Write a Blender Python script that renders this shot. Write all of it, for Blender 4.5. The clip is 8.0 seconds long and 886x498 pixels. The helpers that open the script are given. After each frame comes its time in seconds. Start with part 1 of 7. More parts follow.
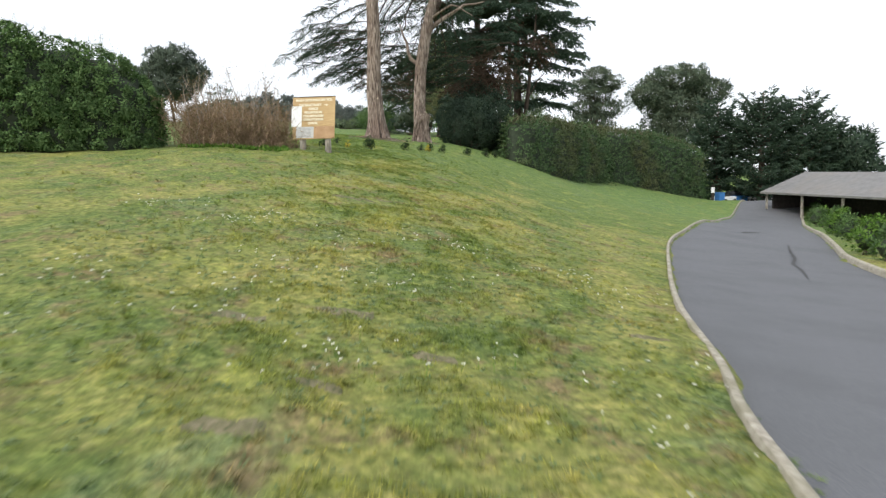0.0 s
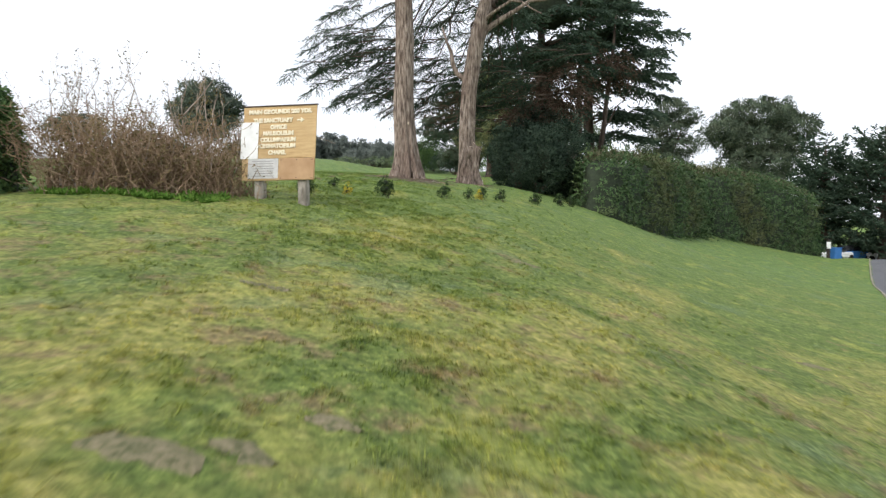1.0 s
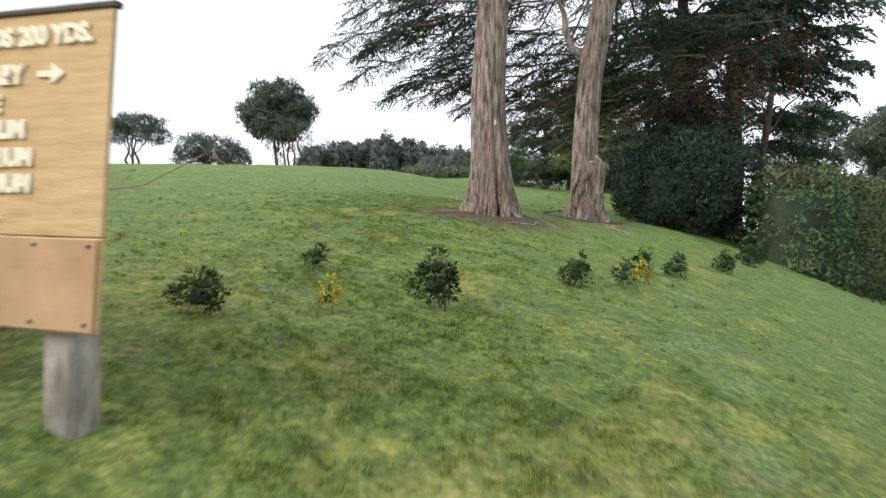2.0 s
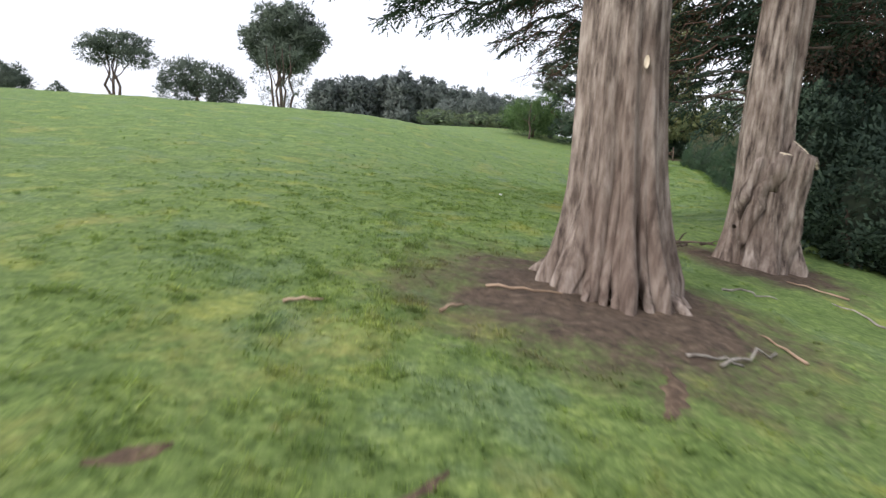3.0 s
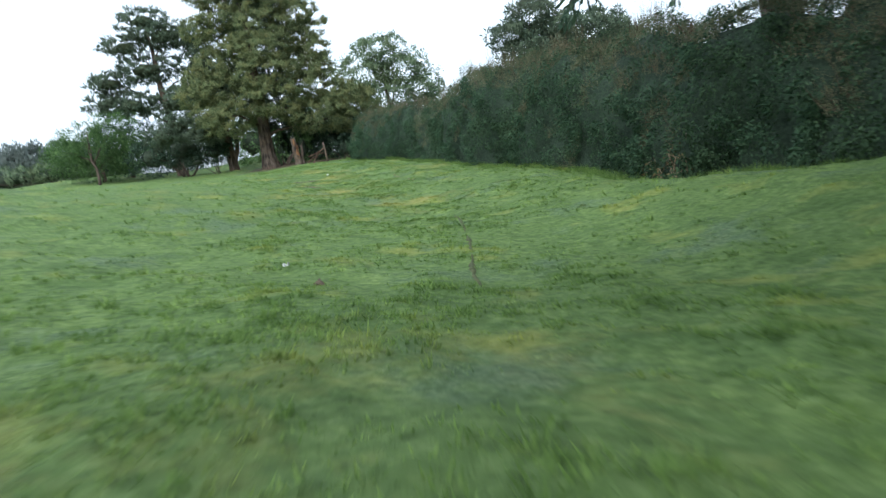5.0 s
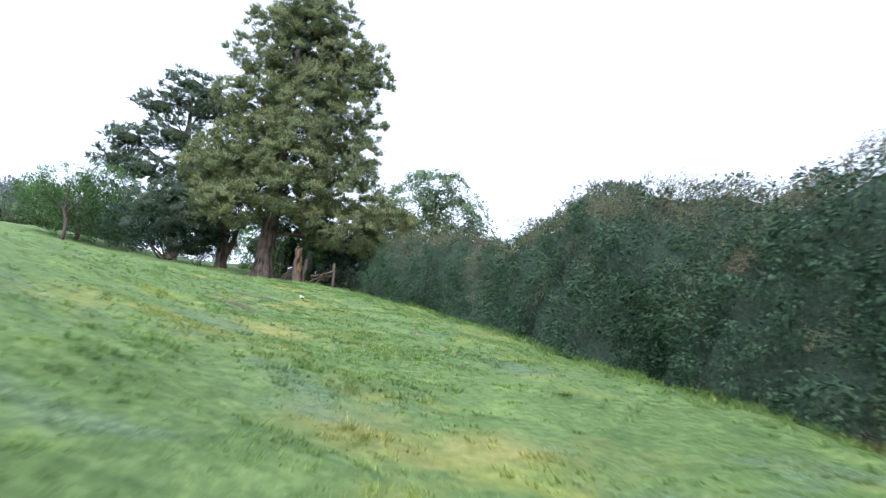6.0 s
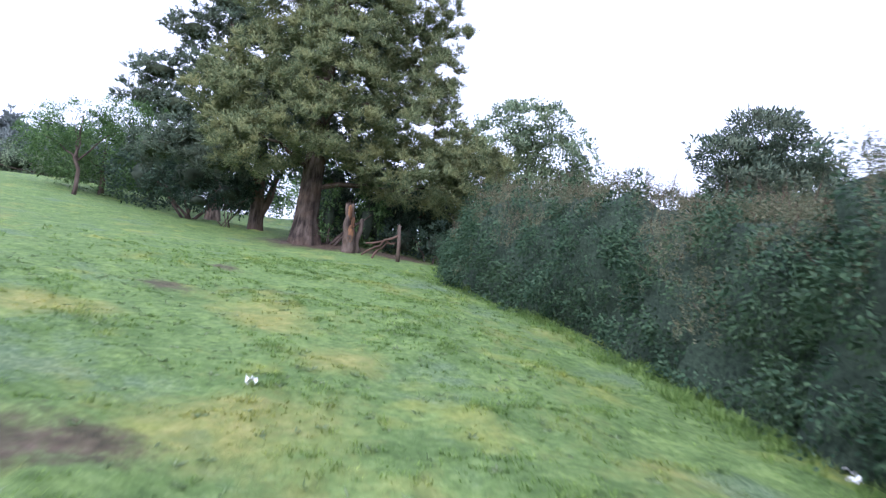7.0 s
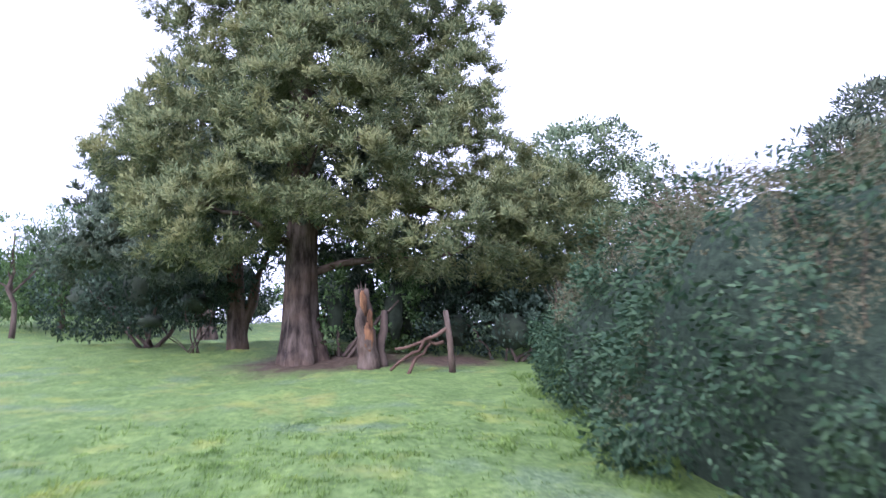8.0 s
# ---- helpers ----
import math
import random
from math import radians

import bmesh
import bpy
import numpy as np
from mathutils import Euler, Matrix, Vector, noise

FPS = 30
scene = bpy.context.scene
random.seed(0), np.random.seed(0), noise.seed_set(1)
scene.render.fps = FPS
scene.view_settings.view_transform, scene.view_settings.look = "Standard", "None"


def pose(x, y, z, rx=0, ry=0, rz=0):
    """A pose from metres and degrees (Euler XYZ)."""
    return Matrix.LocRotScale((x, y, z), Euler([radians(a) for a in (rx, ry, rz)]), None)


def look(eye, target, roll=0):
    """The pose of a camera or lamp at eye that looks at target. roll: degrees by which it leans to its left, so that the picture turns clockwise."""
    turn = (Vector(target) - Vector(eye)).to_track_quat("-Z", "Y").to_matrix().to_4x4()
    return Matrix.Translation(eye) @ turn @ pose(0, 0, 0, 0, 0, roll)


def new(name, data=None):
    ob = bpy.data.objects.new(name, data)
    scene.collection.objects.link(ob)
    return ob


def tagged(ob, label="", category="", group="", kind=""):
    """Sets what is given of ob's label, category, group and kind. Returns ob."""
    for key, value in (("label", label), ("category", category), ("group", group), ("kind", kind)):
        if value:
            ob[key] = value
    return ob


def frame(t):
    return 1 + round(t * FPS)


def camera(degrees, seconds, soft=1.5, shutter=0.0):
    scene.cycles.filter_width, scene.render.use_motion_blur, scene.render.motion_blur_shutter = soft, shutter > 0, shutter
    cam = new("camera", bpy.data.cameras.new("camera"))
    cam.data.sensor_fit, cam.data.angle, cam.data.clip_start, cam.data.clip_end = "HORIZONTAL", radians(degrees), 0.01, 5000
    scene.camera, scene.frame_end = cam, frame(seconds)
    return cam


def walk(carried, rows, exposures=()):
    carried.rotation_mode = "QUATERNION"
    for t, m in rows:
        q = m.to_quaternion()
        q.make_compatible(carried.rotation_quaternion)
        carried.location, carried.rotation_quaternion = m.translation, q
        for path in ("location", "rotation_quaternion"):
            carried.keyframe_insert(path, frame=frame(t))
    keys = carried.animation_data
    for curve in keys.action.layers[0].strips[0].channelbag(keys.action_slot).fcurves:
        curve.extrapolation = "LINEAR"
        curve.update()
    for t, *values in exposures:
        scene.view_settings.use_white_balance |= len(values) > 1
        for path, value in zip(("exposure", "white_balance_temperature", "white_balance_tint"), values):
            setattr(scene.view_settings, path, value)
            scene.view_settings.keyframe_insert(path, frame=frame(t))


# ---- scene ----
# ---------- camera and path ----------
cam = camera(66.0, 8.0, soft=1.3, shutter=0.15)
PATH = [
    (0, (0.006, -0.001, 1.999), (-0.017, 1.99, 1.808), -1.0),
    (0.5, (-0.069, 5.879, 2.317), (-0.154, 7.873, 2.178), -2.0),
    (1, (-0.538, 11.866, 2.842), (-0.69, 13.859, 2.766), -0.3),
    (1.5, (-1.328, 17.817, 3.504), (-1.615, 19.796, 3.476), -0.5),
    (1.7, (-1.624, 19.992, 3.837), (-1.964, 21.963, 3.822), -0.5),
    (2.8, (-3.809, 30.879, 5.487), (-4.218, 32.82, 5.236), 5.7),
    (3, (-4.409, 32.807, 5.765), (-4.809, 34.753, 5.534), 4.7),
    (3.5, (-5.77, 37.448, 6.072), (-5.74, 39.44, 5.892), -18.9),
    (4, (-7.185, 42.097, 5.98), (-6.421, 43.945, 5.994), -35.0),
    (4.2, (-6.974, 43.903, 5.967), (-6.298, 45.785, 5.983), -33.5),
    (5.3, (-5.086, 53.716, 5.739), (-4.337, 55.558, 5.528), -2.4),
    (5.5, (-4.519, 55.403, 5.752), (-3.751, 57.247, 5.649), 0.7),
    (6, (-3.185, 59.798, 5.918), (-2.555, 61.674, 6.206), 6.3),
    (6.5, (-2.083, 64.1, 6.512), (-1.539, 66.021, 6.619), -1.0),
    (7, (-1.473, 67.833, 7.212), (-1.041, 69.783, 7.322), 6.5),
    (7.5, (-1.057, 71.645, 7.663), (-0.629, 73.594, 7.801), 5.1),
    (8, (-0.482, 75.354, 7.98), (-0.16, 77.302, 8.298), -2.8),
]
walk(cam, [(t, look(eye, target, roll)) for t, eye, target, roll in PATH],
     exposures=[(0.0, 0.20, 6500, 10), (1.5, 0.17, 6400, 12), (3.0, 0.26, 6300, 15), (3.3, 0.22, 6100, 11), (3.5, 0.02, 5980, 9), (4.2, 0.14, 5700, 9), (5.3, 0.46, 5700, 2), (5.5, 0.58, 5550, 6), (6.0, 0.82, 5500, 14), (7.0, 0.74, 5320, 25), (7.5, 0.84, 5280, 31), (8.0, 1.04, 5320, 33)])

# ---------- sky and sun: bright, thinly overcast ----------
SUN_EL, SUN_AZ = 38.0, 215.0
world = bpy.data.worlds.new("overcast_sky")
scene.world = world
world.use_nodes = True
wn = world.node_tree
sky = wn.nodes.new("ShaderNodeTexSky")
sky.sky_type = 'NISHITA'
sky.sun_disc = False
sky.sun_elevation = radians(SUN_EL)
sky.sun_rotation = radians(SUN_AZ)
sky.dust_density = 4.0
veil = wn.nodes.new("ShaderNodeHueSaturation")
veil.inputs["Saturation"].default_value = 0.32
wn.links.new(sky.outputs[0], veil.inputs["Color"])
cloud = wn.nodes.new("ShaderNodeMix")
cloud.data_type = 'RGBA'
cloud.inputs["Factor"].default_value = 0.55
cloud.inputs[7].default_value = (9.5, 9.9, 10.6, 1)
wn.links.new(veil.outputs[0], cloud.inputs[6])
bg = wn.nodes["Background"]
wn.links.new(cloud.outputs[2], bg.inputs["Color"])
bg.inputs["Strength"].default_value = 0.15
sun = new("sun", bpy.data.lights.new("sun", 'SUN'))
sun.data.energy, sun.data.angle, sun.data.color = 1.5, radians(14), (1.0, 0.95, 0.86)
sun.matrix_world = look((0, 0, 60), (60 * math.sin(radians(SUN_AZ + 180)) * 1.25, 60 * math.cos(radians(SUN_AZ + 180)) * 1.25, 0))


# ---------- materials ----------
def ramp_to(nt, fac, stops):
    node = nt.nodes.new("ShaderNodeValToRGB")
    el = node.color_ramp.elements
    while len(el) < len(stops):
        el.new(0.5)
    for e, (p, c) in zip(el, stops):
        e.position, e.color = p, (*c, 1)
    nt.links.new(fac, node.inputs[0])
    return node.outputs[0]


def noise_node(nt, scale, detail=5, rough=0.55, stretch=None, vec=None):
    n = nt.nodes.new("ShaderNodeTexNoise")
    n.inputs["Scale"].default_value = scale
    n.inputs["Detail"].default_value = detail
    n.inputs["Roughness"].default_value = rough
    if vec is None:
        vec = nt.nodes.new("ShaderNodeNewGeometry").outputs["Position"]
    if stretch:
        m = nt.nodes.new("ShaderNodeMapping")
        m.inputs["Scale"].default_value = stretch
        nt.links.new(vec, m.inputs[0])
        vec = m.outputs[0]
    nt.links.new(vec, n.inputs["Vector"])
    return n.outputs["Fac"]


def mixed(nt, fac, a, b, mode='MIX'):
    m = nt.nodes.new("ShaderNodeMix")
    m.data_type, m.blend_type = 'RGBA', mode
    for sock, v in ((m.inputs["Factor"], fac), (m.inputs[6], a), (m.inputs[7], b)):
        if isinstance(v, (int, float)):
            sock.default_value = v
        elif isinstance(v, tuple):
            sock.default_value = (*v, 1)
        else:
            nt.links.new(v, sock)
    return m.outputs[2]


def math_node(nt, op, a, b=0.0, clamp=False):
    m = nt.nodes.new("ShaderNodeMath")
    m.operation, m.use_clamp = op, clamp
    for sock, v in ((m.inputs[0], a), (m.inputs[1], b)):
        if isinstance(v, (int, float)):
            sock.default_value = v
        else:
            nt.links.new(v, sock)
    return m.outputs[0]


def surface(name, stops, scale, rough=0.85, bump=0.3, bump_scale=None, stretch=None, big=None, spec=0.3, metal=0.0):
    """A noise-coloured surface: fine grain from stops, larger stains from big = (scale, colour, strength)."""
    m = bpy.data.materials.new(name)
    m.use_nodes = True
    nt = m.node_tree
    b = nt.nodes["Principled BSDF"]
    fac = noise_node(nt, scale, 6, 0.6, stretch)
    col = ramp_to(nt, fac, stops)
    if big:
        mask = ramp_to(nt, noise_node(nt, big[0], 4, 0.6), [(0.45, (0, 0, 0)), (0.65, (1, 1, 1))])
        col = mixed(nt, math_node(nt, 'MULTIPLY', mask, big[2]), col, big[1])
    nt.links.new(col, b.inputs["Base Color"])
    b.inputs["Roughness"].default_value = rough
    b.inputs["Specular IOR Level"].default_value = spec
    b.inputs["Metallic"].default_value = metal
    if bump:
        bn = nt.nodes.new("ShaderNodeBump")
        bn.inputs["Strength"].default_value = bump
        bn.inputs["Distance"].default_value = 0.03
        nt.links.new(noise_node(nt, bump_scale or scale * 2, 6, 0.65, stretch), bn.inputs["Height"])
        nt.links.new(bn.outputs[0], b.inputs["Normal"])
    return m


def foliage(name, dark, mid, light, patch=0.5, patch_col=None, patch_amt=0.5, rough=0.75, through_light=0.25, gloss=0.12):
    """Leaves: each leaf its own shade, larger drifts of colour, some light passing through."""
    m = bpy.data.materials.new(name)
    m.use_nodes = True
    nt = m.node_tree
    b = nt.nodes["Principled BSDF"]
    g = nt.nodes.new("ShaderNodeNewGeometry")
    col = ramp_to(nt, g.outputs["Random Per Island"], [(0.0, dark), (0.5, mid), (1.0, light)])
    if patch_col:
        mask = ramp_to(nt, noise_node(nt, patch, 4, 0.6), [(0.48, (0, 0, 0)), (0.66, (1, 1, 1))])
        col = mixed(nt, math_node(nt, 'MULTIPLY', mask, patch_amt), col, patch_col)
    nt.links.new(col, b.inputs["Base Color"])
    b.inputs["Roughness"].default_value = rough
    b.inputs["Specular IOR Level"].default_value = gloss
    tr = nt.nodes.new("ShaderNodeBsdfTranslucent")
    nt.links.new(col, tr.inputs["Color"])
    mx = nt.nodes.new("ShaderNodeMixShader")
    mx.inputs[0].default_value = through_light
    nt.links.new(b.outputs[0], mx.inputs[1])
    nt.links.new(tr.outputs[0], mx.inputs[2])
    nt.links.new(mx.outputs[0], nt.nodes["Material Output"].inputs["Surface"])
    return m


TRUNKS = [(-4.2, 39.3, 2.0), (-1.8, 44.0, 1.5), (-0.7, 89.2, 1.9), (1.6, 88.4, 1.2), (-2.85, 68.05, 0.28), (-2.55, 70.95, 0.34), (-2.2, 71.0, 0.25), (-2.35, 77.55, 0.25), (-2.7, 75.25, 0.32)]


STRAW = [(-0.3, 18.4, 1.3), (0.6, 20.6, 1.2), (1.6, 23.2, 1.2), (2.7, 26.0, 1.1), (1.3, 16.4, 0.9), (3.4, 17.6, 0.9), (-1.7, 71.5, 0.75), (-1.1, 72.8, 0.5), (-2.45, 62.85, 0.55), (-1.95, 62.75, 0.45), (-2.9, 68.3, 0.45), (-2.6, 66.2, 0.5), (-2.2, 69.6, 0.55), (-3.2, 73.5, 0.6), (-1.5, 75.6, 0.4)]


def grass_material(name, blades=False):
    m = bpy.data.materials.new(name)
    m.use_nodes = True
    nt = m.node_tree
    b = nt.nodes["Principled BSDF"]
    pos = nt.nodes.new("ShaderNodeNewGeometry").outputs["Position"]
    sep = nt.nodes.new("ShaderNodeSeparateXYZ")
    nt.links.new(pos, sep.inputs[0])

    def along(lo, hi, a, c):
        """A value that changes from a to c as the lawn climbs from lo to hi."""
        r = nt.nodes.new("ShaderNodeMapRange")
        for k, v in (("From Min", lo), ("From Max", hi), ("To Min", a), ("To Max", c)):
            r.inputs[k].default_value = v
        nt.links.new(sep.outputs["Y"], r.inputs["Value"])
        return r.outputs[0]

    def blot(scale, lo, hi, extra=None, detail=4, rough=0.6, stretch=None):
        f = noise_node(nt, scale, detail, rough, stretch)
        if extra is not None:
            f = math_node(nt, 'ADD', f, extra)
        return ramp_to(nt, f, [(lo, (0, 0, 0)), (hi, (1, 1, 1))])

    def times(mask, k):
        return math_node(nt, 'MULTIPLY', mask, k)

    fine = noise_node(nt, 15.0, 5, 0.7)
    # deep green below, fresher and cooler green over the crest
    low_green = ramp_to(nt, fine, [(0.28, (0.056, 0.086, 0.022)), (0.5, (0.118, 0.166, 0.042)), (0.74, (0.215, 0.262, 0.080))])
    high_green = ramp_to(nt, fine, [(0.28, (0.066, 0.108, 0.034)), (0.5, (0.128, 0.200, 0.058)), (0.74, (0.215, 0.295, 0.105))])
    col = mixed(nt, along(24.0, 52.0, 0.0, 1.0), low_green, high_green)
    # longer, darker clumps and pale bleached tips; shaded gaps and lit tops are painted in
    col = mixed(nt, times(blot(2.2, 0.50, 0.62, None, 5, 0.65), 0.45), col, mixed(nt, 1.0, col, (0.46, 0.56, 0.50), 'MULTIPLY'))
    col = mixed(nt, times(blot(3.1, 0.52, 0.66, None, 5, 0.65, (1.0, 0.7, 1.0)), 0.6), col, mixed(nt, 1.0, col, (1.65, 1.50, 1.45), 'MULTIPLY'))
    # yellowed turf in broad swathes, most of it low on the slope
    low = along(34.0, 20.0, -0.065, 0.07)
    yellow = ramp_to(nt, noise_node(nt, 7.0, 5, 0.7), [(0.3, (0.13, 0.15, 0.035)), (0.5, (0.27, 0.265, 0.075)), (0.72, (0.44, 0.385, 0.15))])
    col = mixed(nt, times(blot(0.55, 0.50, 0.66, low, 7, 0.72, (1.0, 0.6, 1.0)), 0.8), col, yellow)
    wander = noise_node(nt, 1.3, 6, 0.75)
    for x, y, r in STRAW:
        d = nt.nodes.new("ShaderNodeVectorMath")
        d.operation = 'DISTANCE'
        flat = nt.nodes.new("ShaderNodeCombineXYZ")
        nt.links.new(sep.outputs["X"], flat.inputs[0])
        nt.links.new(sep.outputs["Y"], flat.inputs[1])
        nt.links.new(flat.outputs[0], d.inputs[0])
        d.inputs[1].default_value = (x, y, 0)
        away = math_node(nt, 'ADD', math_node(nt, 'DIVIDE', d.outputs["Value"], r), times(wander, 2.4))
        col = mixed(nt, times(ramp_to(nt, math_node(nt, 'DIVIDE', away, 4.0), [(0.34, (1, 1, 1)), (0.54, (0, 0, 0))]), 0.75), col, yellow)
    # small bright yellow-green patches
    bright = ramp_to(nt, fine, [(0.3, (0.17, 0.21, 0.04)), (0.7, (0.36, 0.37, 0.10))])
    col = mixed(nt, times(blot(1.25, 0.585, 0.70, None, 4, 0.55), 0.65), col, bright)
    # grey-green clover
    clover = ramp_to(nt, noise_node(nt, 30.0, 4, 0.7), [(0.32, (0.05, 0.09, 0.045)), (0.52, (0.13, 0.19, 0.105)), (0.7, (0.25, 0.31, 0.20))])
    col = mixed(nt, math_node(nt, 'MULTIPLY', blot(0.8, 0.56, 0.66, None, 5, 0.65), along(30.0, 55.0, 0.4, 0.7)), col, clover)
    # dry brown tufts and worn spots
    brown = ramp_to(nt, fine, [(0.3, (0.09, 0.065, 0.035)), (0.7, (0.30, 0.225, 0.125))])
    col = mixed(nt, times(blot(1.7, 0.60, 0.72, low, 6, 0.7), 0.8), col, brown)
    # coarse speckle of dead stems, gaps and seed heads, strongest on the thin lower turf
    speck = ramp_to(nt, noise_node(nt, 11.0, 6, 0.8), [(0.36, (0.42, 0.47, 0.44)), (0.5, (0.95, 0.95, 0.95)), (0.64, (1.65, 1.55, 1.55))])
    col = mixed(nt, along(44.0, 22.0, 0.15, 0.85), col, mixed(nt, 1.0, col, speck, 'MULTIPLY'))
    # needle litter and bare soil round the trunks
    soil = ramp_to(nt, noise_node(nt, 9.0, 6, 0.7), [(0.3, (0.038, 0.028, 0.021)), (0.55, (0.10, 0.073, 0.052)), (0.75, (0.19, 0.142, 0.10))])
    broad, ragged = noise_node(nt, 2.6, 6, 0.8), noise_node(nt, 7.5, 5, 0.8)
    for x, y, r in TRUNKS:
        d = nt.nodes.new("ShaderNodeVectorMath")
        d.operation = 'DISTANCE'
        flat = nt.nodes.new("ShaderNodeCombineXYZ")
        nt.links.new(sep.outputs["X"], flat.inputs[0])
        nt.links.new(sep.outputs["Y"], flat.inputs[1])
        nt.links.new(flat.outputs[0], d.inputs[0])
        d.inputs[1].default_value = (x, y, 0)
        away = math_node(nt, 'ADD', math_node(nt, 'DIVIDE', d.outputs["Value"], r), times(broad if r > 0.6 else ragged, 1.6 if r > 0.6 else 2.2))
        col = mixed(nt, ramp_to(nt, math_node(nt, 'DIVIDE', away, 3.0), [(0.46, (1, 1, 1)), (0.66, (0, 0, 0))]), col, soil) if r > 0.6 else mixed(nt, times(ramp_to(nt, math_node(nt, 'DIVIDE', away, 3.0), [(0.50, (1, 1, 1)), (0.78, (0, 0, 0))]), 0.85), col, soil)
    if blades:
        g = nt.nodes.new("ShaderNodeNewGeometry")
        col = mixed(nt, 1.0, col, ramp_to(nt, g.outputs["Random Per Island"], [(0.0, (1.1, 1.12, 1.05)), (0.5, (1.4, 1.4, 1.3)), (1.0, (1.9, 1.8, 1.65))]), 'MULTIPLY')
    nt.links.new(col, b.inputs["Base Color"])
    b.inputs["Roughness"].default_value = 0.8
    b.inputs["Specular IOR Level"].default_value = 0.15
    if blades:
        tr = nt.nodes.new("ShaderNodeBsdfTranslucent")
        nt.links.new(col, tr.inputs["Color"])
        mx = nt.nodes.new("ShaderNodeMixShader")
        mx.inputs[0].default_value = 0.5
        nt.links.new(b.outputs[0], mx.inputs[1])
        nt.links.new(tr.outputs[0], mx.inputs[2])
        nt.links.new(mx.outputs[0], nt.nodes["Material Output"].inputs["Surface"])
    else:
        bn = nt.nodes.new("ShaderNodeBump")
        bn.inputs["Strength"].default_value = 0.8
        bn.inputs["Distance"].default_value = 0.05
        nt.links.new(noise_node(nt, 8.0, 7, 0.72), bn.inputs["Height"])
        nt.links.new(bn.outputs[0], b.inputs["Normal"])
    return m


M_GROUND = grass_material("lawn")
M_BLADE = grass_material("grass_blades", True)
M_ROAD = surface("asphalt", [(0.3, (0.10, 0.105, 0.115)), (0.5, (0.135, 0.14, 0.15)), (0.7, (0.18, 0.185, 0.195))], 60, 0.9, 0.35, 120, big=(0.5, (0.10, 0.105, 0.11), 0.5))
M_CONC = surface("old_concrete", [(0.3, (0.22, 0.20, 0.16)), (0.5, (0.36, 0.33, 0.27)), (0.7, (0.48, 0.45, 0.38))], 14, 0.9, 0.4, big=(2.0, (0.20, 0.19, 0.12), 0.6))
M_TAR = surface("tar_seam", [(0.3, (0.03, 0.03, 0.032)), (0.7, (0.06, 0.06, 0.062))], 30, 0.7, 0.2)
M_SOIL = surface("bare_soil", [(0.3, (0.05, 0.035, 0.022)), (0.5, (0.11, 0.075, 0.05)), (0.7, (0.2, 0.145, 0.09))], 12, 0.95, 0.7)
M_TRACK = surface("trodden_turf", [(0.3, (0.05, 0.065, 0.03)), (0.5, (0.09, 0.10, 0.045)), (0.7, (0.15, 0.16, 0.07))], 10, 0.95, 0.6)
M_THIN = surface("thin_worn_turf", [(0.32, (0.07, 0.085, 0.035)), (0.5, (0.17, 0.155, 0.085)), (0.7, (0.27, 0.225, 0.15))], 18, 0.95, 0.7)
M_STRAW = surface("dry_grass", [(0.3, (0.09, 0.11, 0.04)), (0.5, (0.18, 0.175, 0.08)), (0.7, (0.29, 0.24, 0.13))], 16, 0.95, 0.6)
M_BARK = surface("cypress_bark", [(0.35, (0.045, 0.033, 0.027)), (0.45, (0.155, 0.120, 0.097)), (0.56, (0.275, 0.223, 0.185)), (0.72, (0.44, 0.375, 0.32))], 13.0, 0.92, 1.0, 18.0, stretch=(1.0, 1.0, 0.17), big=(1.1, (0.13, 0.09, 0.07), 0.6))
M_BARK_DARK = surface("dark_bark", [(0.3, (0.035, 0.027, 0.022)), (0.55, (0.09, 0.067, 0.052)), (0.75, (0.16, 0.125, 0.10))], 6.0, 0.95, 0.8, 9.0, stretch=(1, 1, 0.2))
M_BARK_PINE = surface("pine_bark", [(0.36, (0.022, 0.016, 0.013)), (0.5, (0.075, 0.057, 0.045)), (0.68, (0.15, 0.118, 0.095))], 7.0, 0.95, 1.0, 9.0, stretch=(1, 1, 0.3), big=(1.1, (0.165, 0.110, 0.075), 0.5))
M_TORN = surface("torn_wood", [(0.34, (0.07, 0.035, 0.018)), (0.5, (0.20, 0.10, 0.045)), (0.68, (0.34, 0.20, 0.10))], 6.0, 0.85, 0.8, 10, stretch=(1, 1, 0.2))
M_CUT = surface("sawn_wood", [(0.3, (0.52, 0.42, 0.30)), (0.7, (0.78, 0.70, 0.56))], 9.0, 0.85, 0.2)
M_TWIG = surface("bare_twigs", [(0.3, (0.14, 0.09, 0.058)), (0.5, (0.28, 0.195, 0.13)), (0.72, (0.43, 0.32, 0.225))], 3.0, 0.9, 0.2)
M_DEADTWIG = surface("dead_red_twigs", [(0.3, (0.05, 0.028, 0.02)), (0.5, (0.10, 0.06, 0.042)), (0.72, (0.17, 0.11, 0.08))], 3.0, 0.9, 0.2)
M_PALETWIG = surface("grey_twigs", [(0.3, (0.22, 0.18, 0.15)), (0.7, (0.42, 0.36, 0.31))], 3.0, 0.9, 0.2)
# near-black fill for hedges, shrubs and crowns: their inner shade painted as colour
M_CORE = surface("foliage_inner_shade", [(0.3, (0.022, 0.032, 0.021)), (0.7, (0.05, 0.065, 0.04))], 6.0, 0.95, 0.5)
# near-black green: the shade deep inside the hedge is put into this colour
M_CORE_HEDGE = surface("hedge_inner_shade", [(0.35, (0.018, 0.032, 0.021)), (0.65, (0.06, 0.09, 0.056))], 22.0, 0.95, 0.8)
# dark fill inside the pine crowns, with their shade put into the colour
M_CORE_PINE = surface("pine_inner_shade", [(0.3, (0.030, 0.042, 0.022)), (0.7, (0.07, 0.085, 0.045))], 5.0, 0.95, 0.6)

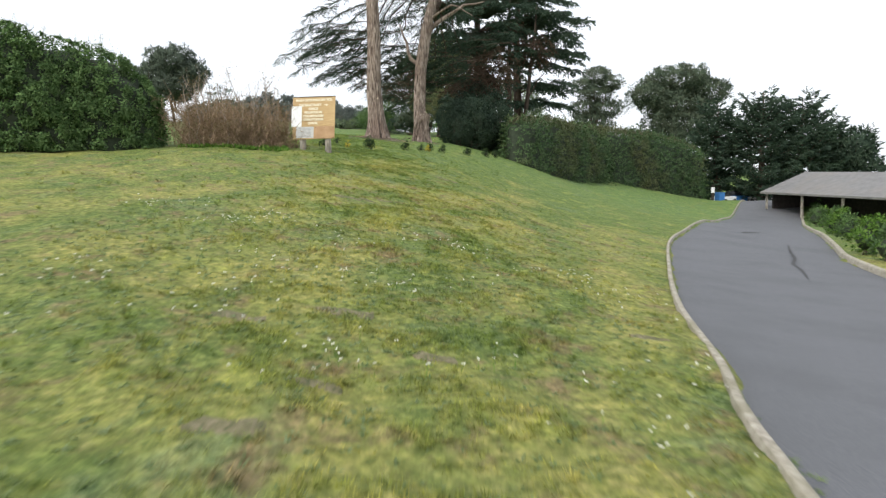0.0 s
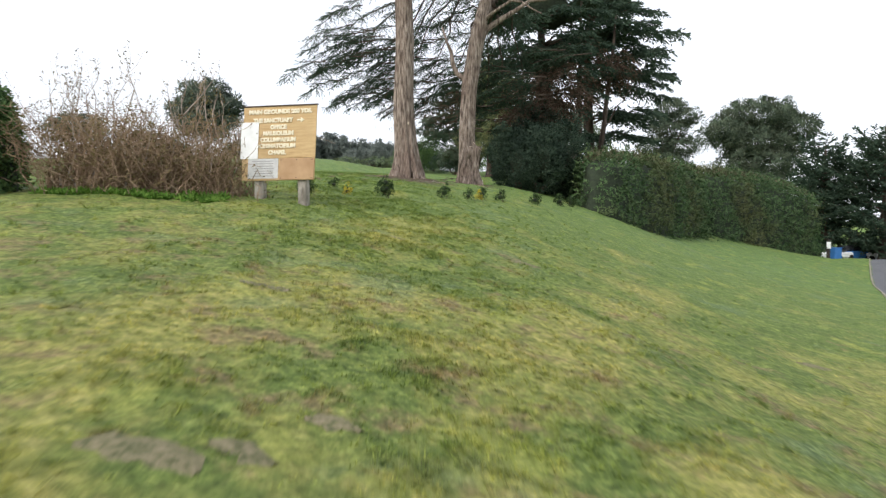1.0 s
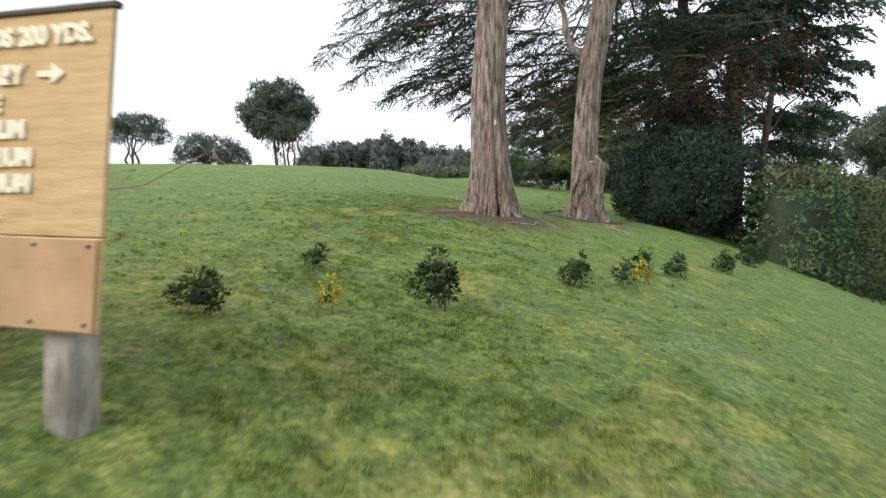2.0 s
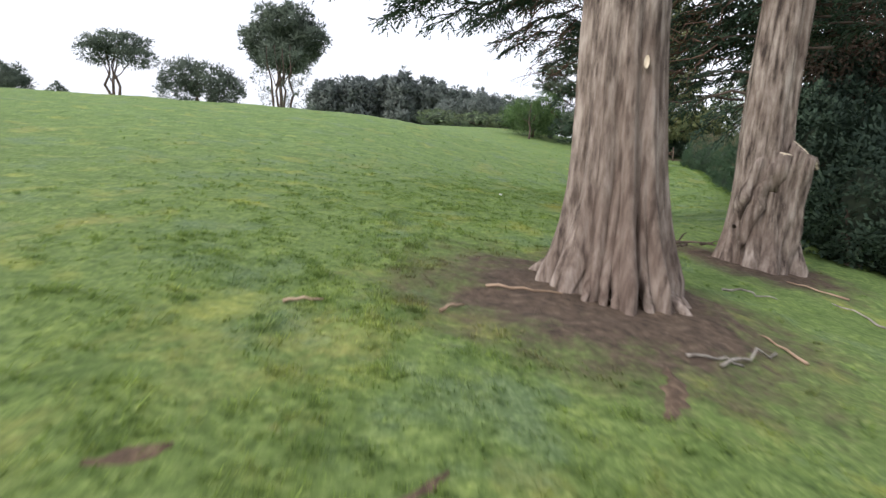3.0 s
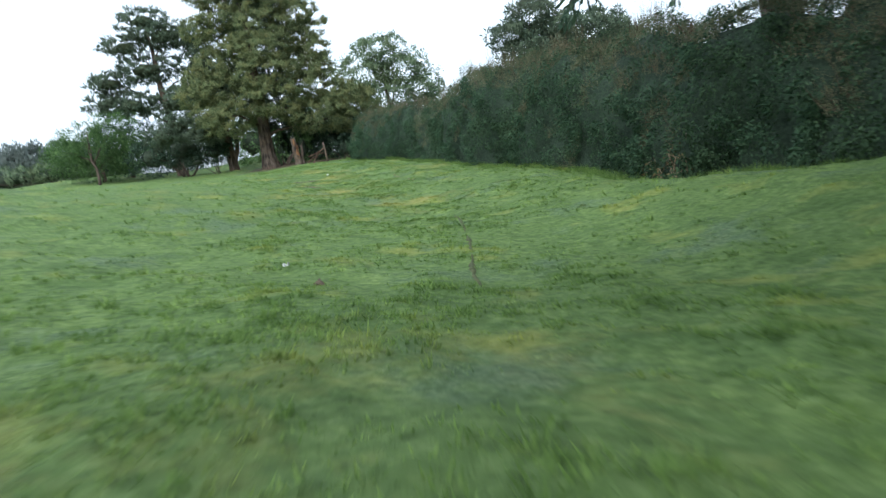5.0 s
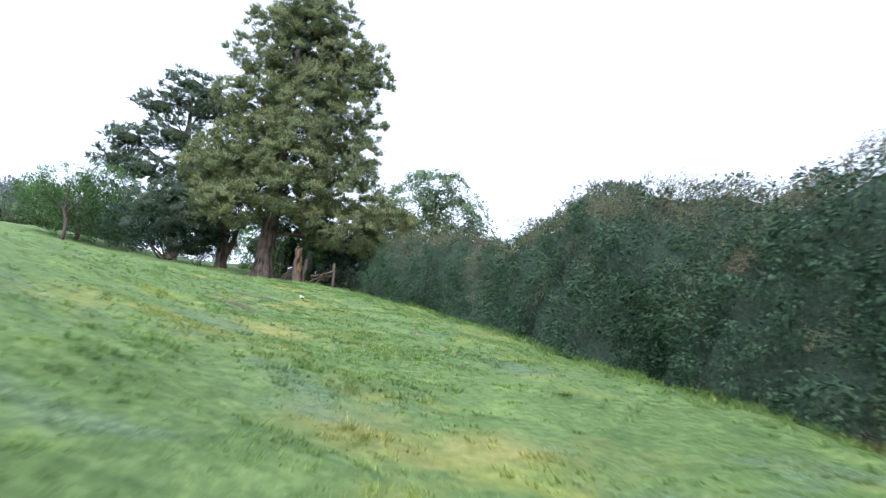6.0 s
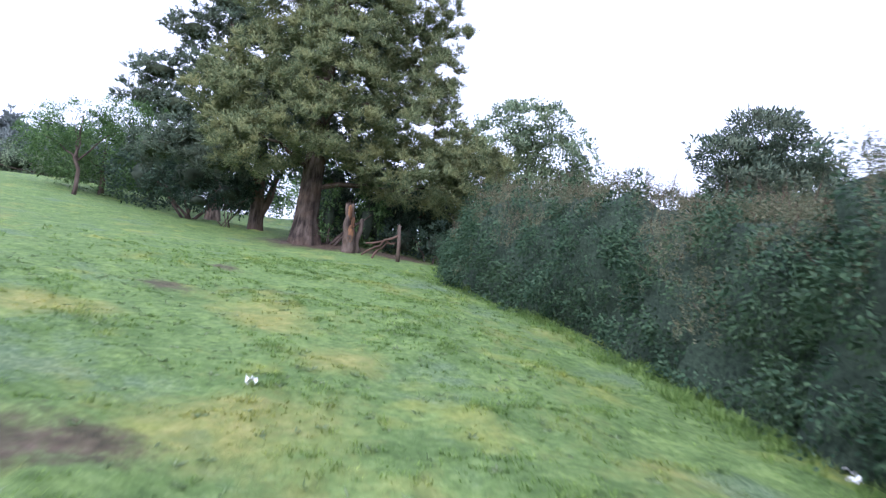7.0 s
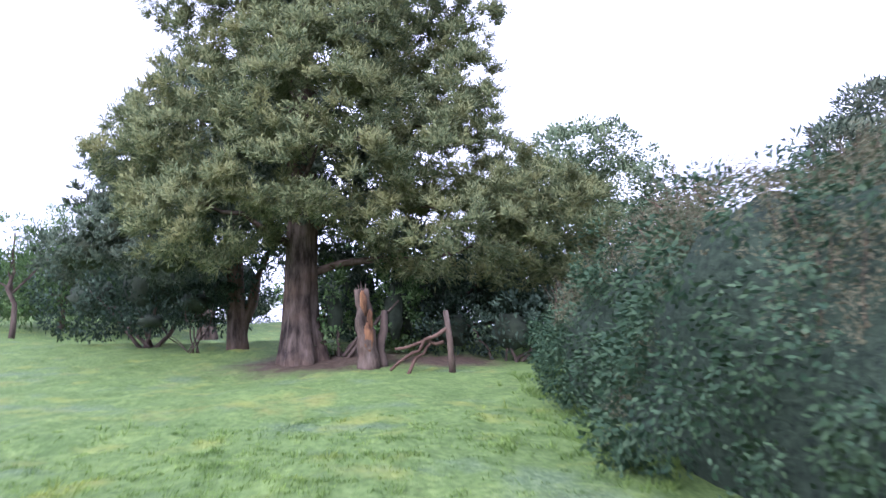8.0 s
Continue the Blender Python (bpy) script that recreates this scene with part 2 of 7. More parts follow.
L_HEDGE = foliage("privet_leaves", (0.031, 0.070, 0.039), (0.058, 0.112, 0.058), (0.108, 0.172, 0.088), 0.7, (0.080, 0.128, 0.050), 0.5, rough=0.6, through_light=0.3, gloss=0.22)
L_HEDGE_TOP = foliage("hedge_new_growth", (0.115, 0.138, 0.072), (0.175, 0.185, 0.105), (0.245, 0.235, 0.145), 0.45, (0.205, 0.172, 0.108), 0.7, through_light=0.4)
L_CLIP = foliage("clipped_hedge_leaves", (0.05, 0.1, 0.045), (0.095, 0.165, 0.07), (0.16, 0.245, 0.1), 0.25, (0.2, 0.18, 0.085), 0.6, through_light=0.3)
L_LAUREL = foliage("evergreen_leaves", (0.055, 0.108, 0.040), (0.112, 0.200, 0.068), (0.20, 0.30, 0.11), 1.2, (0.07, 0.115, 0.05), 0.5)
L_CYP = foliage("cypress_sprays", (0.03, 0.052, 0.036), (0.056, 0.092, 0.06), (0.1, 0.145, 0.092), 0.5, (0.045, 0.07, 0.055), 0.6, through_light=0.25)
L_BROWN = foliage("dead_cypress_sprays", (0.06, 0.042, 0.032), (0.12, 0.08, 0.056), (0.19, 0.13, 0.09), 0.5, (0.06, 0.055, 0.04), 0.5, through_light=0.1)
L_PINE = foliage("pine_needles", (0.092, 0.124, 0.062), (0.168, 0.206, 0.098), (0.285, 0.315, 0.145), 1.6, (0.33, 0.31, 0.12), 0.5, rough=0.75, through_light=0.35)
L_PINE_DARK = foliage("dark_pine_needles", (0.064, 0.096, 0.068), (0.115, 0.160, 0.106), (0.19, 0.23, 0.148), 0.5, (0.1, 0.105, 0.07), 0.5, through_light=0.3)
L_BROAD = foliage("pale_broad_leaves", (0.10, 0.15, 0.085), (0.18, 0.25, 0.14), (0.30, 0.36, 0.22), 0.6, (0.16, 0.18, 0.07), 0.5)
# far greens, paled and greyed so that the haze lies in the leaf colour
L_FAR = foliage("hazed_foliage", (0.08, 0.11, 0.085), (0.115, 0.15, 0.11), (0.16, 0.195, 0.145), 0.12, (0.1, 0.125, 0.105), 0.6, through_light=0.35)
L_GREY = foliage("hazed_woods", (0.14, 0.17, 0.155), (0.17, 0.2, 0.18), (0.21, 0.24, 0.215), 0.1, (0.15, 0.175, 0.175), 0.6, through_light=0.35)
L_SHRUB = foliage("young_shrub_leaves", (0.018, 0.035, 0.014), (0.04, 0.075, 0.026), (0.08, 0.13, 0.045), through_light=0.2)
L_GOLD = foliage("golden_shrub_leaves", (0.30, 0.22, 0.02), (0.50, 0.40, 0.03), (0.62, 0.54, 0.09), through_light=0.2)
L_WEED = foliage("weed_leaves", (0.05, 0.12, 0.02), (0.11, 0.22, 0.035), (0.20, 0.32, 0.07), through_light=0.25)
L_FLOWER = foliage("white_petals", (0.6, 0.6, 0.5), (0.75, 0.75, 0.65), (0.85, 0.85, 0.78), through_light=0.2)

M_PLANK = surface("weathered_plywood", [(0.3, (0.40, 0.265, 0.125)), (0.5, (0.50, 0.345, 0.175)), (0.72, (0.58, 0.42, 0.23))], 3.0, 0.8, 0.25, 8, stretch=(1, 1, 6), big=(1.5, (0.55, 0.40, 0.22), 0.5))
M_PANEL = surface("faded_notice_panel", [(0.3, (0.36, 0.22, 0.12)), (0.7, (0.47, 0.31, 0.18))], 4.0, 0.75, 0.2)
M_POST = surface("grey_timber", [(0.3, (0.15, 0.13, 0.11)), (0.5, (0.33, 0.30, 0.26)), (0.72, (0.50, 0.47, 0.42))], 9.0, 0.92, 0.8, 14, stretch=(1, 1, 0.25), big=(4.0, (0.12, 0.11, 0.09), 0.6))
M_WHITE = surface("white_sheet", [(0.3, (0.74, 0.75, 0.76)), (0.7, (0.86, 0.87, 0.88))], 5.0, 0.5, 0.05)
M_PAPER = surface("notice_paper", [(0.3, (0.48, 0.48, 0.48)), (0.7, (0.62, 0.62, 0.62))], 8.0, 0.5, 0.05)
M_INK = surface("grey_print", [(0.3, (0.25, 0.25, 0.25)), (0.7, (0.36, 0.36, 0.36))], 20.0, 0.7, 0)
M_CREAM = surface("cream_letters", [(0.3, (0.70, 0.62, 0.46)), (0.7, (0.84, 0.78, 0.62))], 12.0, 0.6, 0.1)
M_CAP = surface("dark_cap", [(0.3, (0.06, 0.045, 0.035)), (0.7, (0.12, 0.09, 0.07))], 12.0, 0.8, 0.3)
M_ROOF = surface("sheet_roof", [(0.3, (0.15, 0.148, 0.146)), (0.7, (0.22, 0.216, 0.212))], 2.0, 0.6, 0.2, big=(0.3, (0.22, 0.20, 0.18), 0.5))
M_SHED = surface("dark_boards", [(0.3, (0.028, 0.024, 0.022)), (0.7, (0.065, 0.056, 0.05))], 4.0, 0.9, 0.4)
M_BLUE = surface("blue_plastic", [(0.3, (0.03, 0.13, 0.36)), (0.7, (0.05, 0.19, 0.48))], 3.0, 0.5, 0.05)
M_RED = surface("dark_glass", [(0.3, (0.02, 0.022, 0.026)), (0.7, (0.04, 0.044, 0.05))], 3.0, 0.15, 0)
M_RUBBER = surface("tyre_rubber", [(0.3, (0.015, 0.015, 0.015)), (0.7, (0.03, 0.03, 0.03))], 20.0, 0.9, 0.1)


# ---------- shape of the land ----------
LAND = np.array([
    (-0.51, -0.51, -0.49, -0.39, -0.25, -0.16, -0.23, -0.41),
    (0.87, 0.77, 0.65, 0.52, 0.30, 0.01, -0.35, -0.66),
    (2.20, 2.04, 1.86, 1.53, 0.85, -0.02, -0.53, -0.85),
    (3.50, 3.28, 3.13, 2.55, 1.68, 0.33, -0.55, -0.99),
    (4.77, 4.52, 4.39, 3.90, 3.08, 1.53, -0.09, -1.28),
    (6.07, 5.65, 5.29, 4.85, 4.35, 2.95, 0.24, -1.49),
    (7.35, 6.96, 5.65, 4.97, 5.03, 3.99, 1.72, -1.56),
    (8.66, 8.35, 6.94, 6.02, 5.94, 5.29, 3.59, -0.19),
    (9.37, 8.40, 7.50, 7.19, 7.11, 6.45, 4.11, -0.94),
    (9.74, 8.83, 8.23, 7.99, 8.04, 7.58, 4.95, -0.99),
    (10.10, 9.82, 9.70, 9.69, 9.77, 9.34, 7.23, -0.37),
    (10.53, 11.02, 11.44, 11.74, 11.63, 10.45, 7.47, 2.55),
])
LAND_U = np.linspace(-2.4, 2.4, 8)
LAND_Y = np.linspace(-10, 111, 12)


def spline_weights(s, v):
    u = (np.clip(v, s[0], s[-1]) - s[0]) / (s[1] - s[0])
    i = np.minimum(u.astype(int), len(s) - 2)
    t = u - i
    w = [(-t + 2 * t * t - t**3) / 2, (2 - 5 * t * t + 3 * t**3) / 2, (t + 4 * t * t - 3 * t**3) / 2, (-t * t + t**3) / 2]
    return [(np.clip(i + k - 1, 0, len(s) - 1), w[k]) for k in range(4)]


def land(x, y):
    """Height of the hillside, for arrays or numbers."""
    x, y = np.asarray(x, float), np.asarray(y, float)
    a, b = spline_weights(LAND_U, np.arcsinh((x + 1) / 5)), spline_weights(LAND_Y, y)
    z = sum(wa * wb * LAND[ib, ia] for ia, wa in a for ib, wb in b)
    # a hollow at the hedge foot, a swell before the grove, a mound round the old trunk
    z = z - 0.26 * np.exp(-((x - 1.9) / 1.4) ** 2 - ((y - 60.3) / 2.0) ** 2)
    z = z - 0.5 / (1 + np.exp((x + 6.8) / 0.9)) * np.exp(-((y - 78) / 15) ** 2)
    # beyond the crest the ground stops climbing
    z = z - 1.5 * np.exp(-((x + 3.0) / 7.0) ** 2) / (1 + np.exp(-(y - 98.5) / 1.6))
    z = z + 0.42 * np.exp(-((x - 1.6) / 2.3) ** 2 - ((y - 52.8) / 3.6) ** 2)
    z = z + 0.12 * np.exp(-((x + 4.1) / 1.1) ** 2 - ((y - 39.8) / 1.1) ** 2)
    far_side = np.clip((np.hypot(x, y - 60) - 90) / 100, 0, 6)
    return z + far_side * 2.2 * (1 / (1 + np.exp((x - 10) / 12)))


def wob(x, y, z, f=1.0, s=0.0):
    """Cheap smooth noise in about -1..1, for arrays."""
    x, y, z = x * f + s, y * f - 2 * s, z * f + 3 * s
    return (np.sin(1.7 * x + 1.3 * y + 0.7 * z) + np.sin(-1.1 * x + 2.3 * y + 1.9 * z + 1.3) + np.sin(2.9 * x - 1.9 * y + 2.1 * z + 4.1) * 0.7
            + np.sin(4.3 * x + 3.7 * y - 3.1 * z + 2.2) * 0.5 + np.sin(-6.1 * x + 5.3 * y + 4.7 * z + 0.4) * 0.3) / 2.4


LATTICE = np.random.default_rng(9).random((256, 256))


def vnoise(x, y, f, s=0.0):
    """Lattice noise in 0..1 with f cells a metre, for arrays."""
    x, y = np.asarray(x, float) * f + 37.3 * s + 500, np.asarray(y, float) * f + 11.9 * s + 500
    i, j = np.floor(x).astype(int), np.floor(y).astype(int)
    u, v = x - i, y - j
    u, v = u * u * (3 - 2 * u), v * v * (3 - 2 * v)
    a, b, c, d = (LATTICE[(i + p) % 256, (j + q) % 256] for p, q in ((0, 0), (1, 0), (0, 1), (1, 1)))
    return (a * (1 - u) + b * u) * (1 - v) + (c * (1 - u) + d * u) * v


def tussock(x, y):
    """How lumpy and long the turf is: small clumps on larger ones, 0..1."""
    wx, wy = x + 0.35 * (vnoise(x, y, 1.1, 3) - 0.5), y + 0.35 * (vnoise(x, y, 1.1, 4) - 0.5)
    return 0.45 * vnoise(wx, wy, 2.1, 1) + 0.35 * vnoise(wx, wy, 4.7, 2) + 0.2 * vnoise(x, y, 9.0, 5)


def smooth_path(pts, step):
    """Catmull-Rom through points (any width of row), resampled about every step metres in plan."""
    p = np.array(pts, float)
    q = np.vstack([2 * p[0] - p[1], p, 2 * p[-1] - p[-2]])
    out = []
    for k in range(1, len(q) - 2):
        n = max(1, int(np.linalg.norm(q[k + 1, :2] - q[k, :2]) / step))
        t = np.linspace(0, 1, n, endpoint=False)[:, None]
        out.append(0.5 * (2 * q[k] + (q[k + 1] - q[k - 1]) * t + (2 * q[k - 1] - 5 * q[k] + 4 * q[k + 1] - q[k + 2]) * t**2
                          + (3 * q[k] - q[k - 1] - 3 * q[k + 1] + q[k + 2]) * t**3))
    return np.vstack([*out, p[-1:]])


# ---------- mesh helpers ----------
def mesh_of(name, verts, faces, smooth=False, normals=None):
    """A mesh from an array of points and an array (or list of arrays) of faces."""
    me = bpy.data.meshes.new(name)
    verts = np.asarray(verts, np.float32)
    groups = faces if isinstance(faces, list) else [faces]
    groups = [np.asarray(g, np.int32) for g in groups if len(g)]
    loops = np.concatenate([g.ravel() for g in groups])
    totals = np.concatenate([np.full(len(g), g.shape[1], np.int32) for g in groups])
    me.vertices.add(len(verts))
    me.vertices.foreach_set("co", verts.ravel())
    me.loops.add(len(loops))
    me.loops.foreach_set("vertex_index", loops)
    me.polygons.add(len(totals))
    me.polygons.foreach_set("loop_start", np.concatenate([[0], np.cumsum(totals)[:-1]]).astype(np.int32))
    me.polygons.foreach_set("loop_total", totals)
    me.polygons.foreach_set("use_smooth", np.full(len(totals), smooth))
    me.update(calc_edges=True)
    me.validate()
    if normals is not None:
        me.polygons.foreach_set("use_smooth", np.full(len(me.polygons), True))
        at = me.attributes.new("custom_normal", 'FLOAT_VECTOR', 'POINT')
        at.data.foreach_set("vector", np.asarray(normals, np.float32).ravel())
        me.update()
    return me


def obj(name, me, material, parent=None, label=""):
    me.materials.append(material)
    ob = new(name, me)
    if parent:
        ob.parent = parent
    if label:
        ob["label"] = label
    return ob


def thing(name, label, category, at=(0, 0, 0), group="", kind=""):
    e = new(name)
    e.location = at
    return tagged(e, label, category, group, kind)


def part(name, verts, faces, material, parent, label="", smooth=False, normals=None):
    """One mesh under a thing, given in world coordinates."""
    v = np.asarray(verts, float) - np.array(parent_place(parent))
    return obj(name, mesh_of(name, v, faces, smooth, normals), material, parent, label)


def parent_place(ob):
    p = Vector((0, 0, 0))
    while ob:
        p += Vector(ob.location)
        ob = ob.parent
    return p


def tube(path, radii, seg=8, flute=None, seed=0):
    """A tapered tube along points; flute(angle, k) scales the radius."""
    p = np.array(path, float)
    r = np.array(radii, float)
    d = np.gradient(p, axis=0)
    d /= np.linalg.norm(d, axis=1)[:, None] + 1e-9
    ref = np.where(np.abs(d[:, 2:3]) > 0.9, np.array([[1.0, 0, 0]]), np.array([[0, 0, 1.0]]))
    a = np.cross(d, ref)
    a /= np.linalg.norm(a, axis=1)[:, None] + 1e-9
    b = np.cross(d, a)
    th = np.arange(seg) * 2 * np.pi / seg
    rr = r[:, None] * np.ones(seg)
    if flute:
        rr = rr * flute(th[None, :], np.arange(len(p))[:, None], p)
    v = p[:, None] + rr[..., None] * (np.cos(th)[None, :, None] * a[:, None] + np.sin(th)[None, :, None] * b[:, None])
    n = len(p)
    i, j = np.meshgrid(np.arange(n - 1), np.arange(seg), indexing="ij")
    f = np.stack([i * seg + j, i * seg + (j + 1) % seg, (i + 1) * seg + (j + 1) % seg, (i + 1) * seg + j], -1).reshape(-1, 4)
    v = np.vstack([v.reshape(-1, 3), p[:1], p[-1:]])
    j = np.arange(seg)
    caps = np.vstack([np.stack([np.full(seg, n * seg), (j + 1) % seg, j], -1), np.stack([np.full(seg, n * seg + 1), (n - 1) * seg + j, (n - 1) * seg + (j + 1) % seg], -1)])
    return v, [f, caps]


def joined(pieces):
    """Several (verts, [quads, tris]) as one."""
    verts, quads, tris, n = [], [], [], 0
    for v, (q, t) in pieces:
        verts.append(v), quads.append(np.asarray(q).reshape(-1, 4) + n), tris.append(np.asarray(t).reshape(-1, 3) + n)
        n += len(v)
    return np.vstack(verts), [np.vstack(quads), np.vstack(tris)]


def bent(a, b, sag, rng, n=7, wiggle=0.06):
    """A curved limb from a to b; sag lifts (or drops) its middle."""
    a, b = np.array(a, float), np.array(b, float)
    t = np.linspace(0, 1, n)[:, None]
    p = a + (b - a) * t
    p[:, 2] += sag * np.sin(np.pi * t[:, 0])
    w = rng.normal(0, wiggle * np.linalg.norm(b - a), (n, 3)) * np.sin(np.pi * t)
    return p + w * 0.5


def leaves(centres, along, length, width, rng, side=None):
    """One diamond leaf per row: from the centre along a direction."""
    c = np.asarray(centres, float)
    n = len(c)
    d = along / (np.linalg.norm(along, axis=1)[:, None] + 1e-9)
    if side is None:
        side = rng.normal(size=(n, 3))
    s = np.cross(d, side)
    s /= np.linalg.norm(s, axis=1)[:, None] + 1e-9
    ln = np.asarray(length).reshape(-1, 1) * np.ones((n, 1))
    wd = np.asarray(width).reshape(-1, 1) * np.ones((n, 1))
    v = np.stack([c, c + d * ln * 0.5 + s * wd * 0.5, c + d * ln, c + d * ln * 0.5 - s * wd * 0.5], 1).reshape(-1, 3)
    return v, np.arange(4 * n).reshape(n, 4)


def facing(v, f, way, own_share=0.15):
    """Turns every leaf's front to the side it grows to, and gives soft normals for the whole clump's form."""
    q = v.reshape(-1, 4, 3)
    own = np.cross(q[:, 2] - q[:, 0], q[:, 3] - q[:, 1])
    own /= np.linalg.norm(own, axis=1)[:, None] + 1e-9
    flip = (own * way).sum(1) < 0
    q[flip] = q[flip][:, ::-1]
    own[flip] *= -1
    n = way / (np.linalg.norm(way, axis=1)[:, None] + 1e-9) + own * own_share
    n /= np.linalg.norm(n, axis=1)[:, None] + 1e-9
    return q.reshape(-1, 3), f, np.repeat(n, 4, 0)


def ball(n, rng):
    v = rng.normal(size=(n, 3))
    return v / np.linalg.norm(v, axis=1)[:, None]


def lobes_points(lobes, per_area, rng, shell=0.45):
    """Clump centres and outward directions on the outer part of ellipsoid lobes."""
    cs, ds = [], []
    for x, y, z, rx, ry, rz in lobes:
        n = max(6, int(per_area * (rx * ry + ry * rz + rx * rz) / 3 * 12))
        u = ball(n, rng)
        r = 1 - shell * rng.random(n) ** 1.5
        lump = 1 + 0.18 * wob(u[:, 0] * 2, u[:, 1] * 2, u[:, 2] * 2, 1.2, x + y)
        cs.append(np.array([x, y, z]) + u * np.array([rx, ry, rz]) * (r * lump)[:, None])
        ds.append(u / np.array([rx, ry, rz]))
    d = np.vstack(ds)
    return np.vstack(cs), d / np.linalg.norm(d, axis=1)[:, None]


def puffs(lobes, per_area, count, size, length, width, rng, up=0.35, shell=0.45, keep_above=None):
    """Foliage in round clumps: count leaves per clump, pointing out and up."""
    c, d = lobes_points(lobes, per_area, rng, shell)
    if keep_above is not None:
        ok = c[:, 2] > keep_above
        c, d = c[ok], d[ok]
    n = len(c)
    u = ball(n * count, rng) + np.repeat(d, count, 0) * 0.7 + np.array([0, 0, up])
    u /= np.linalg.norm(u, axis=1)[:, None]
    sz = np.repeat(size * (0.6 + 0.8 * rng.random(n)), count)
    centres = np.repeat(c, count, 0) + u * (sz * rng.random(n * count) ** 0.6)[:, None]
    v, f = leaves(centres, u + rng.normal(0, 0.25, u.shape), length * (0.6 + 0.8 * rng.random(len(u))), width * (0.7 + 0.6 * rng.random(len(u))), rng)
    return facing(v, f, u + np.repeat(d, count, 0) * 0.5)


def brushes(lobes, per_area, shoots, needles, reach, length, width, rng, up=0.55, shell=0.4):
    """Pine foliage: flattened pads of upturned shoots, each shoot a brush of needles."""
    c, d = lobes_points(lobes, per_area, rng, shell)
    d = d * np.array([1, 1, 0.8]) + np.array([0, 0, 0.12])
    n = len(c)
    sd = ball(n * shoots, rng) * np.array([0.9, 0.9, 0.5]) + np.repeat(d, shoots, 0) * 0.7 + np.array([0, 0, up])
    sd /= np.linalg.norm(sd, axis=1)[:, None]
    sz = reach * (0.55 + 0.8 * rng.random((n * shoots, 1)))
    base = np.repeat(c, shoots, 0)
    t = (0.25 + 0.75 * (np.arange(needles) + 0.5) / needles)[None]
    p = (base[:, None] + sd[:, None] * (sz * t)[..., None]).reshape(-1, 3)
    k = len(p)
    way = np.repeat(sd, needles, 0) * 0.75 + ball(k, rng) * 0.65
    v, f = leaves(p, way, length * (0.7 + 0.6 * rng.random(k)), width * (0.7 + 0.6 * rng.random(k)), rng)
    return facing(v, f, np.repeat(sd + np.repeat(d, shoots, 0) * 0.6, needles, 0), 0.35)


def sprays(lobes, per_area, count, reach, length, width, rng, droop=0.35, shell=0.6, flat=0.12, root=None, fingers=5):
    """Foliage in feathery drooping fronds, as on cypress boughs: each frond fans into fingers set with small leaflets."""
    c, d = lobes_points(lobes, per_area, rng, shell)
    n = len(c)
    if root is not None:
        d = d * 0.6 + (c - np.array([root[0], root[1], 0])) * np.array([1, 1, 0]) / (np.hypot(c[:, 0] - root[0], c[:, 1] - root[1])[:, None] + 0.1)
    out = d * np.array([1, 1, 0.15]) + rng.normal(0, 0.3, d.shape) * np.array([1, 1, 0.3])
    out /= np.linalg.norm(out, axis=1)[:, None]
    lateral = np.cross(out, np.array([0, 0, 1.0]))
    lateral /= np.linalg.norm(lateral, axis=1)[:, None] + 1e-9
    rc = reach * (0.6 + 0.8 * rng.random((n, 1, 1)))
    m = max(3, count // fingers)
    fan = (np.linspace(-0.85, 0.85, fingers) + rng.normal(0, 0.12, (n, fingers)))[..., None]
    start = rng.uniform(0.0, 0.45, (n, fingers, 1))
    t = np.linspace(0.05, 1, m)[None, None]
    ln = rc * (1 - 0.45 * np.abs(fan)) * (0.75 + 0.5 * rng.random((n, fingers, 1)))
    along = start * rc * 0.6 + ln * t * (1 - 0.25 * np.abs(fan))
    across = fan * ln * t * 0.75
    pos = c[:, None, None] + out[:, None, None] * along[..., None] + lateral[:, None, None] * across[..., None]
    pos[..., 2] += -droop * rc * (along / rc) ** 2 + rng.normal(0, flat * 0.25 * reach, (n, fingers, m)) + flat * reach * rng.normal(0, 1, (n, fingers, 1))
    sgn = np.where(np.arange(m) % 2, 1.0, -1.0)[None, None] * np.ones((n, fingers, m))
    way = out[:, None, None] + lateral[:, None, None] * (fan * 0.75 + sgn * 0.55)[..., None] + rng.normal(0, 0.22, (n, fingers, m, 3))
    way[..., 2] -= droop * (along / rc) * 1.3
    k = n * fingers * m
    side = np.array([[0, 0, 1.0]]) + rng.normal(0, 0.6, (k, 3))
    return leaves(pos.reshape(-1, 3), way.reshape(-1, 3), length * (0.6 + 0.8 * rng.random(k)), width * (0.7 + 0.6 * rng.random(k)), rng, side)


